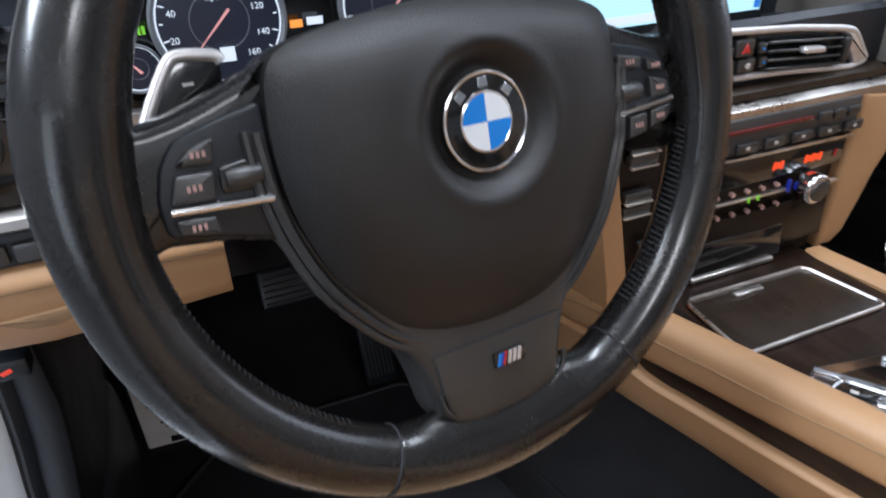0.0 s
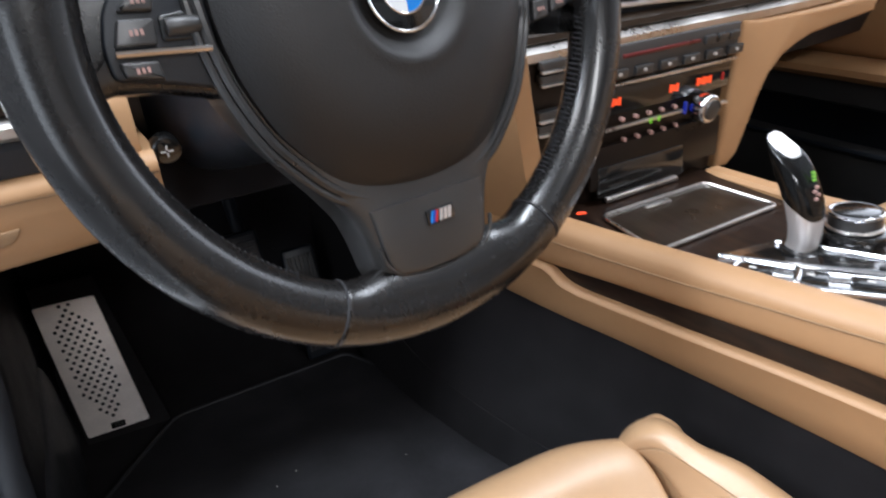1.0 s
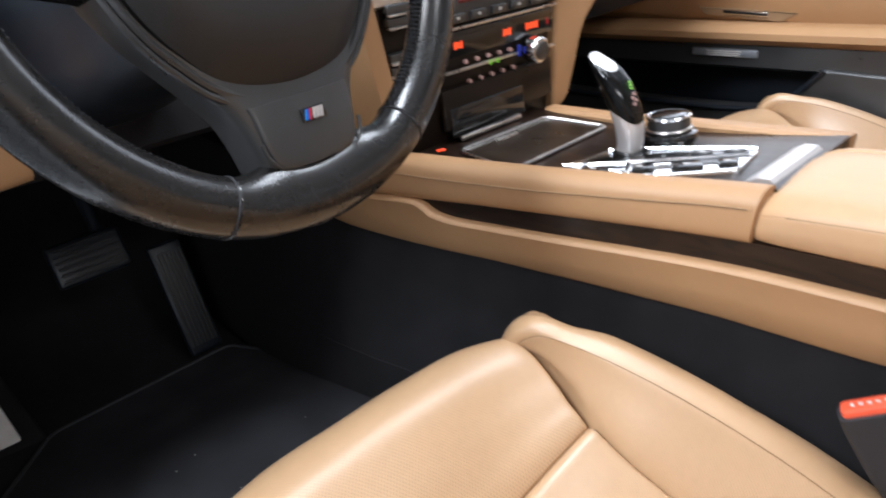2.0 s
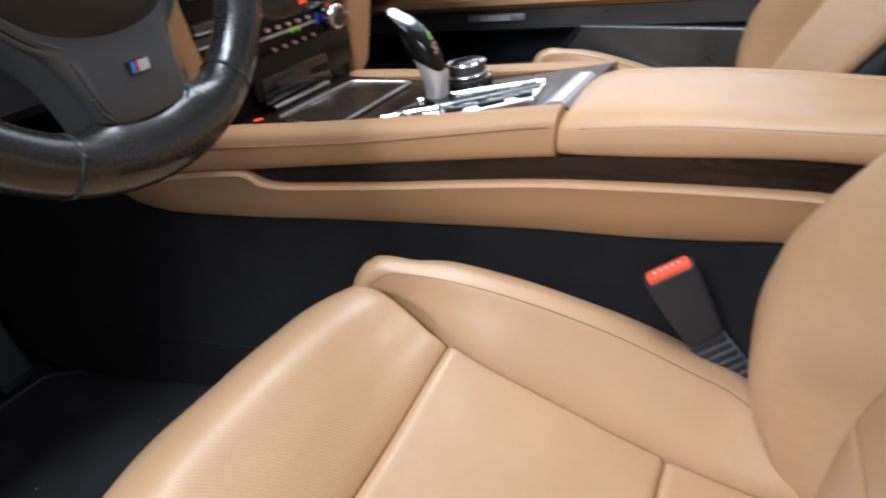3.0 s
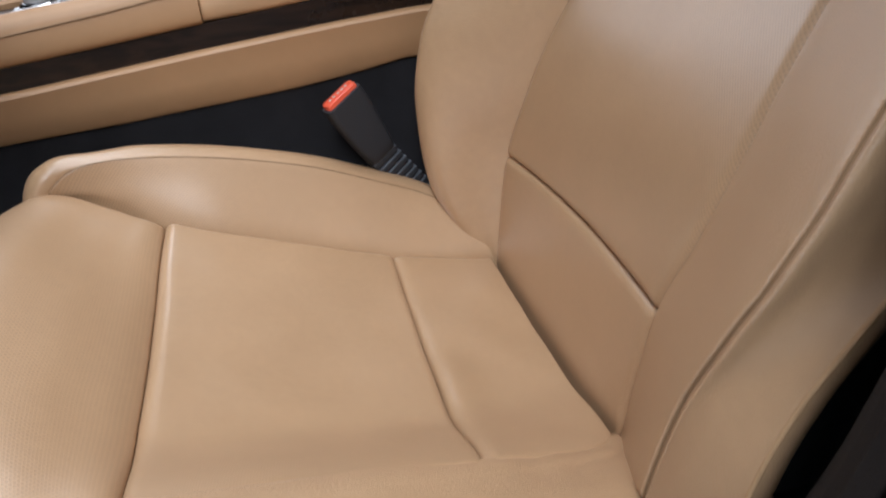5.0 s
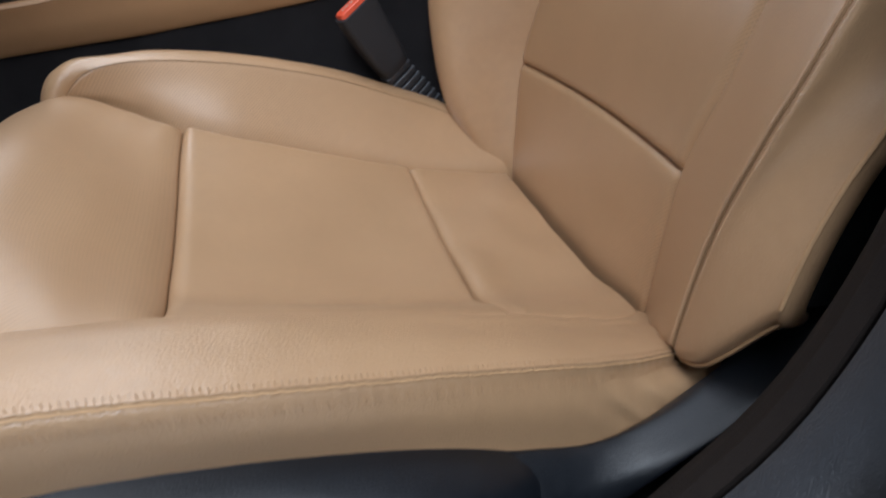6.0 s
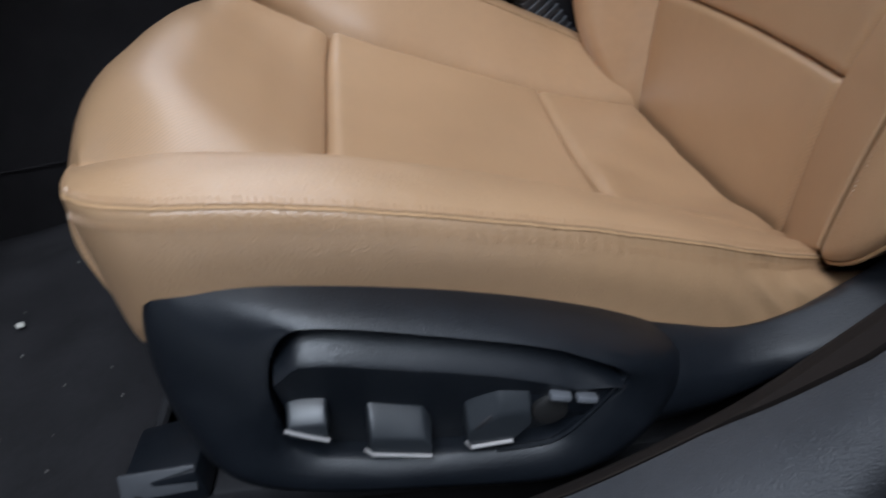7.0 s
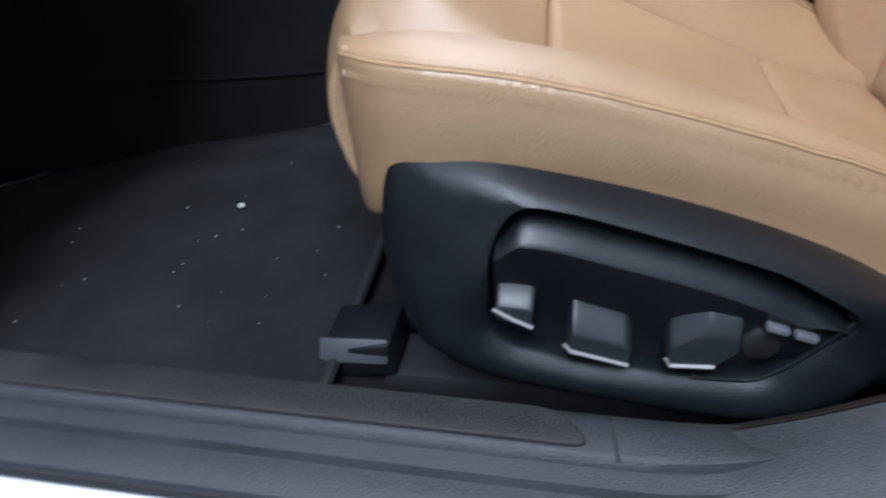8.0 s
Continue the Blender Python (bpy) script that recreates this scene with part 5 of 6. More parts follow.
for k in range(6):
    part("vent_slat", box((0.13, 0.03, 0.0025), (-0.29, 0.935, 0.575 + 0.012 * k), 0.001, 1, pose(0, 0, 0, -20)), M_GLOSS, dash)
part("lamp_switch", disc(0.019, 0.018, pose(-0.262, 0.917, 0.566, 90), 0.003), M_SPOKE, dash, "round headlamp switch")
part("lamp_switch_bar", box((0.006, 0.010, 0.030), (-0.262, 0.905, 0.566), 0.002), M_GLOSS, dash)
part("lamp_surround", box((0.075, 0.012, 0.055), (-0.275, 0.926, 0.568), 0.006), M_SPOKE, dash, "grey switch surround")
part("knee_panel", loft([[Vector((x, y, z)) for y, z in ((0.93, 0.4785), (0.915, 0.4765), (0.9065, 0.4720), (0.9038, 0.4665), (0.9040, 0.4640), (0.9062, 0.4620), (0.9058, 0.4500), (0.9066, 0.4470), (0.9085, 0.43), (0.915, 0.395 + e), (0.925, 0.388 + e), (0.99, 0.385 + e), (1.03, 0.46))]
                          for x, e in ((-0.345, 0.02), (-0.26, 0.014), (-0.18, 0.018), (-0.125, 0.022))]), M_TRIM, dash, "tan leather knee panel")
# Brown line and patch put the shade of the fold and pull into colour.
part("panel_groove", tube([(-0.345, 0.9052, 0.4626), (-0.24, 0.9052, 0.4626), (-0.126, 0.9052, 0.4624)], 0.0013, 6), M_SEAM, dash)
part("tray_pull", prism(rounded([(-0.29, 0.440), (-0.228, 0.442), (-0.236, 0.432), (-0.252, 0.428), (-0.27, 0.430)], 0.004), 0.004, Matrix(((1, 0, 0, 0), (0, 0, -1, 0.909), (0, 1, 0, 0), (0, 0, 0, 1))), 0.001), M_SEAM, dash, "pull in the knee panel, recess shade in its brown")
part("knee_side", loft([[Vector((x, y, z)) for y, z in ((0.925, 0.52), (0.918, 0.51), (0.918, 0.44), (0.925, 0.43), (1.02, 0.43), (1.02, 0.52))] for x in (-0.168, -0.164, -0.137, -0.133)]), M_TRIM, dash, "tan leather block beside the column")
part("under_cover", loft([[Vector((x, y, z)) for y, z in ((0.96, 0.40), (0.99, 0.385), (1.30, 0.30), (1.50, 0.33), (1.5, 0.45), (1.0, 0.45))] for x in (-0.33, 0.2)]), M_CARPET, dash, "black cover under the dash")

# instrument cluster
cluster = thing("instrument_cluster", "lit instrument cluster with white-ringed dials on black", "instrument cluster")
part("housing", box((0.37, 0.04, 0.17), (-0.03, 1.012, 0.615), 0.02), M_GLOSS, cluster)
CL = Matrix(((1, 0, 0, 0), (0, 0, -1, 0.985), (0, 1, 0, 0), (0, 0, 0, 1)))


def dial(cx, cz, r, lo, hi, count, needle, words):
    m = CL @ Matrix.Translation((cx, cz, 0))
    d = part("dial", disc(r, 0.004, m, 0.001, 64), E_NAVY, cluster, "dark blue lit dial face")
    part("dial_ring", ring(r, 0.0007, m @ Matrix.Translation((0, 0, 0.002)), 64), E_WHITE, d, "white lit ring")
    part("dial_rim", ring(r * 1.07, r * 0.035 + 0.0006, m @ Matrix.Translation((0, 0, 0.003)), 64), M_RAIL, d, "satin grey dial rim")
    part("dial_ring", ring(r * 0.48, 0.0004, m @ Matrix.Translation((0, 0, 0.002)), 48), M_RAIL, d)
    for k in range(count):
        a = radians(lo + (hi - lo) * k / (count - 1))
        long = 0.10 if k % 2 == 0 else 0.06
        part("dial_tick", box((r * long, r * 0.022, 0.0006), m @ Vector((r * 0.92 * math.cos(a), r * 0.92 * math.sin(a), 0.0022)), 0, 1, m.to_3x3().to_4x4() @ pose(0, 0, 0, 0, 0, math.degrees(a))), E_WHITE, d)
    a = radians(needle)
    part("needle", prism([(-r * 0.25 * math.cos(a) - 0.0010 * math.sin(a), -r * 0.25 * math.sin(a) + 0.0010 * math.cos(a)), (r * 0.80 * math.cos(a), r * 0.80 * math.sin(a)), (-r * 0.25 * math.cos(a) + 0.0010 * math.sin(a), -r * 0.25 * math.sin(a) - 0.0010 * math.cos(a))],
                         0.0010, m @ Matrix.Translation((0, 0, 0.003)), 0.0001, 1), E_NEEDLE, d, "pale red needle")
    for word, deg, f, size in words:
        b = radians(deg)
        lettering(word, size, m @ Matrix.Translation((r * f * math.cos(b), r * f * math.sin(b), 0.0024)), E_WHITE, d)
    return d


dial(-0.0905, 0.612, 0.0455, 230, -50, 17, 226, [("20", 198, 0.80, 0.0068), ("40", 166, 0.76, 0.0068), ("120", 16, 0.66, 0.0068), ("140", -20, 0.72, 0.0068), ("160", -50, 0.74, 0.0068), ("mph", 100, 0.38, 0.0055)])
part("range_box", box((0.011, 0.0006, 0.011), (-0.089, 0.980, 0.5875), 0), E_WHITE, cluster, "white lit box in the dial")
dial(0.052, 0.612, 0.0455, 230, -50, 15, 225, [])
dial(-0.1555, 0.584, 0.0165, 200, -20, 5, 128, [])
for k in range(3):
    part("green_lamp", box((0.0022, 0.0006, 0.006), (-0.1515 + 0.0032 * k, 0.984, 0.6110), 0), E_GREEN, cluster, "green headlamp tell-tale")
part("amber_lamp", box((0.010, 0.0006, 0.006), (-0.033, 0.984, 0.6035), 0), E_AMBER, cluster, "amber warning tell-tale")
part("white_lamp", box((0.013, 0.0006, 0.006), (-0.018, 0.984, 0.6045), 0), E_WHITE, cluster)
part("bezel_strip", box((0.075, 0.012, 0.012), (-0.168, 0.972, 0.551), 0.002), M_ALU, cluster, "thin metal strip below the dials")

screen = thing("display_screen", "lit wide display screen in the dashboard", "screen")
part("frame", box((0.27, 0.02, 0.13), (0.335, 0.998, 0.605), 0.008), M_GLOSS, screen)
part("picture", box((0.245, 0.002, 0.095), (0.335, 0.987, 0.612), 0), E_SCREEN, screen, "pale cyan picture area")
part("picture_band", box((0.075, 0.002, 0.008), (0.292, 0.9855, 0.571), 0), E_WHITE, screen, "white menu strip")
part("picture_band", box((0.007, 0.002, 0.09), (0.452, 0.9855, 0.612), 0), E_SCREENB, screen, "blue edge band")

# middle stack, centred on the car
dash_sweep(0.20, 0.56, [(0.905, 0.582), (0.894, 0.578), (0.890, 0.52), (0.894, 0.512), (1.03, 0.51), (1.03, 0.545), (0.96, 0.560)], M_PLAST, "vent_housing", "black centre vent housing", 14)
vent_line = rounded([(0.314, 0.5365), (0.400, 0.5335), (0.486, 0.5265), (0.506, 0.5320), (0.478, 0.5630), (0.462, 0.5665), (0.400, 0.5735), (0.308, 0.5795)], 0.006)
part("vent_frame", tube([(p, 0.886, q) for p, q in vent_line], 0.0034, 10, None, True), M_SILVER, dash, "bright chrome vent frame")
part("vent_corner", prism(rounded([(0.478, 0.5620), (0.506, 0.5325), (0.490, 0.5290), (0.465, 0.5630)], 0.003), 0.006, Matrix(((1, 0, 0, 0), (0, 0, -1, 0.889), (0, 1, 0, 0), (0, 0, 0, 1))), 0.002), M_SILVER, dash, "broad chrome corner of the vent frame")
part("vent_recess", prism(vent_line, 0.002, Matrix(((1, 0, 0, 0), (0, 0, -1, 0.891), (0, 1, 0, 0), (0, 0, 0, 1))), 0.0005, 1), M_GLOSS, dash)
for k in range(4):
    part("vent_slat", box((0.092, 0.014, 0.0024), (0.415 - 0.001 * k, 0.885, 0.5365 + 0.0082 * k), 0.001, 1, pose(0, 0, 0, -18, 4)), M_SPOKE, dash)
part("vent_tab", box((0.026, 0.01, 0.0055), (0.417, 0.877, 0.5545), 0.002, 2, pose(0, 0, 0, 0, 4)), M_SILVER, dash, "chrome vent tab")
part("vent_wheel", box((0.008, 0.010, 0.026), (0.468, 0.884, 0.546), 0.003), M_SPOKE, dash, "thumb wheel")
hz = part("hazard_switch", box((0.020, 0.008, 0.015), (0.339, 0.884, 0.5635), 0.002), M_SPOKE, dash, "hazard switch with a red triangle")
part("hazard_mark", prism([(-0.005, -0.004), (0.005, -0.004), (0, 0.0045)], 0.0006, Matrix(((1, 0, 0, 0.339), (0, 0, -1, 0.8797), (0, 1, 0, 0.5640), (0, 0, 0, 1))), 0.0001, 1), M_REDSTRIPE, hz)
part("lock_switch", box((0.019, 0.008, 0.013), (0.344, 0.884, 0.5475), 0.002), M_SPOKE, dash, "door lock switch")
part("lock_mark", disc(0.0028, 0.001, pose(0.345, 0.8797, 0.5475, 90), 0.0002, 16), M_LIGHTGREY, dash)
for x in (0.323, 0.361):
    for z in (0.548, 0.561):
        part("dash_button", box((0.009, 0.008, 0.010), (x + (0.56 - z) * 0.3, 0.885, z), 0.002), M_SPOKE, dash)
        part("blue_mark", box((0.003, 0.0006, 0.0022), (x + (0.56 - z) * 0.3, 0.8806, z), 0), M_BLUE, dash)
# trims under the vents run across to the far side
dash_sweep(0.17, 1.2, [(0.884, 0.526), (0.878, 0.522), (0.877, 0.516), (0.882, 0.511), (0.95, 0.51), (0.95, 0.527)], M_WOOD2, "wood_strip", "brown wood strip across the dash", 30, lambda x: 0.35 * max(0, x - 0.52) ** 2)
dash_sweep(0.17, 1.2, [(0.876, 0.513), (0.869, 0.509), (0.869, 0.501), (0.876, 0.497), (0.95, 0.496), (0.95, 0.514)], M_ALU, "chrome_strip", "satin metal strip across the dash", 30, lambda x: 0.35 * max(0, x - 0.52) ** 2)
dash_sweep(0.53, 1.2, [(0.90, 0.60), (0.875, 0.57), (0.872, 0.53), (0.90, 0.52), (1.05, 0.52), (1.05, 0.62)], M_FASCIA, "passenger_fascia", "grey-brown padded fascia on the passenger's side", 16, lambda x: 0.35 * max(0, x - 0.52) ** 2)
dash_sweep(0.50, 1.2, [(0.885, 0.497), (0.878, 0.490), (0.880, 0.474), (0.892, 0.463), (0.95, 0.458), (1.02, 0.465), (1.05, 0.50)], M_TRIM, "glovebox", "tan leather glovebox side of the dash", 16, lambda x: 0.35 * max(0, x - 0.50) ** 2 + 0.0)

part("stack_face", box((0.29, 0.09, 0.19), (0.352, 0.921, 0.415), 0.006), M_BROWN, dash, "dark glossy centre stack face")
radio = part("radio", box((0.20, 0.010, 0.036), (0.395, 0.871, 0.4845), 0.003), M_RADIO, dash, "dark radio panel with two rows of keys")
for k in range(6):
    part("radio_key", box((0.024, 0.005, 0.010), (0.315 + 0.0345 * k, 0.864, 0.4735), 0.0015), M_SPOKE, radio)
    part("radio_mark", box((0.004, 0.0006, 0.003), (0.315 + 0.0345 * k, 0.8612, 0.474), 0), M_LIGHTGREY, radio)
for k in range(3):
    part("radio_key", box((0.016, 0.005, 0.009), (0.444 + 0.019 * k, 0.864, 0.490), 0.0015), M_SPOKE, radio)
part("disc_slot", box((0.110, 0.004, 0.0038), (0.375, 0.8655, 0.4905), 0.001), M_DIMRED, radio, "dim red-lit disc slot")
part("chrome_line", box((0.196, 0.006, 0.0035), (0.396, 0.866, 0.4625), 0.0012), M_ALU, dash, "satin metal line")
climate = part("climate_display", box((0.20, 0.006, 0.030), (0.395, 0.8725, 0.4430), 0.002), M_GLOSS, dash, "black climate display with orange figures")
for x, w in ((0.322, 3), (0.406, 3), (0.452, 5), (0.484, 1)):
    for k in range(w):
        part("display_bar", box((0.0032, 0.0006, 0.0085 - 0.002 * (k % 2)), (x + 0.0048 * k - 0.002 * w, 0.8690, 0.4425), 0), E_ORANGE if w > 1 else M_REDSTRIPE, climate)
part("chrome_line", box((0.125, 0.005, 0.0035), (0.358, 0.8665, 0.4145), 0.0012), M_ALU, dash, "satin metal line")
part("chrome_line", box((0.020, 0.005, 0.0035), (0.484, 0.8665, 0.4110), 0.0012), M_ALU, dash, "satin metal line")
for k in range(5):
    part("climate_key", disc(0.0026, 0.006, pose(0.332 + 0.0195 * k, 0.869, 0.4215 - 0.0003 * k, 90), 0.001, 16), M_ROSE, dash)
    part("climate_key", disc(0.0026, 0.006, pose(0.338 + 0.0195 * k, 0.869, 0.3975, 90), 0.001, 16), M_ROSE, dash)
for k in range(2):
    for j in range(3):
        part("green_lamp", box((0.0036, 0.0006, 0.0012), (0.370 + 0.012 * k, 0.8636, 0.4118 + 0.0022 * j), 0), E_GREEN, dash)
kn = part("volume_knob", disc(0.0165, 0.022, pose(0.447, 0.859, 0.4150, 90), 0.004, 40, 3), M_CHROME, dash, "chrome rotary knob")
part("knob_face", disc(0.0115, 0.003, pose(0.447, 0.8475, 0.4150, 90), 0.001, 32), M_RADIO, kn, "ribbed grey knob centre")
part("blue_mark", box((0.0026, 0.004, 0.014), (0.4262, 0.868, 0.416), 0.0005), E_BLUELED, dash, "blue temperature mark")
part("lower_panel", box((0.20, 0.008, 0.050), (0.392, 0.870, 0.3700), 0.004, 2, pose(0, 0, 0, -6)), M_BROWN, dash, "dark wood panel below the climate keys")
part("ashtray_lid", box((0.130, 0.006, 0.036), (0.366, 0.8650, 0.3545), 0.0025, 2, pose(0, 0, 0, -8)), M_GLOSS, dash, "glossy dark tray lid")
part("tray_lip", box((0.110, 0.006, 0.006), (0.366, 0.8595, 0.3345), 0.002), M_ALU, dash, "satin metal lip on the tray")
part("red_led", box((0.006, 0.002, 0.003), (0.294, 0.8745, 0.3235), 0), E_REDLED, dash, "tiny red light")
# small keys left of the stack
for z in (0.497, 0.484, 0.448, 0.434):
    kk = part("dash_button", box((0.030, 0.010, 0.009), (0.232, 0.868, z), 0.002), M_SPOKE, dash, "key with a metal edge")
    part("chrome_edge", box((0.030, 0.006, 0.0022), (0.232, 0.8635, z - 0.0055), 0.0008), M_ALU, kk)
part("small_key", box((0.016, 0.008, 0.009), (0.250, 0.867, 0.390), 0.002), M_SPOKE, dash, "small key beside the stack")
part("chrome_edge", box((0.016, 0.006, 0.0028), (0.250, 0.8635, 0.3835), 0.0008), M_ALU, dash)
# tan cheeks on both sides of the stack
cheek = [(0.498, 0.505), (0.528, 0.500), (0.700, 0.497), (0.800, 0.497), (0.800, 0.470), (0.700, 0.469), (0.640, 0.466), (0.612, 0.459), (0.587, 0.449), (0.567, 0.430), (0.556, 0.406), (0.548, 0.375), (0.536, 0.335), (0.522, 0.322), (0.500, 0.322), (0.500, 0.40)]
bm = prism(dense(cheek, 0.01), 0.05, Matrix(((1, 0, 0, 0), (0, 0, -1, 0.918), (0, 1, 0, 0), (0, 0, 0, 1))), 0.006, 4)
for v in bm.verts:
    v.co.y += 0.35 * max(0.0, v.co.x - 0.53) ** 2
part("side_cheek", bm, M_TRIM, dash, "tan leather cheek beside the centre stack")
part("side_cheek", loft([[Vector((x, y, z)) for x, y in ((a, 0.862), (a + 0.02, 0.860), (a + 0.026, 0.868), (a + 0.026, 1.0), (a - 0.03, 1.06), (a - 0.028, 1.0), (a - 0.006, 0.885))]
                         for z, a in ((0.20, 0.225), (0.30, 0.216), (0.36, 0.208), (0.42, 0.195), (0.47, 0.184), (0.51, 0.176))]), M_TRIM, dash, "tan leather side of the centre stack")


# ---- centre console ----
console = thing("centre_console", "tan leather centre console with dark wood top and side strips", "console")
rail_x = pchip([-0.3, 0.30, 0.45, 0.503, 0.55, 0.60, 0.65, 0.70, 0.75, 0.83, 0.93, 1.02], [0.320, 0.316, 0.3130, 0.3095, 0.3025, 0.2915, 0.2785, 0.2640, 0.2490, 0.222, 0.196, 0.18])
top_z = pchip([-0.3, 0.30, 0.50, 0.60, 0.75, 0.86, 0.93, 1.02], [0.392, 0.385, 0.371, 0.358, 0.344, 0.338, 0.325, 0.29])
strip_hi = pchip([-0.3, 0.249, 0.434, 0.61, 0.728, 0.80, 0.838, 0.90, 1.02], [0.362, 0.353, 0.332, 0.312, 0.302, 0.297, 0.294, 0.288, 0.265])
strip_lo = pchip([-0.3, 0.256, 0.33, 0.488, 0.60, 0.70, 0.79, 0.818, 0.838, 0.90, 1.02], [0.327, 0.322, 0.316, 0.299, 0.2880, 0.2805, 0.2775, 0.2810, 0.2930, 0.2875, 0.2645])
low_z = pchip([-0.3, 0.281, 0.345, 0.43, 0.52, 0.62, 0.80, 0.947, 0.994, 1.02, 1.06], [0.29, 0.272, 0.261, 0.249, 0.2415, 0.237, 0.2365, 0.236, 0.243, 0.256, 0.26])


def rail_section(y):
    x, z, s = rail_x(y), top_z(y), strip_hi(y)
    return [Vector((a, y, b)) for a, b in ((x + 0.004, s), (x - 0.002, s + 0.003), (x - 0.004, s + 0.3 * (z - s)), (x - 0.001, z - 0.010), (x + 0.006, z - 0.002), (x + 0.014, z + 0.001), (x + 0.026, z + 0.0005), (x + 0.034, z - 0.004), (x + 0.036, z - 0.014), (x + 0.036, s))]


part("side_rail", loft([spline(rail_section(0.503 + 0.5 * i / 36), 26) for i in range(37)]), M_TRIM, console, "padded tan leather side rail")
part("rail_seam", tube([Vector((rail_x(y) - 0.0030, y, top_z(y) - 0.0135 - 0.003 * min(1.0, max(0.0, (y - 0.55) / 0.15)))) for y in [0.51 + 0.0125 * i for i in range(36)]], 0.0008, 6), M_SEAM, console, "stitched seam along the rail")
part("side_strip", loft([[Vector((x, y, z)) for x, z in ((rail_x(y) + 0.006, strip_lo(y) - 0.002), (rail_x(y) + 0.0035, strip_lo(y)), (rail_x(y) + 0.0030, strip_hi(y)), (rail_x(y) + 0.02, strip_hi(y)), (rail_x(y) + 0.02, strip_lo(y)))]
                         for y in [-0.25 + 0.02 * i for i in range(57)]]), M_WOOD, console, "dark lacquered wood strip")


def skirt_section(y):
    x, a, b = rail_x(y), strip_lo(y), low_z(y)
    return [Vector((p, y, q)) for p, q in ((x + 0.02, a + 0.001), (x + 0.003, a + 0.0015), (x - 0.0035, a + 0.0010), (x - 0.0070, a - 0.0008), (x - 0.0082, a - 0.0032), (x - 0.0072, a - 0.0060), (x - 0.0045, 0.5 * (a + b)), (x + 0.0005, b), (x + 0.004, b - 0.004), (x + 0.02, b - 0.006))]


part("side_skirt", loft([skirt_section(-0.25 + 0.01 * i) for i in range(129)]), M_TRIM, console, "tan leather lower side of the console")
part("front_cheek", loft([[Vector((x, y, z)) for x, z in ((rail_x(y) + 0.03, strip_hi(y) - 0.001), (rail_x(y) - 0.005, strip_hi(y) - 0.001), (rail_x(y) - 0.007, strip_lo(y)), (rail_x(y) + 0.03, strip_lo(y)))]
                          for y in (0.875, 0.90, 0.95, 1.02, 1.1)]), M_TRIM, console, "tan leather front end of the console side")
# carpeted tunnel below
part("tunnel", loft([[Vector((x, y, z)) for x, z in ((rail_x(y) - 0.03, -0.09), (rail_x(y) - 0.022, 0.02), (rail_x(y) - 0.002, 0.15), (rail_x(y) + 0.008, low_z(y) + 0.002), (0.50, low_z(y) + 0.004), (0.53, -0.09))]
                     for y in [-0.88 + 0.1 * i for i in range(25)]]), M_CARPET, console, "black carpeted tunnel side")
part("carpet_seam", tube([Vector((rail_x(y) - 0.0225 + 0.0006, y, 0.055 - 0.02 * (y - 0.6))) for y in [0.3 + 0.05 * i for i in range(18)]], 0.0012, 6), M_CARPET, console, "carpet edge line")
# right side rail
part("side_rail", loft([[Vector((a, y, b)) for a, b in ((x, z - 0.03), (x, z - 0.004), (x + 0.004, z), (x + 0.022, z), (x + 0.03, z - 0.006), (x + 0.034, z - 0.12))]
                        for y, x, z in ((0.50, 0.505, 0.365), (0.58, 0.497, 0.358), (0.68, 0.487, 0.348), (0.76, 0.478, 0.339), (0.84, 0.470, 0.334), (0.86, 0.470, 0.332))]), M_TRIM, console, "tan leather rail on the passenger's side")


deck_z = pchip([0.5, 0.56, 0.66, 0.75, 0.9], [0.366, 0.356, 0.340, 0.331, 0.329])


def top_point(x, y, up=0.0):
    return Vector((x, y, deck_z(y) + up))


deck = []
for i in range(28):
    y = 0.50 + 0.385 * i / 27
    xl = rail_x(y) + 0.030
    xr = 0.512 - 0.11 * (y - 0.5)
    deck.append([top_point(xl, y), top_point(0.5 * (xl + xr), y, 0.001), top_point(xr, y), top_point(xr, y, -0.03), top_point(xl, y, -0.03)])
part("top_panel", loft(deck), M_WOOD, console, "dark lacquered wood console top")
slope = math.atan2(deck_z(0.84) - deck_z(0.74), 0.10)
LM = Matrix.Translation((0.365, 0.793, deck_z(0.793) + 0.0005)) @ Matrix.Rotation(slope, 4, "X")
lid_out = rounded([(-0.085, -0.043), (0.093, -0.042), (0.075, 0.041), (-0.080, 0.043)], 0.010, 5)
lid = part("cup_lid", prism(dense(lid_out, 0.01), 0.003, LM, 0.001), M_WOOD2, console, "brown wood cup holder lid in a metal frame")
part("lid_frame", tube([LM @ Vector((a, b, 0.0030)) for a, b in lid_out], 0.0022, 8, None, True), M_ALU, lid, "satin metal frame")
part("lid_handle", box((0.036, 0.008, 0.004), LM @ Vector((-0.012, 0.030, 0.004)), 0.0015, 2, LM.to_3x3().to_4x4()), M_ALU, lid, "small metal pull")
# chrome switch island round the selector
slope2 = math.atan2(deck_z(0.68) - deck_z(0.56), 0.12)
PM = Matrix.Translation((0.385, 0.625, deck_z(0.625) + 0.001)) @ Matrix.Rotation(slope2, 4, "X")
isl = rounded([(-0.102, 0.068), (-0.068, 0.088), (0.0, 0.072), (0.035, 0.0), (0.048, -0.072), (-0.018, -0.080), (-0.066, -0.010)], 0.008, 4)
island = part("switch_island", prism(dense(isl, 0.01), 0.006, PM, 0.003, 3), M_CHROME, console, "bright satin chrome switch island")
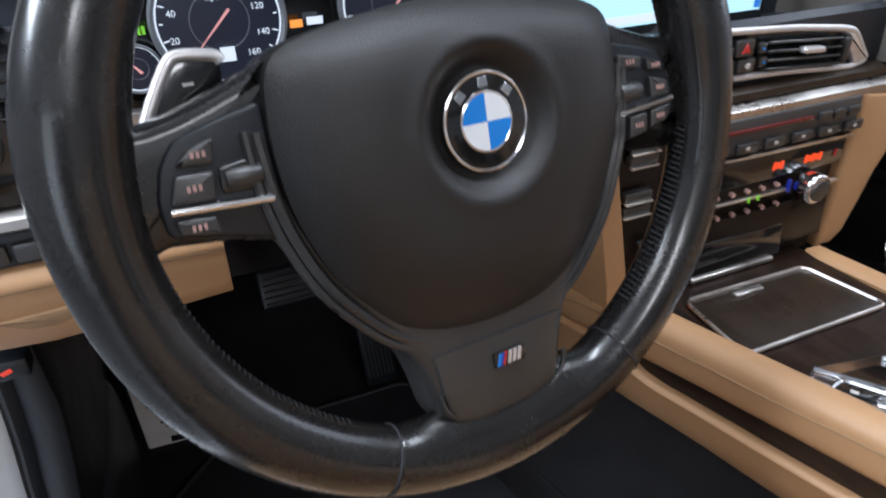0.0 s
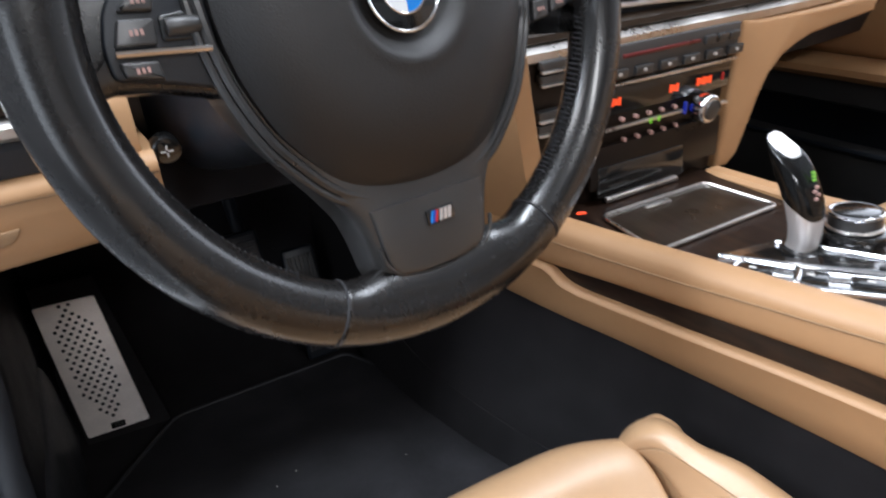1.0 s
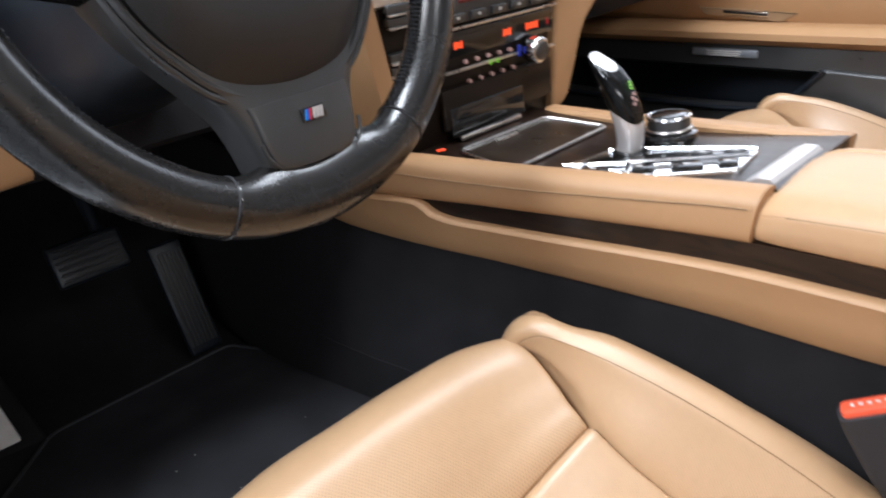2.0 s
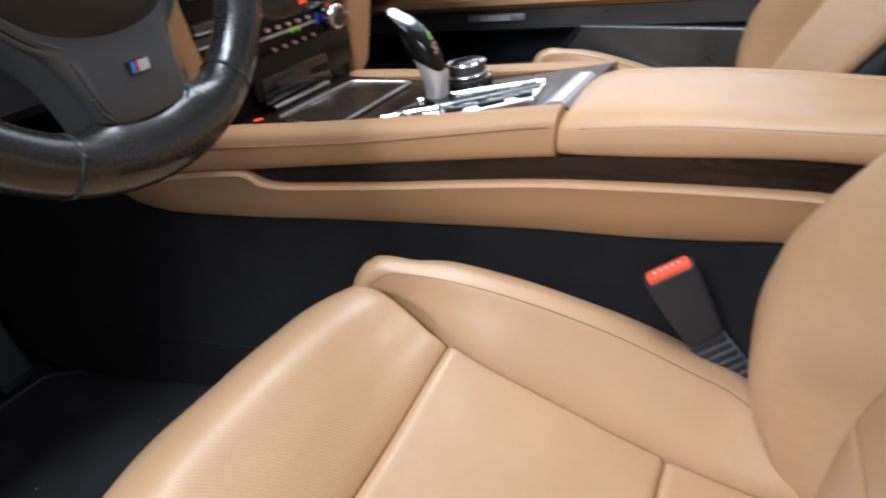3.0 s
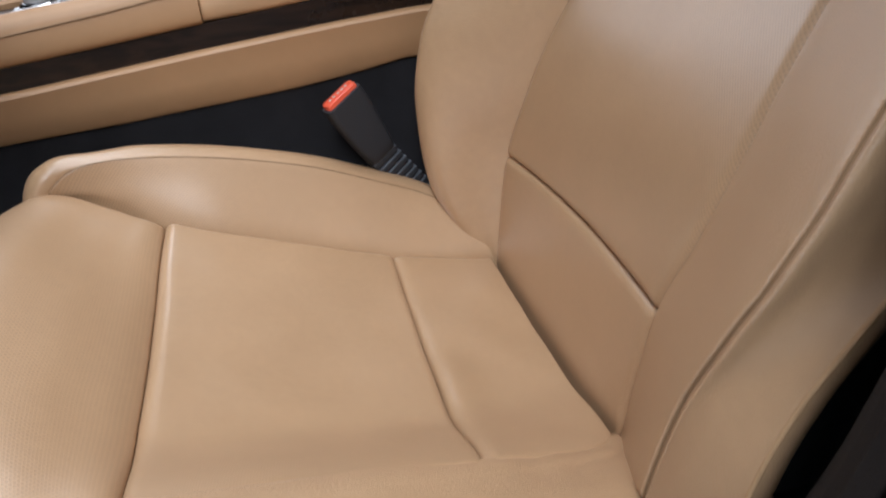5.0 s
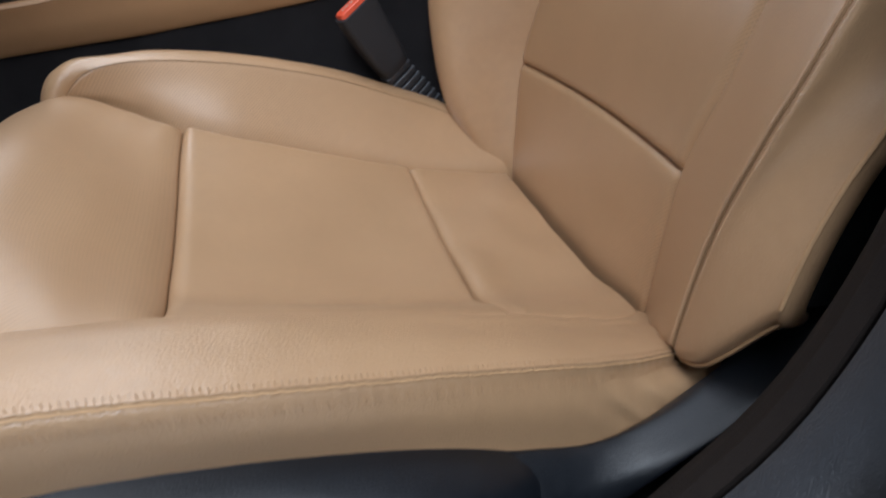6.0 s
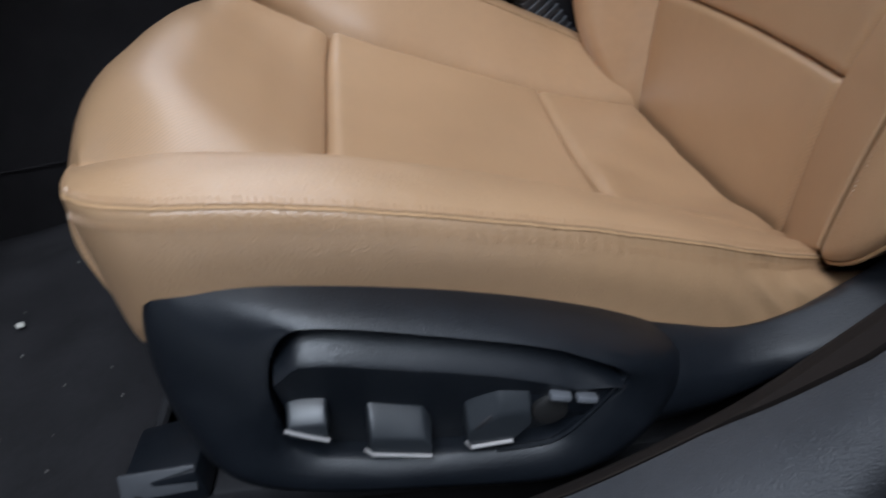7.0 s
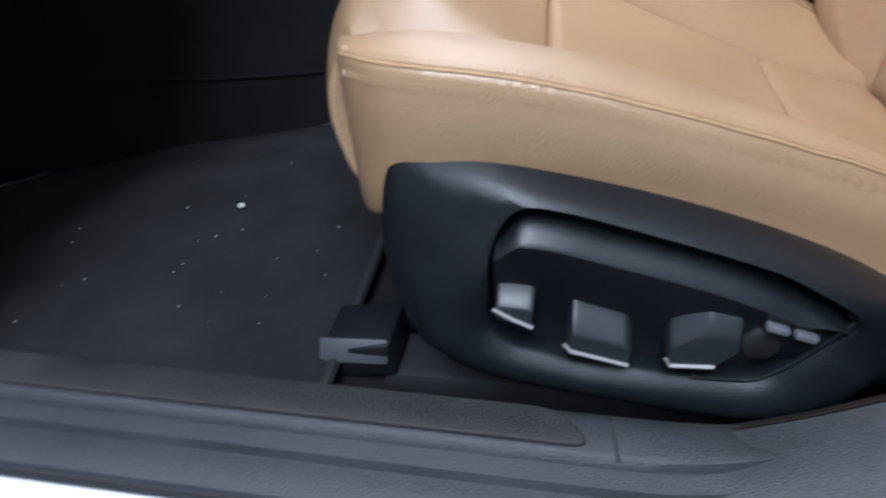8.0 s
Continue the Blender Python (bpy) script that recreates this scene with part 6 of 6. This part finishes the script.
for pts in (((-0.088, 0.073), (-0.058, 0.010), (0.004, -0.070)), ((-0.072, 0.083), (-0.032, 0.012), (0.022, -0.073)), ((-0.010, 0.068), (0.016, 0.010), (0.042, -0.070))):
    part("chrome_rail", tube(spline([PM @ Vector((a, b, 0.0075)) for a, b in pts], 14), 0.0020, 8), M_CHROME, island, "raised chrome rail")
for cx, cy, rz, w, h in ((-0.074, 0.044, -26, 0.020, 0.034), (-0.052, 0.004, -30, 0.020, 0.028), (-0.030, -0.034, -34, 0.020, 0.030), (-0.008, -0.064, -34, 0.018, 0.018)):
    part("island_key", box((w, h, 0.005), PM @ Vector((cx, cy, 0.007)), 0.002, 2, PM.to_3x3().to_4x4() @ pose(0, 0, 0, 0, 0, -rz)), M_GLOSS, island, "glossy black key")
    part("key_mark", box((0.004, 0.006, 0.0004), PM @ Vector((cx, cy, 0.0098)), 0, 1, PM.to_3x3().to_4x4() @ pose(0, 0, 0, 0, 0, -rz)), M_LIGHTGREY, island)
frame_k = rounded([(-0.020, -0.026), (0.010, -0.026), (0.014, 0.022), (-0.014, 0.028)], 0.006)
part("key_frame", tube([PM @ Matrix.Translation((-0.066, 0.036, 0.0085)) @ Matrix.Rotation(radians(28), 4, "Z") @ Vector((p[0], p[1], 0)) for p in frame_k], 0.0022, 8, None, True), M_CHROME, island, "chrome frame round the front keys")
part("island_well", prism(rounded([(-0.062, 0.070), (-0.022, 0.064), (0.006, 0.010), (0.034, -0.066), (0.020, -0.070), (-0.03, 0.004)], 0.006), 0.0025, PM @ Matrix.Translation((0, 0, 0.0048)), 0.0008), M_GLOSS, island, "glossy dark well round the selector")
for cx, cy in ((0.008, -0.030), (0.024, -0.056)):
    part("island_key", box((0.016, 0.016, 0.004), PM @ Vector((cx, cy, 0.008)), 0.0015, 2, PM.to_3x3().to_4x4()), M_SPOKE, island, "small key with a pale mark")
    part("key_mark", box((0.006, 0.006, 0.0004), PM @ Vector((cx, cy, 0.0102)), 0, 1, PM.to_3x3().to_4x4()), M_LIGHTGREY, island)
part("cross_bar", loft([[Vector((x, y, z)) for y, z in ((0.507, 0.345), (0.5075, 0.3655), (0.512, 0.3690), (0.524, 0.3670), (0.534, 0.3600), (0.534, 0.345))] for x in (0.350, 0.353, 0.41, 0.455, 0.459)]), M_SILVER, console, "bright chrome cross bar before the armrest")

part("marker_light", box((0.0105, 0.0022, 0.0028), (0.267, 0.848, deck_z(0.848) + 0.0070), 0.0008, 1, pose(0, 0, 0, 0, 0, -22)), E_ORANGE, console, "small glowing orange marker bar")

selector = thing("gear_selector", "curved chrome and black gear selector with a lit green mark", "gear selector")
sel = []
for x, y, z, a, b in ((0.378, 0.670, 0.338, 0.017, 0.0145), (0.378, 0.670, 0.350, 0.0145, 0.0125), (0.377, 0.6715, 0.368, 0.0150, 0.0155), (0.376, 0.6780, 0.390, 0.0170, 0.0200), (0.375, 0.6880, 0.410, 0.0180, 0.0235),
                      (0.374, 0.6995, 0.428, 0.0170, 0.0220), (0.374, 0.7080, 0.437, 0.0130, 0.0160), (0.374, 0.7130, 0.4415, 0.005, 0.007)):
    sel.append([Vector((x + a * math.copysign(abs(math.cos(c)) ** 0.75, math.cos(c)), y + b * math.copysign(abs(math.sin(c)) ** 0.75, math.sin(c)) * 0.92, z + b * 0.5 * math.sin(c))) for c in (2 * math.pi * j / 28 for j in range(28))])
fine_sel = [spline([r[j] for r in sel], 40) for j in range(28)]
part("stem", loft([[fine_sel[j][i] for j in range(28)] for i in range(40)]), M_SILVER, selector, "polished metal selector body")
inset_s = [[Vector((p.x, p.y, p.z)) + (p - sum((fine_sel[q][i] for q in range(28)), Vector()) / 28).normalized() * 0.0008 for p in (fine_sel[j][i] for j in range(11, 21))] for i in range(17, 35)]
bmi = bmesh.new()
gv = [[bmi.verts.new(p) for p in r] for r in inset_s]
for i in range(len(gv) - 1):
    for j in range(9):
        bmi.faces.new((gv[i][j], gv[i][j + 1], gv[i + 1][j + 1], gv[i + 1][j]))
bmesh.ops.solidify(bmi, geom=bmi.faces[:], thickness=-0.0012)
part("grip_inlay", bmi, M_GLOSS, selector, "glossy black inlay on the driver's side")
inset_r = [[Vector((p.x, p.y, p.z)) + (p - sum((fine_sel[q][i] for q in range(28)), Vector()) / 28).normalized() * 0.0008 for p in (fine_sel[j % 28][i] for j in range(19, 29))] for i in range(17, 35)]
bmi = bmesh.new()
gv = [[bmi.verts.new(p) for p in r] for r in inset_r]
for i in range(len(gv) - 1):
    for j in range(9):
        bmi.faces.new((gv[i][j], gv[i][j + 1], gv[i + 1][j + 1], gv[i + 1][j]))
bmesh.ops.solidify(bmi, geom=bmi.faces[:], thickness=-0.0012)
part("gate_display", bmi, M_GLOSS, selector, "glossy black gate display")
for k in range(3):
    for j in range(2):
        part("green_mark", box((0.0013, 0.0015, 0.0013), (0.3755 + 0.0026 * j, 0.6745 + 0.0012 * k, 0.4150 + 0.0030 * k), 0), E_GREEN, selector, "lit green gate mark")
for k in range(4):
    part("gate_mark", box((0.0034, 0.0018, 0.0024), (0.372 + 0.004 * (k % 2), 0.6655 + 0.0015 * k, 0.4010 + 0.0030 * k), 0), M_ROSE, selector, "dim orange gate marks")
part("boot", disc(0.020, 0.014, Matrix.Translation((0.378, 0.668, 0.343)), 0.004), M_GLOSS, selector, "black collar at the foot")

dialknob = thing("rotary_controller", "round black and chrome rotary controller on the console", "controller")
KM = Matrix.Translation((0.432, 0.655, 0.352)) @ Matrix.Rotation(slope2, 4, "X")
part("knob_base", disc(0.030, 0.012, KM, 0.003, 48), M_GLOSS, dialknob)
part("knob_body", disc(0.0225, 0.024, KM @ Matrix.Translation((0, 0, 0.012)), 0.004, 48, 3), M_SPOKE, dialknob, "dark ribbed knob")
part("knob_ring", ring(0.0222, 0.0022, KM @ Matrix.Translation((0, 0, 0.0225)), 48), M_CHROME, dialknob, "chrome ring")
part("knob_ring", ring(0.0232, 0.0018, KM @ Matrix.Translation((0, 0, 0.009)), 48), M_ALU, dialknob, "grey ring")
part("knob_top", disc(0.0195, 0.003, KM @ Matrix.Translation((0, 0, 0.0235)), 0.001, 40), M_GLOSS, dialknob, "glossy black top")

armrest = thing("armrest", "wide padded tan leather centre armrest", "armrest")


arm_seam = pchip([-0.3, 0.2, 0.278, 0.389, 0.468, 0.503], [0.388, 0.384, 0.379, 0.370, 0.358, 0.352])
arm_crown = pchip([-0.3, 0.2, 0.28, 0.36, 0.45, 0.503], [0.392, 0.3905, 0.390, 0.3875, 0.3795, 0.3725])


def arm_ring(y):
    f = 0.0 if y < 0.47 else 1 - math.sqrt(max(0.0, 1 - ((y - 0.47) / 0.0335) ** 2))
    x0, x1 = 0.311 + 0.004 * f, 0.484 - 0.014 * f
    lo, sm, zt = strip_hi(y) + 0.001, arm_seam(y) - 0.004 * f, arm_crown(y) - 0.008 * f
    pts = ((x0 + 0.005, lo), (x0 + 0.001, lo + 0.004), (x0 - 0.0015, lo + 0.5 * (sm - lo)), (x0, sm - 0.0015), (x0 + 0.0012, sm), (x0 + 0.0010, sm + 0.0015), (x0 + 0.006, sm + 0.0075), (x0 + 0.020, sm + 0.5 * (zt - sm) + 0.004),
           (x0 + 0.050, zt - 0.002), (0.41, zt + 0.001), (x1 - 0.045, zt), (x1 - 0.036, zt - 0.0022), (x1 - 0.030, zt - 0.001), (x1 - 0.012, zt - 0.006), (x1 - 0.001, zt - 0.018), (x1, zt - 0.03), (x1, lo - 0.03))
    return spline([(a, y, b) for a, b in pts], 72)


part("armrest_pad", loft([arm_ring(y) for y in [-0.25 + 0.02 * i for i in range(37)] + [0.480, 0.487, 0.493, 0.4975, 0.5005, 0.5025]]), M_ARM, armrest)
part("armrest_seam", tube([Vector((0.3122, y, arm_seam(y) + 0.0002)) for y in [-0.2 + 0.02 * i for i in range(35)]], 0.0008, 6), M_SEAM, armrest, "stitched seam along the armrest")
part("armrest_gap", box((0.176, 0.004, 0.045), (0.404, 0.5045, 0.332), 0.001), M_SEAM, armrest, "dark joint before the armrest")

# ---- pedals ----
foot = thing("footrest_pedal", "brushed aluminium footrest plate with rows of round holes", "pedal")
fx = Vector((0.0835, -0.004, -0.002)).normalized()
fy = Vector((-0.038, 0.078, 0.200)).normalized()
fz = fx.cross(fy).normalized()
fy = fz.cross(fx).normalized()
FM = Matrix(((fx.x, fy.x, fz.x, -0.2480), (fx.y, fy.y, fz.y, 1.287), (fx.z, fy.z, fz.z, -0.080), (0, 0, 0, 1)))
plate_out = rounded([(-0.0445, -0.008), (0.0445, -0.006), (0.0165, 0.207), (-0.0675, 0.2075)], 0.004)
fp = part("tread", prism(dense(plate_out, 0.02), 0.004, FM, 0.0015), M_TREAD, foot)
for r in range(26):
    yy = 0.017 + 0.0074 * r
    half = 0.027 * min(1.0, (yy - 0.008) / 0.06, (0.212 - yy) / 0.045)
    for c in range(-3, 4):
        xx = 0.0125 * c + (0.00625 if r % 2 else 0.0)
        if abs(xx) < half + 0.002:
            part("hole", disc(0.0027, 0.0012, FM @ Matrix.Translation((xx - 0.0015 - 0.1216 * yy, yy, 0.0040)), 0.0004, 10, 1), M_WEB, fp)
part("small_badge", box((0.020, 0.010, 0.002), FM @ Vector((0.0, 0.001, 0.0045)), 0.0006, 1, FM.to_3x3().to_4x4()), M_GLOSS, fp, "small dark badge")
for k in range(3):
    part("badge_stripe", box((0.003, 0.007, 0.0006), FM @ Vector((-0.004 + 0.005 * k, 0.001, 0.0057)), 0, 1, FM.to_3x3().to_4x4()), M_CHROME, fp)
part("wedge", loft([[FM @ Vector(p) for p in ((-0.050, -0.02, -0.03), (0.074, -0.02, -0.03), (0.074, -0.02, -0.004), (0.070, -0.02, -0.002), (-0.048, -0.02, -0.002))], [FM @ Vector(p) for p in ((-0.068, 0.235, -0.06), (0.020, 0.235, -0.06), (0.020, 0.235, -0.004), (0.017, 0.235, -0.002), (-0.068, 0.235, -0.002))]]), M_CARPET, foot, "black carpeted wedge")

brake = thing("brake_pedal", "black ribbed rubber brake pedal on its arm", "pedal")
PB = Matrix.Translation((-0.03, 1.311, 0.14)) @ pose(0, 0, 0, 62)
part("pad", box((0.105, 0.065, 0.016), PB.translation, 0.006, 3, PB.to_3x3().to_4x4()), M_PLAST, brake)
for k in range(6):
    part("rib", box((0.090, 0.004, 0.004), PB @ Vector((0, -0.024 + 0.0096 * k, 0.009)), 0.001, 1, PB.to_3x3().to_4x4()), M_PLAST, brake)
part("arm", tube([(-0.0, 1.33, 0.15), (0.0, 1.40, 0.24), (0.0, 1.42, 0.38)], 0.010, 10), M_PLAST, brake)
gas = thing("accelerator_pedal", "long black ribbed accelerator pedal hinged at the floor", "pedal")
PA = Matrix.Translation((0.092, 1.325, 0.0)) @ pose(0, 0, 0, 66)
part("pad", box((0.056, 0.20, 0.016), PA.translation, 0.006, 3, PA.to_3x3().to_4x4()), M_PLAST, gas)
for k in range(7):
    part("rib", box((0.0035, 0.17, 0.004), PA @ Vector((-0.021 + 0.007 * k, 0.0, 0.009)), 0.001, 1, PA.to_3x3().to_4x4()), M_SPOKE, gas)

# ---- passenger's side ----
door = thing("passenger_door", "passenger's door panel, tan leather above and black below", "car door")
part("lower_panel", loft([[Vector((x, y, z)) for x, z in ((1.185, -0.06), (1.185, 0.02), (1.18, 0.10), (1.175, 0.20), (1.175, 0.30), (1.26, 0.30), (1.26, -0.06))] for y in (-0.3, 0.3, 0.8, 1.2, 1.5)]), M_PLAST, door, "black lower door panel")
yz = Matrix(((0, 0, -1, 1.150), (1, 0, 0, 0), (0, 1, 0, 0), (0, 0, 0, 1)))
lip = spline([(1.48, 0.115, 0), (1.30, 0.128, 0), (1.11, 0.143, 0), (0.98, 0.155, 0), (0.874, 0.167, 0), (0.815, 0.180, 0), (0.772, 0.205, 0), (0.742, 0.240, 0), (0.722, 0.268, 0)], 40)
part("pocket", prism([(p.x, p.y) for p in lip] + [(0.30, 0.285), (-0.28, 0.30), (-0.28, -0.06), (1.48, -0.06)], 0.045, yz, 0.006, 4), M_SPOKE, door, "black door pocket front with a curved opening")
part("pocket_lip", tube([(1.104, p.x, p.y - 0.002) for p in lip], 0.0055, 8), M_PLAST, door, "rounded lip of the pocket")
part("door_band", loft([[Vector((x, y, z + 0.09 * (0.84 - y))) for x, z in ((1.18, 0.245), (1.120, 0.246), (1.112, 0.252), (1.114, 0.292), (1.18, 0.294))] for y in (-0.28, 0.3, 0.8, 1.2, 1.49)]), M_SPOKE, door, "black band below the armrest")
strip = part("handle_strip", box((0.010, 0.135, 0.016), (1.113, 0.915, 0.270), 0.004, 2, pose(0, 0, 0, -5)), M_RAIL, door, "slim dark grey insert strip")
for k in range(3):
    part("strip_line", box((0.003, 0.07, 0.0018), (1.1075, 0.915, 0.266 + 0.004 * k), 0.0006, 1, pose(0, 0, 0, -5)), M_LIGHTGREY, strip)
part("armrest", loft([[Vector((x, y, z + 0.09 * (0.84 - y))) for x, z in ((1.14, 0.286), (1.112, 0.294), (1.098, 0.306), (1.098, 0.318), (1.112, 0.328), (1.16, 0.332), (1.2, 0.31))] for y in (-0.3, 0.3, 0.7, 1.0, 1.25, 1.5)]), M_TRIM, door, "tan leather door armrest")
part("upper_panel", loft([[Vector((x, y, z + 0.05 * (0.84 - y))) for x, z in ((1.17, 0.315), (1.15, 0.335), (1.14, 0.40), (1.15, 0.47), (1.17, 0.52), (1.25, 0.53), (1.25, 0.30))] for y in (-0.3, 0.3, 0.7, 1.0, 1.25, 1.5)]), M_TRIM, door, "tan leather upper door panel")
# No hollow here: a brown plate carries the shade of the handle recess.
hd = part("door_pull", prism(rounded([(0.80, 0.352), (1.0, 0.345), (0.985, 0.330), (0.83, 0.332)], 0.006), 0.006, Matrix(((0, 0, -1, 1.152), (1, 0, 0, 0), (0, 1, 0, 0), (0, 0, 0, 1))), 0.002), M_SEAM, door, "door handle, recess shade in its dark brown")
part("handle_lever", box((0.004, 0.09, 0.008), (1.144, 0.90, 0.342), 0.002, 2, pose(0, 0, 0, -2)), M_CHROME, hd, "chrome lever")
pseat = copy_thing(seat, pose(0.83, 0.115, 0.0))
pseat["label"] = "tan leather passenger's seat with raised side bolsters"

# ---- dust and scraps on the mat ----
scrap = thing("paper_scrap", "small torn white paper scrap on the floor mat", "scrap")
part("paper", box((0.0075, 0.006, 0.002), (-0.040, 0.837, floor_height(-0.04, 0.837) + 0.0085), 0.0005, 1, pose(0, 0, 0, 8, 5, 35)), M_SCRAP, scrap)
bm = bmesh.new()
rnd = random.Random(7)
for k in range(26):
    x, y = rnd.uniform(-0.23, 0.10), rnd.uniform(0.72, 1.05)
    s = rnd.uniform(0.0003, 0.0008)
    box((s * rnd.uniform(1, 3), s, s * 0.6), (x, y, floor_height(x, y) + 0.0068), 0, 1, pose(0, 0, 0, 0, 0, rnd.uniform(0, 180)), bm)
tagged(mesh_object("crumbs", bm, M_SCRAP, False), "pale crumbs and lint scattered over the floor mat", "crumbs", "", "stuff")
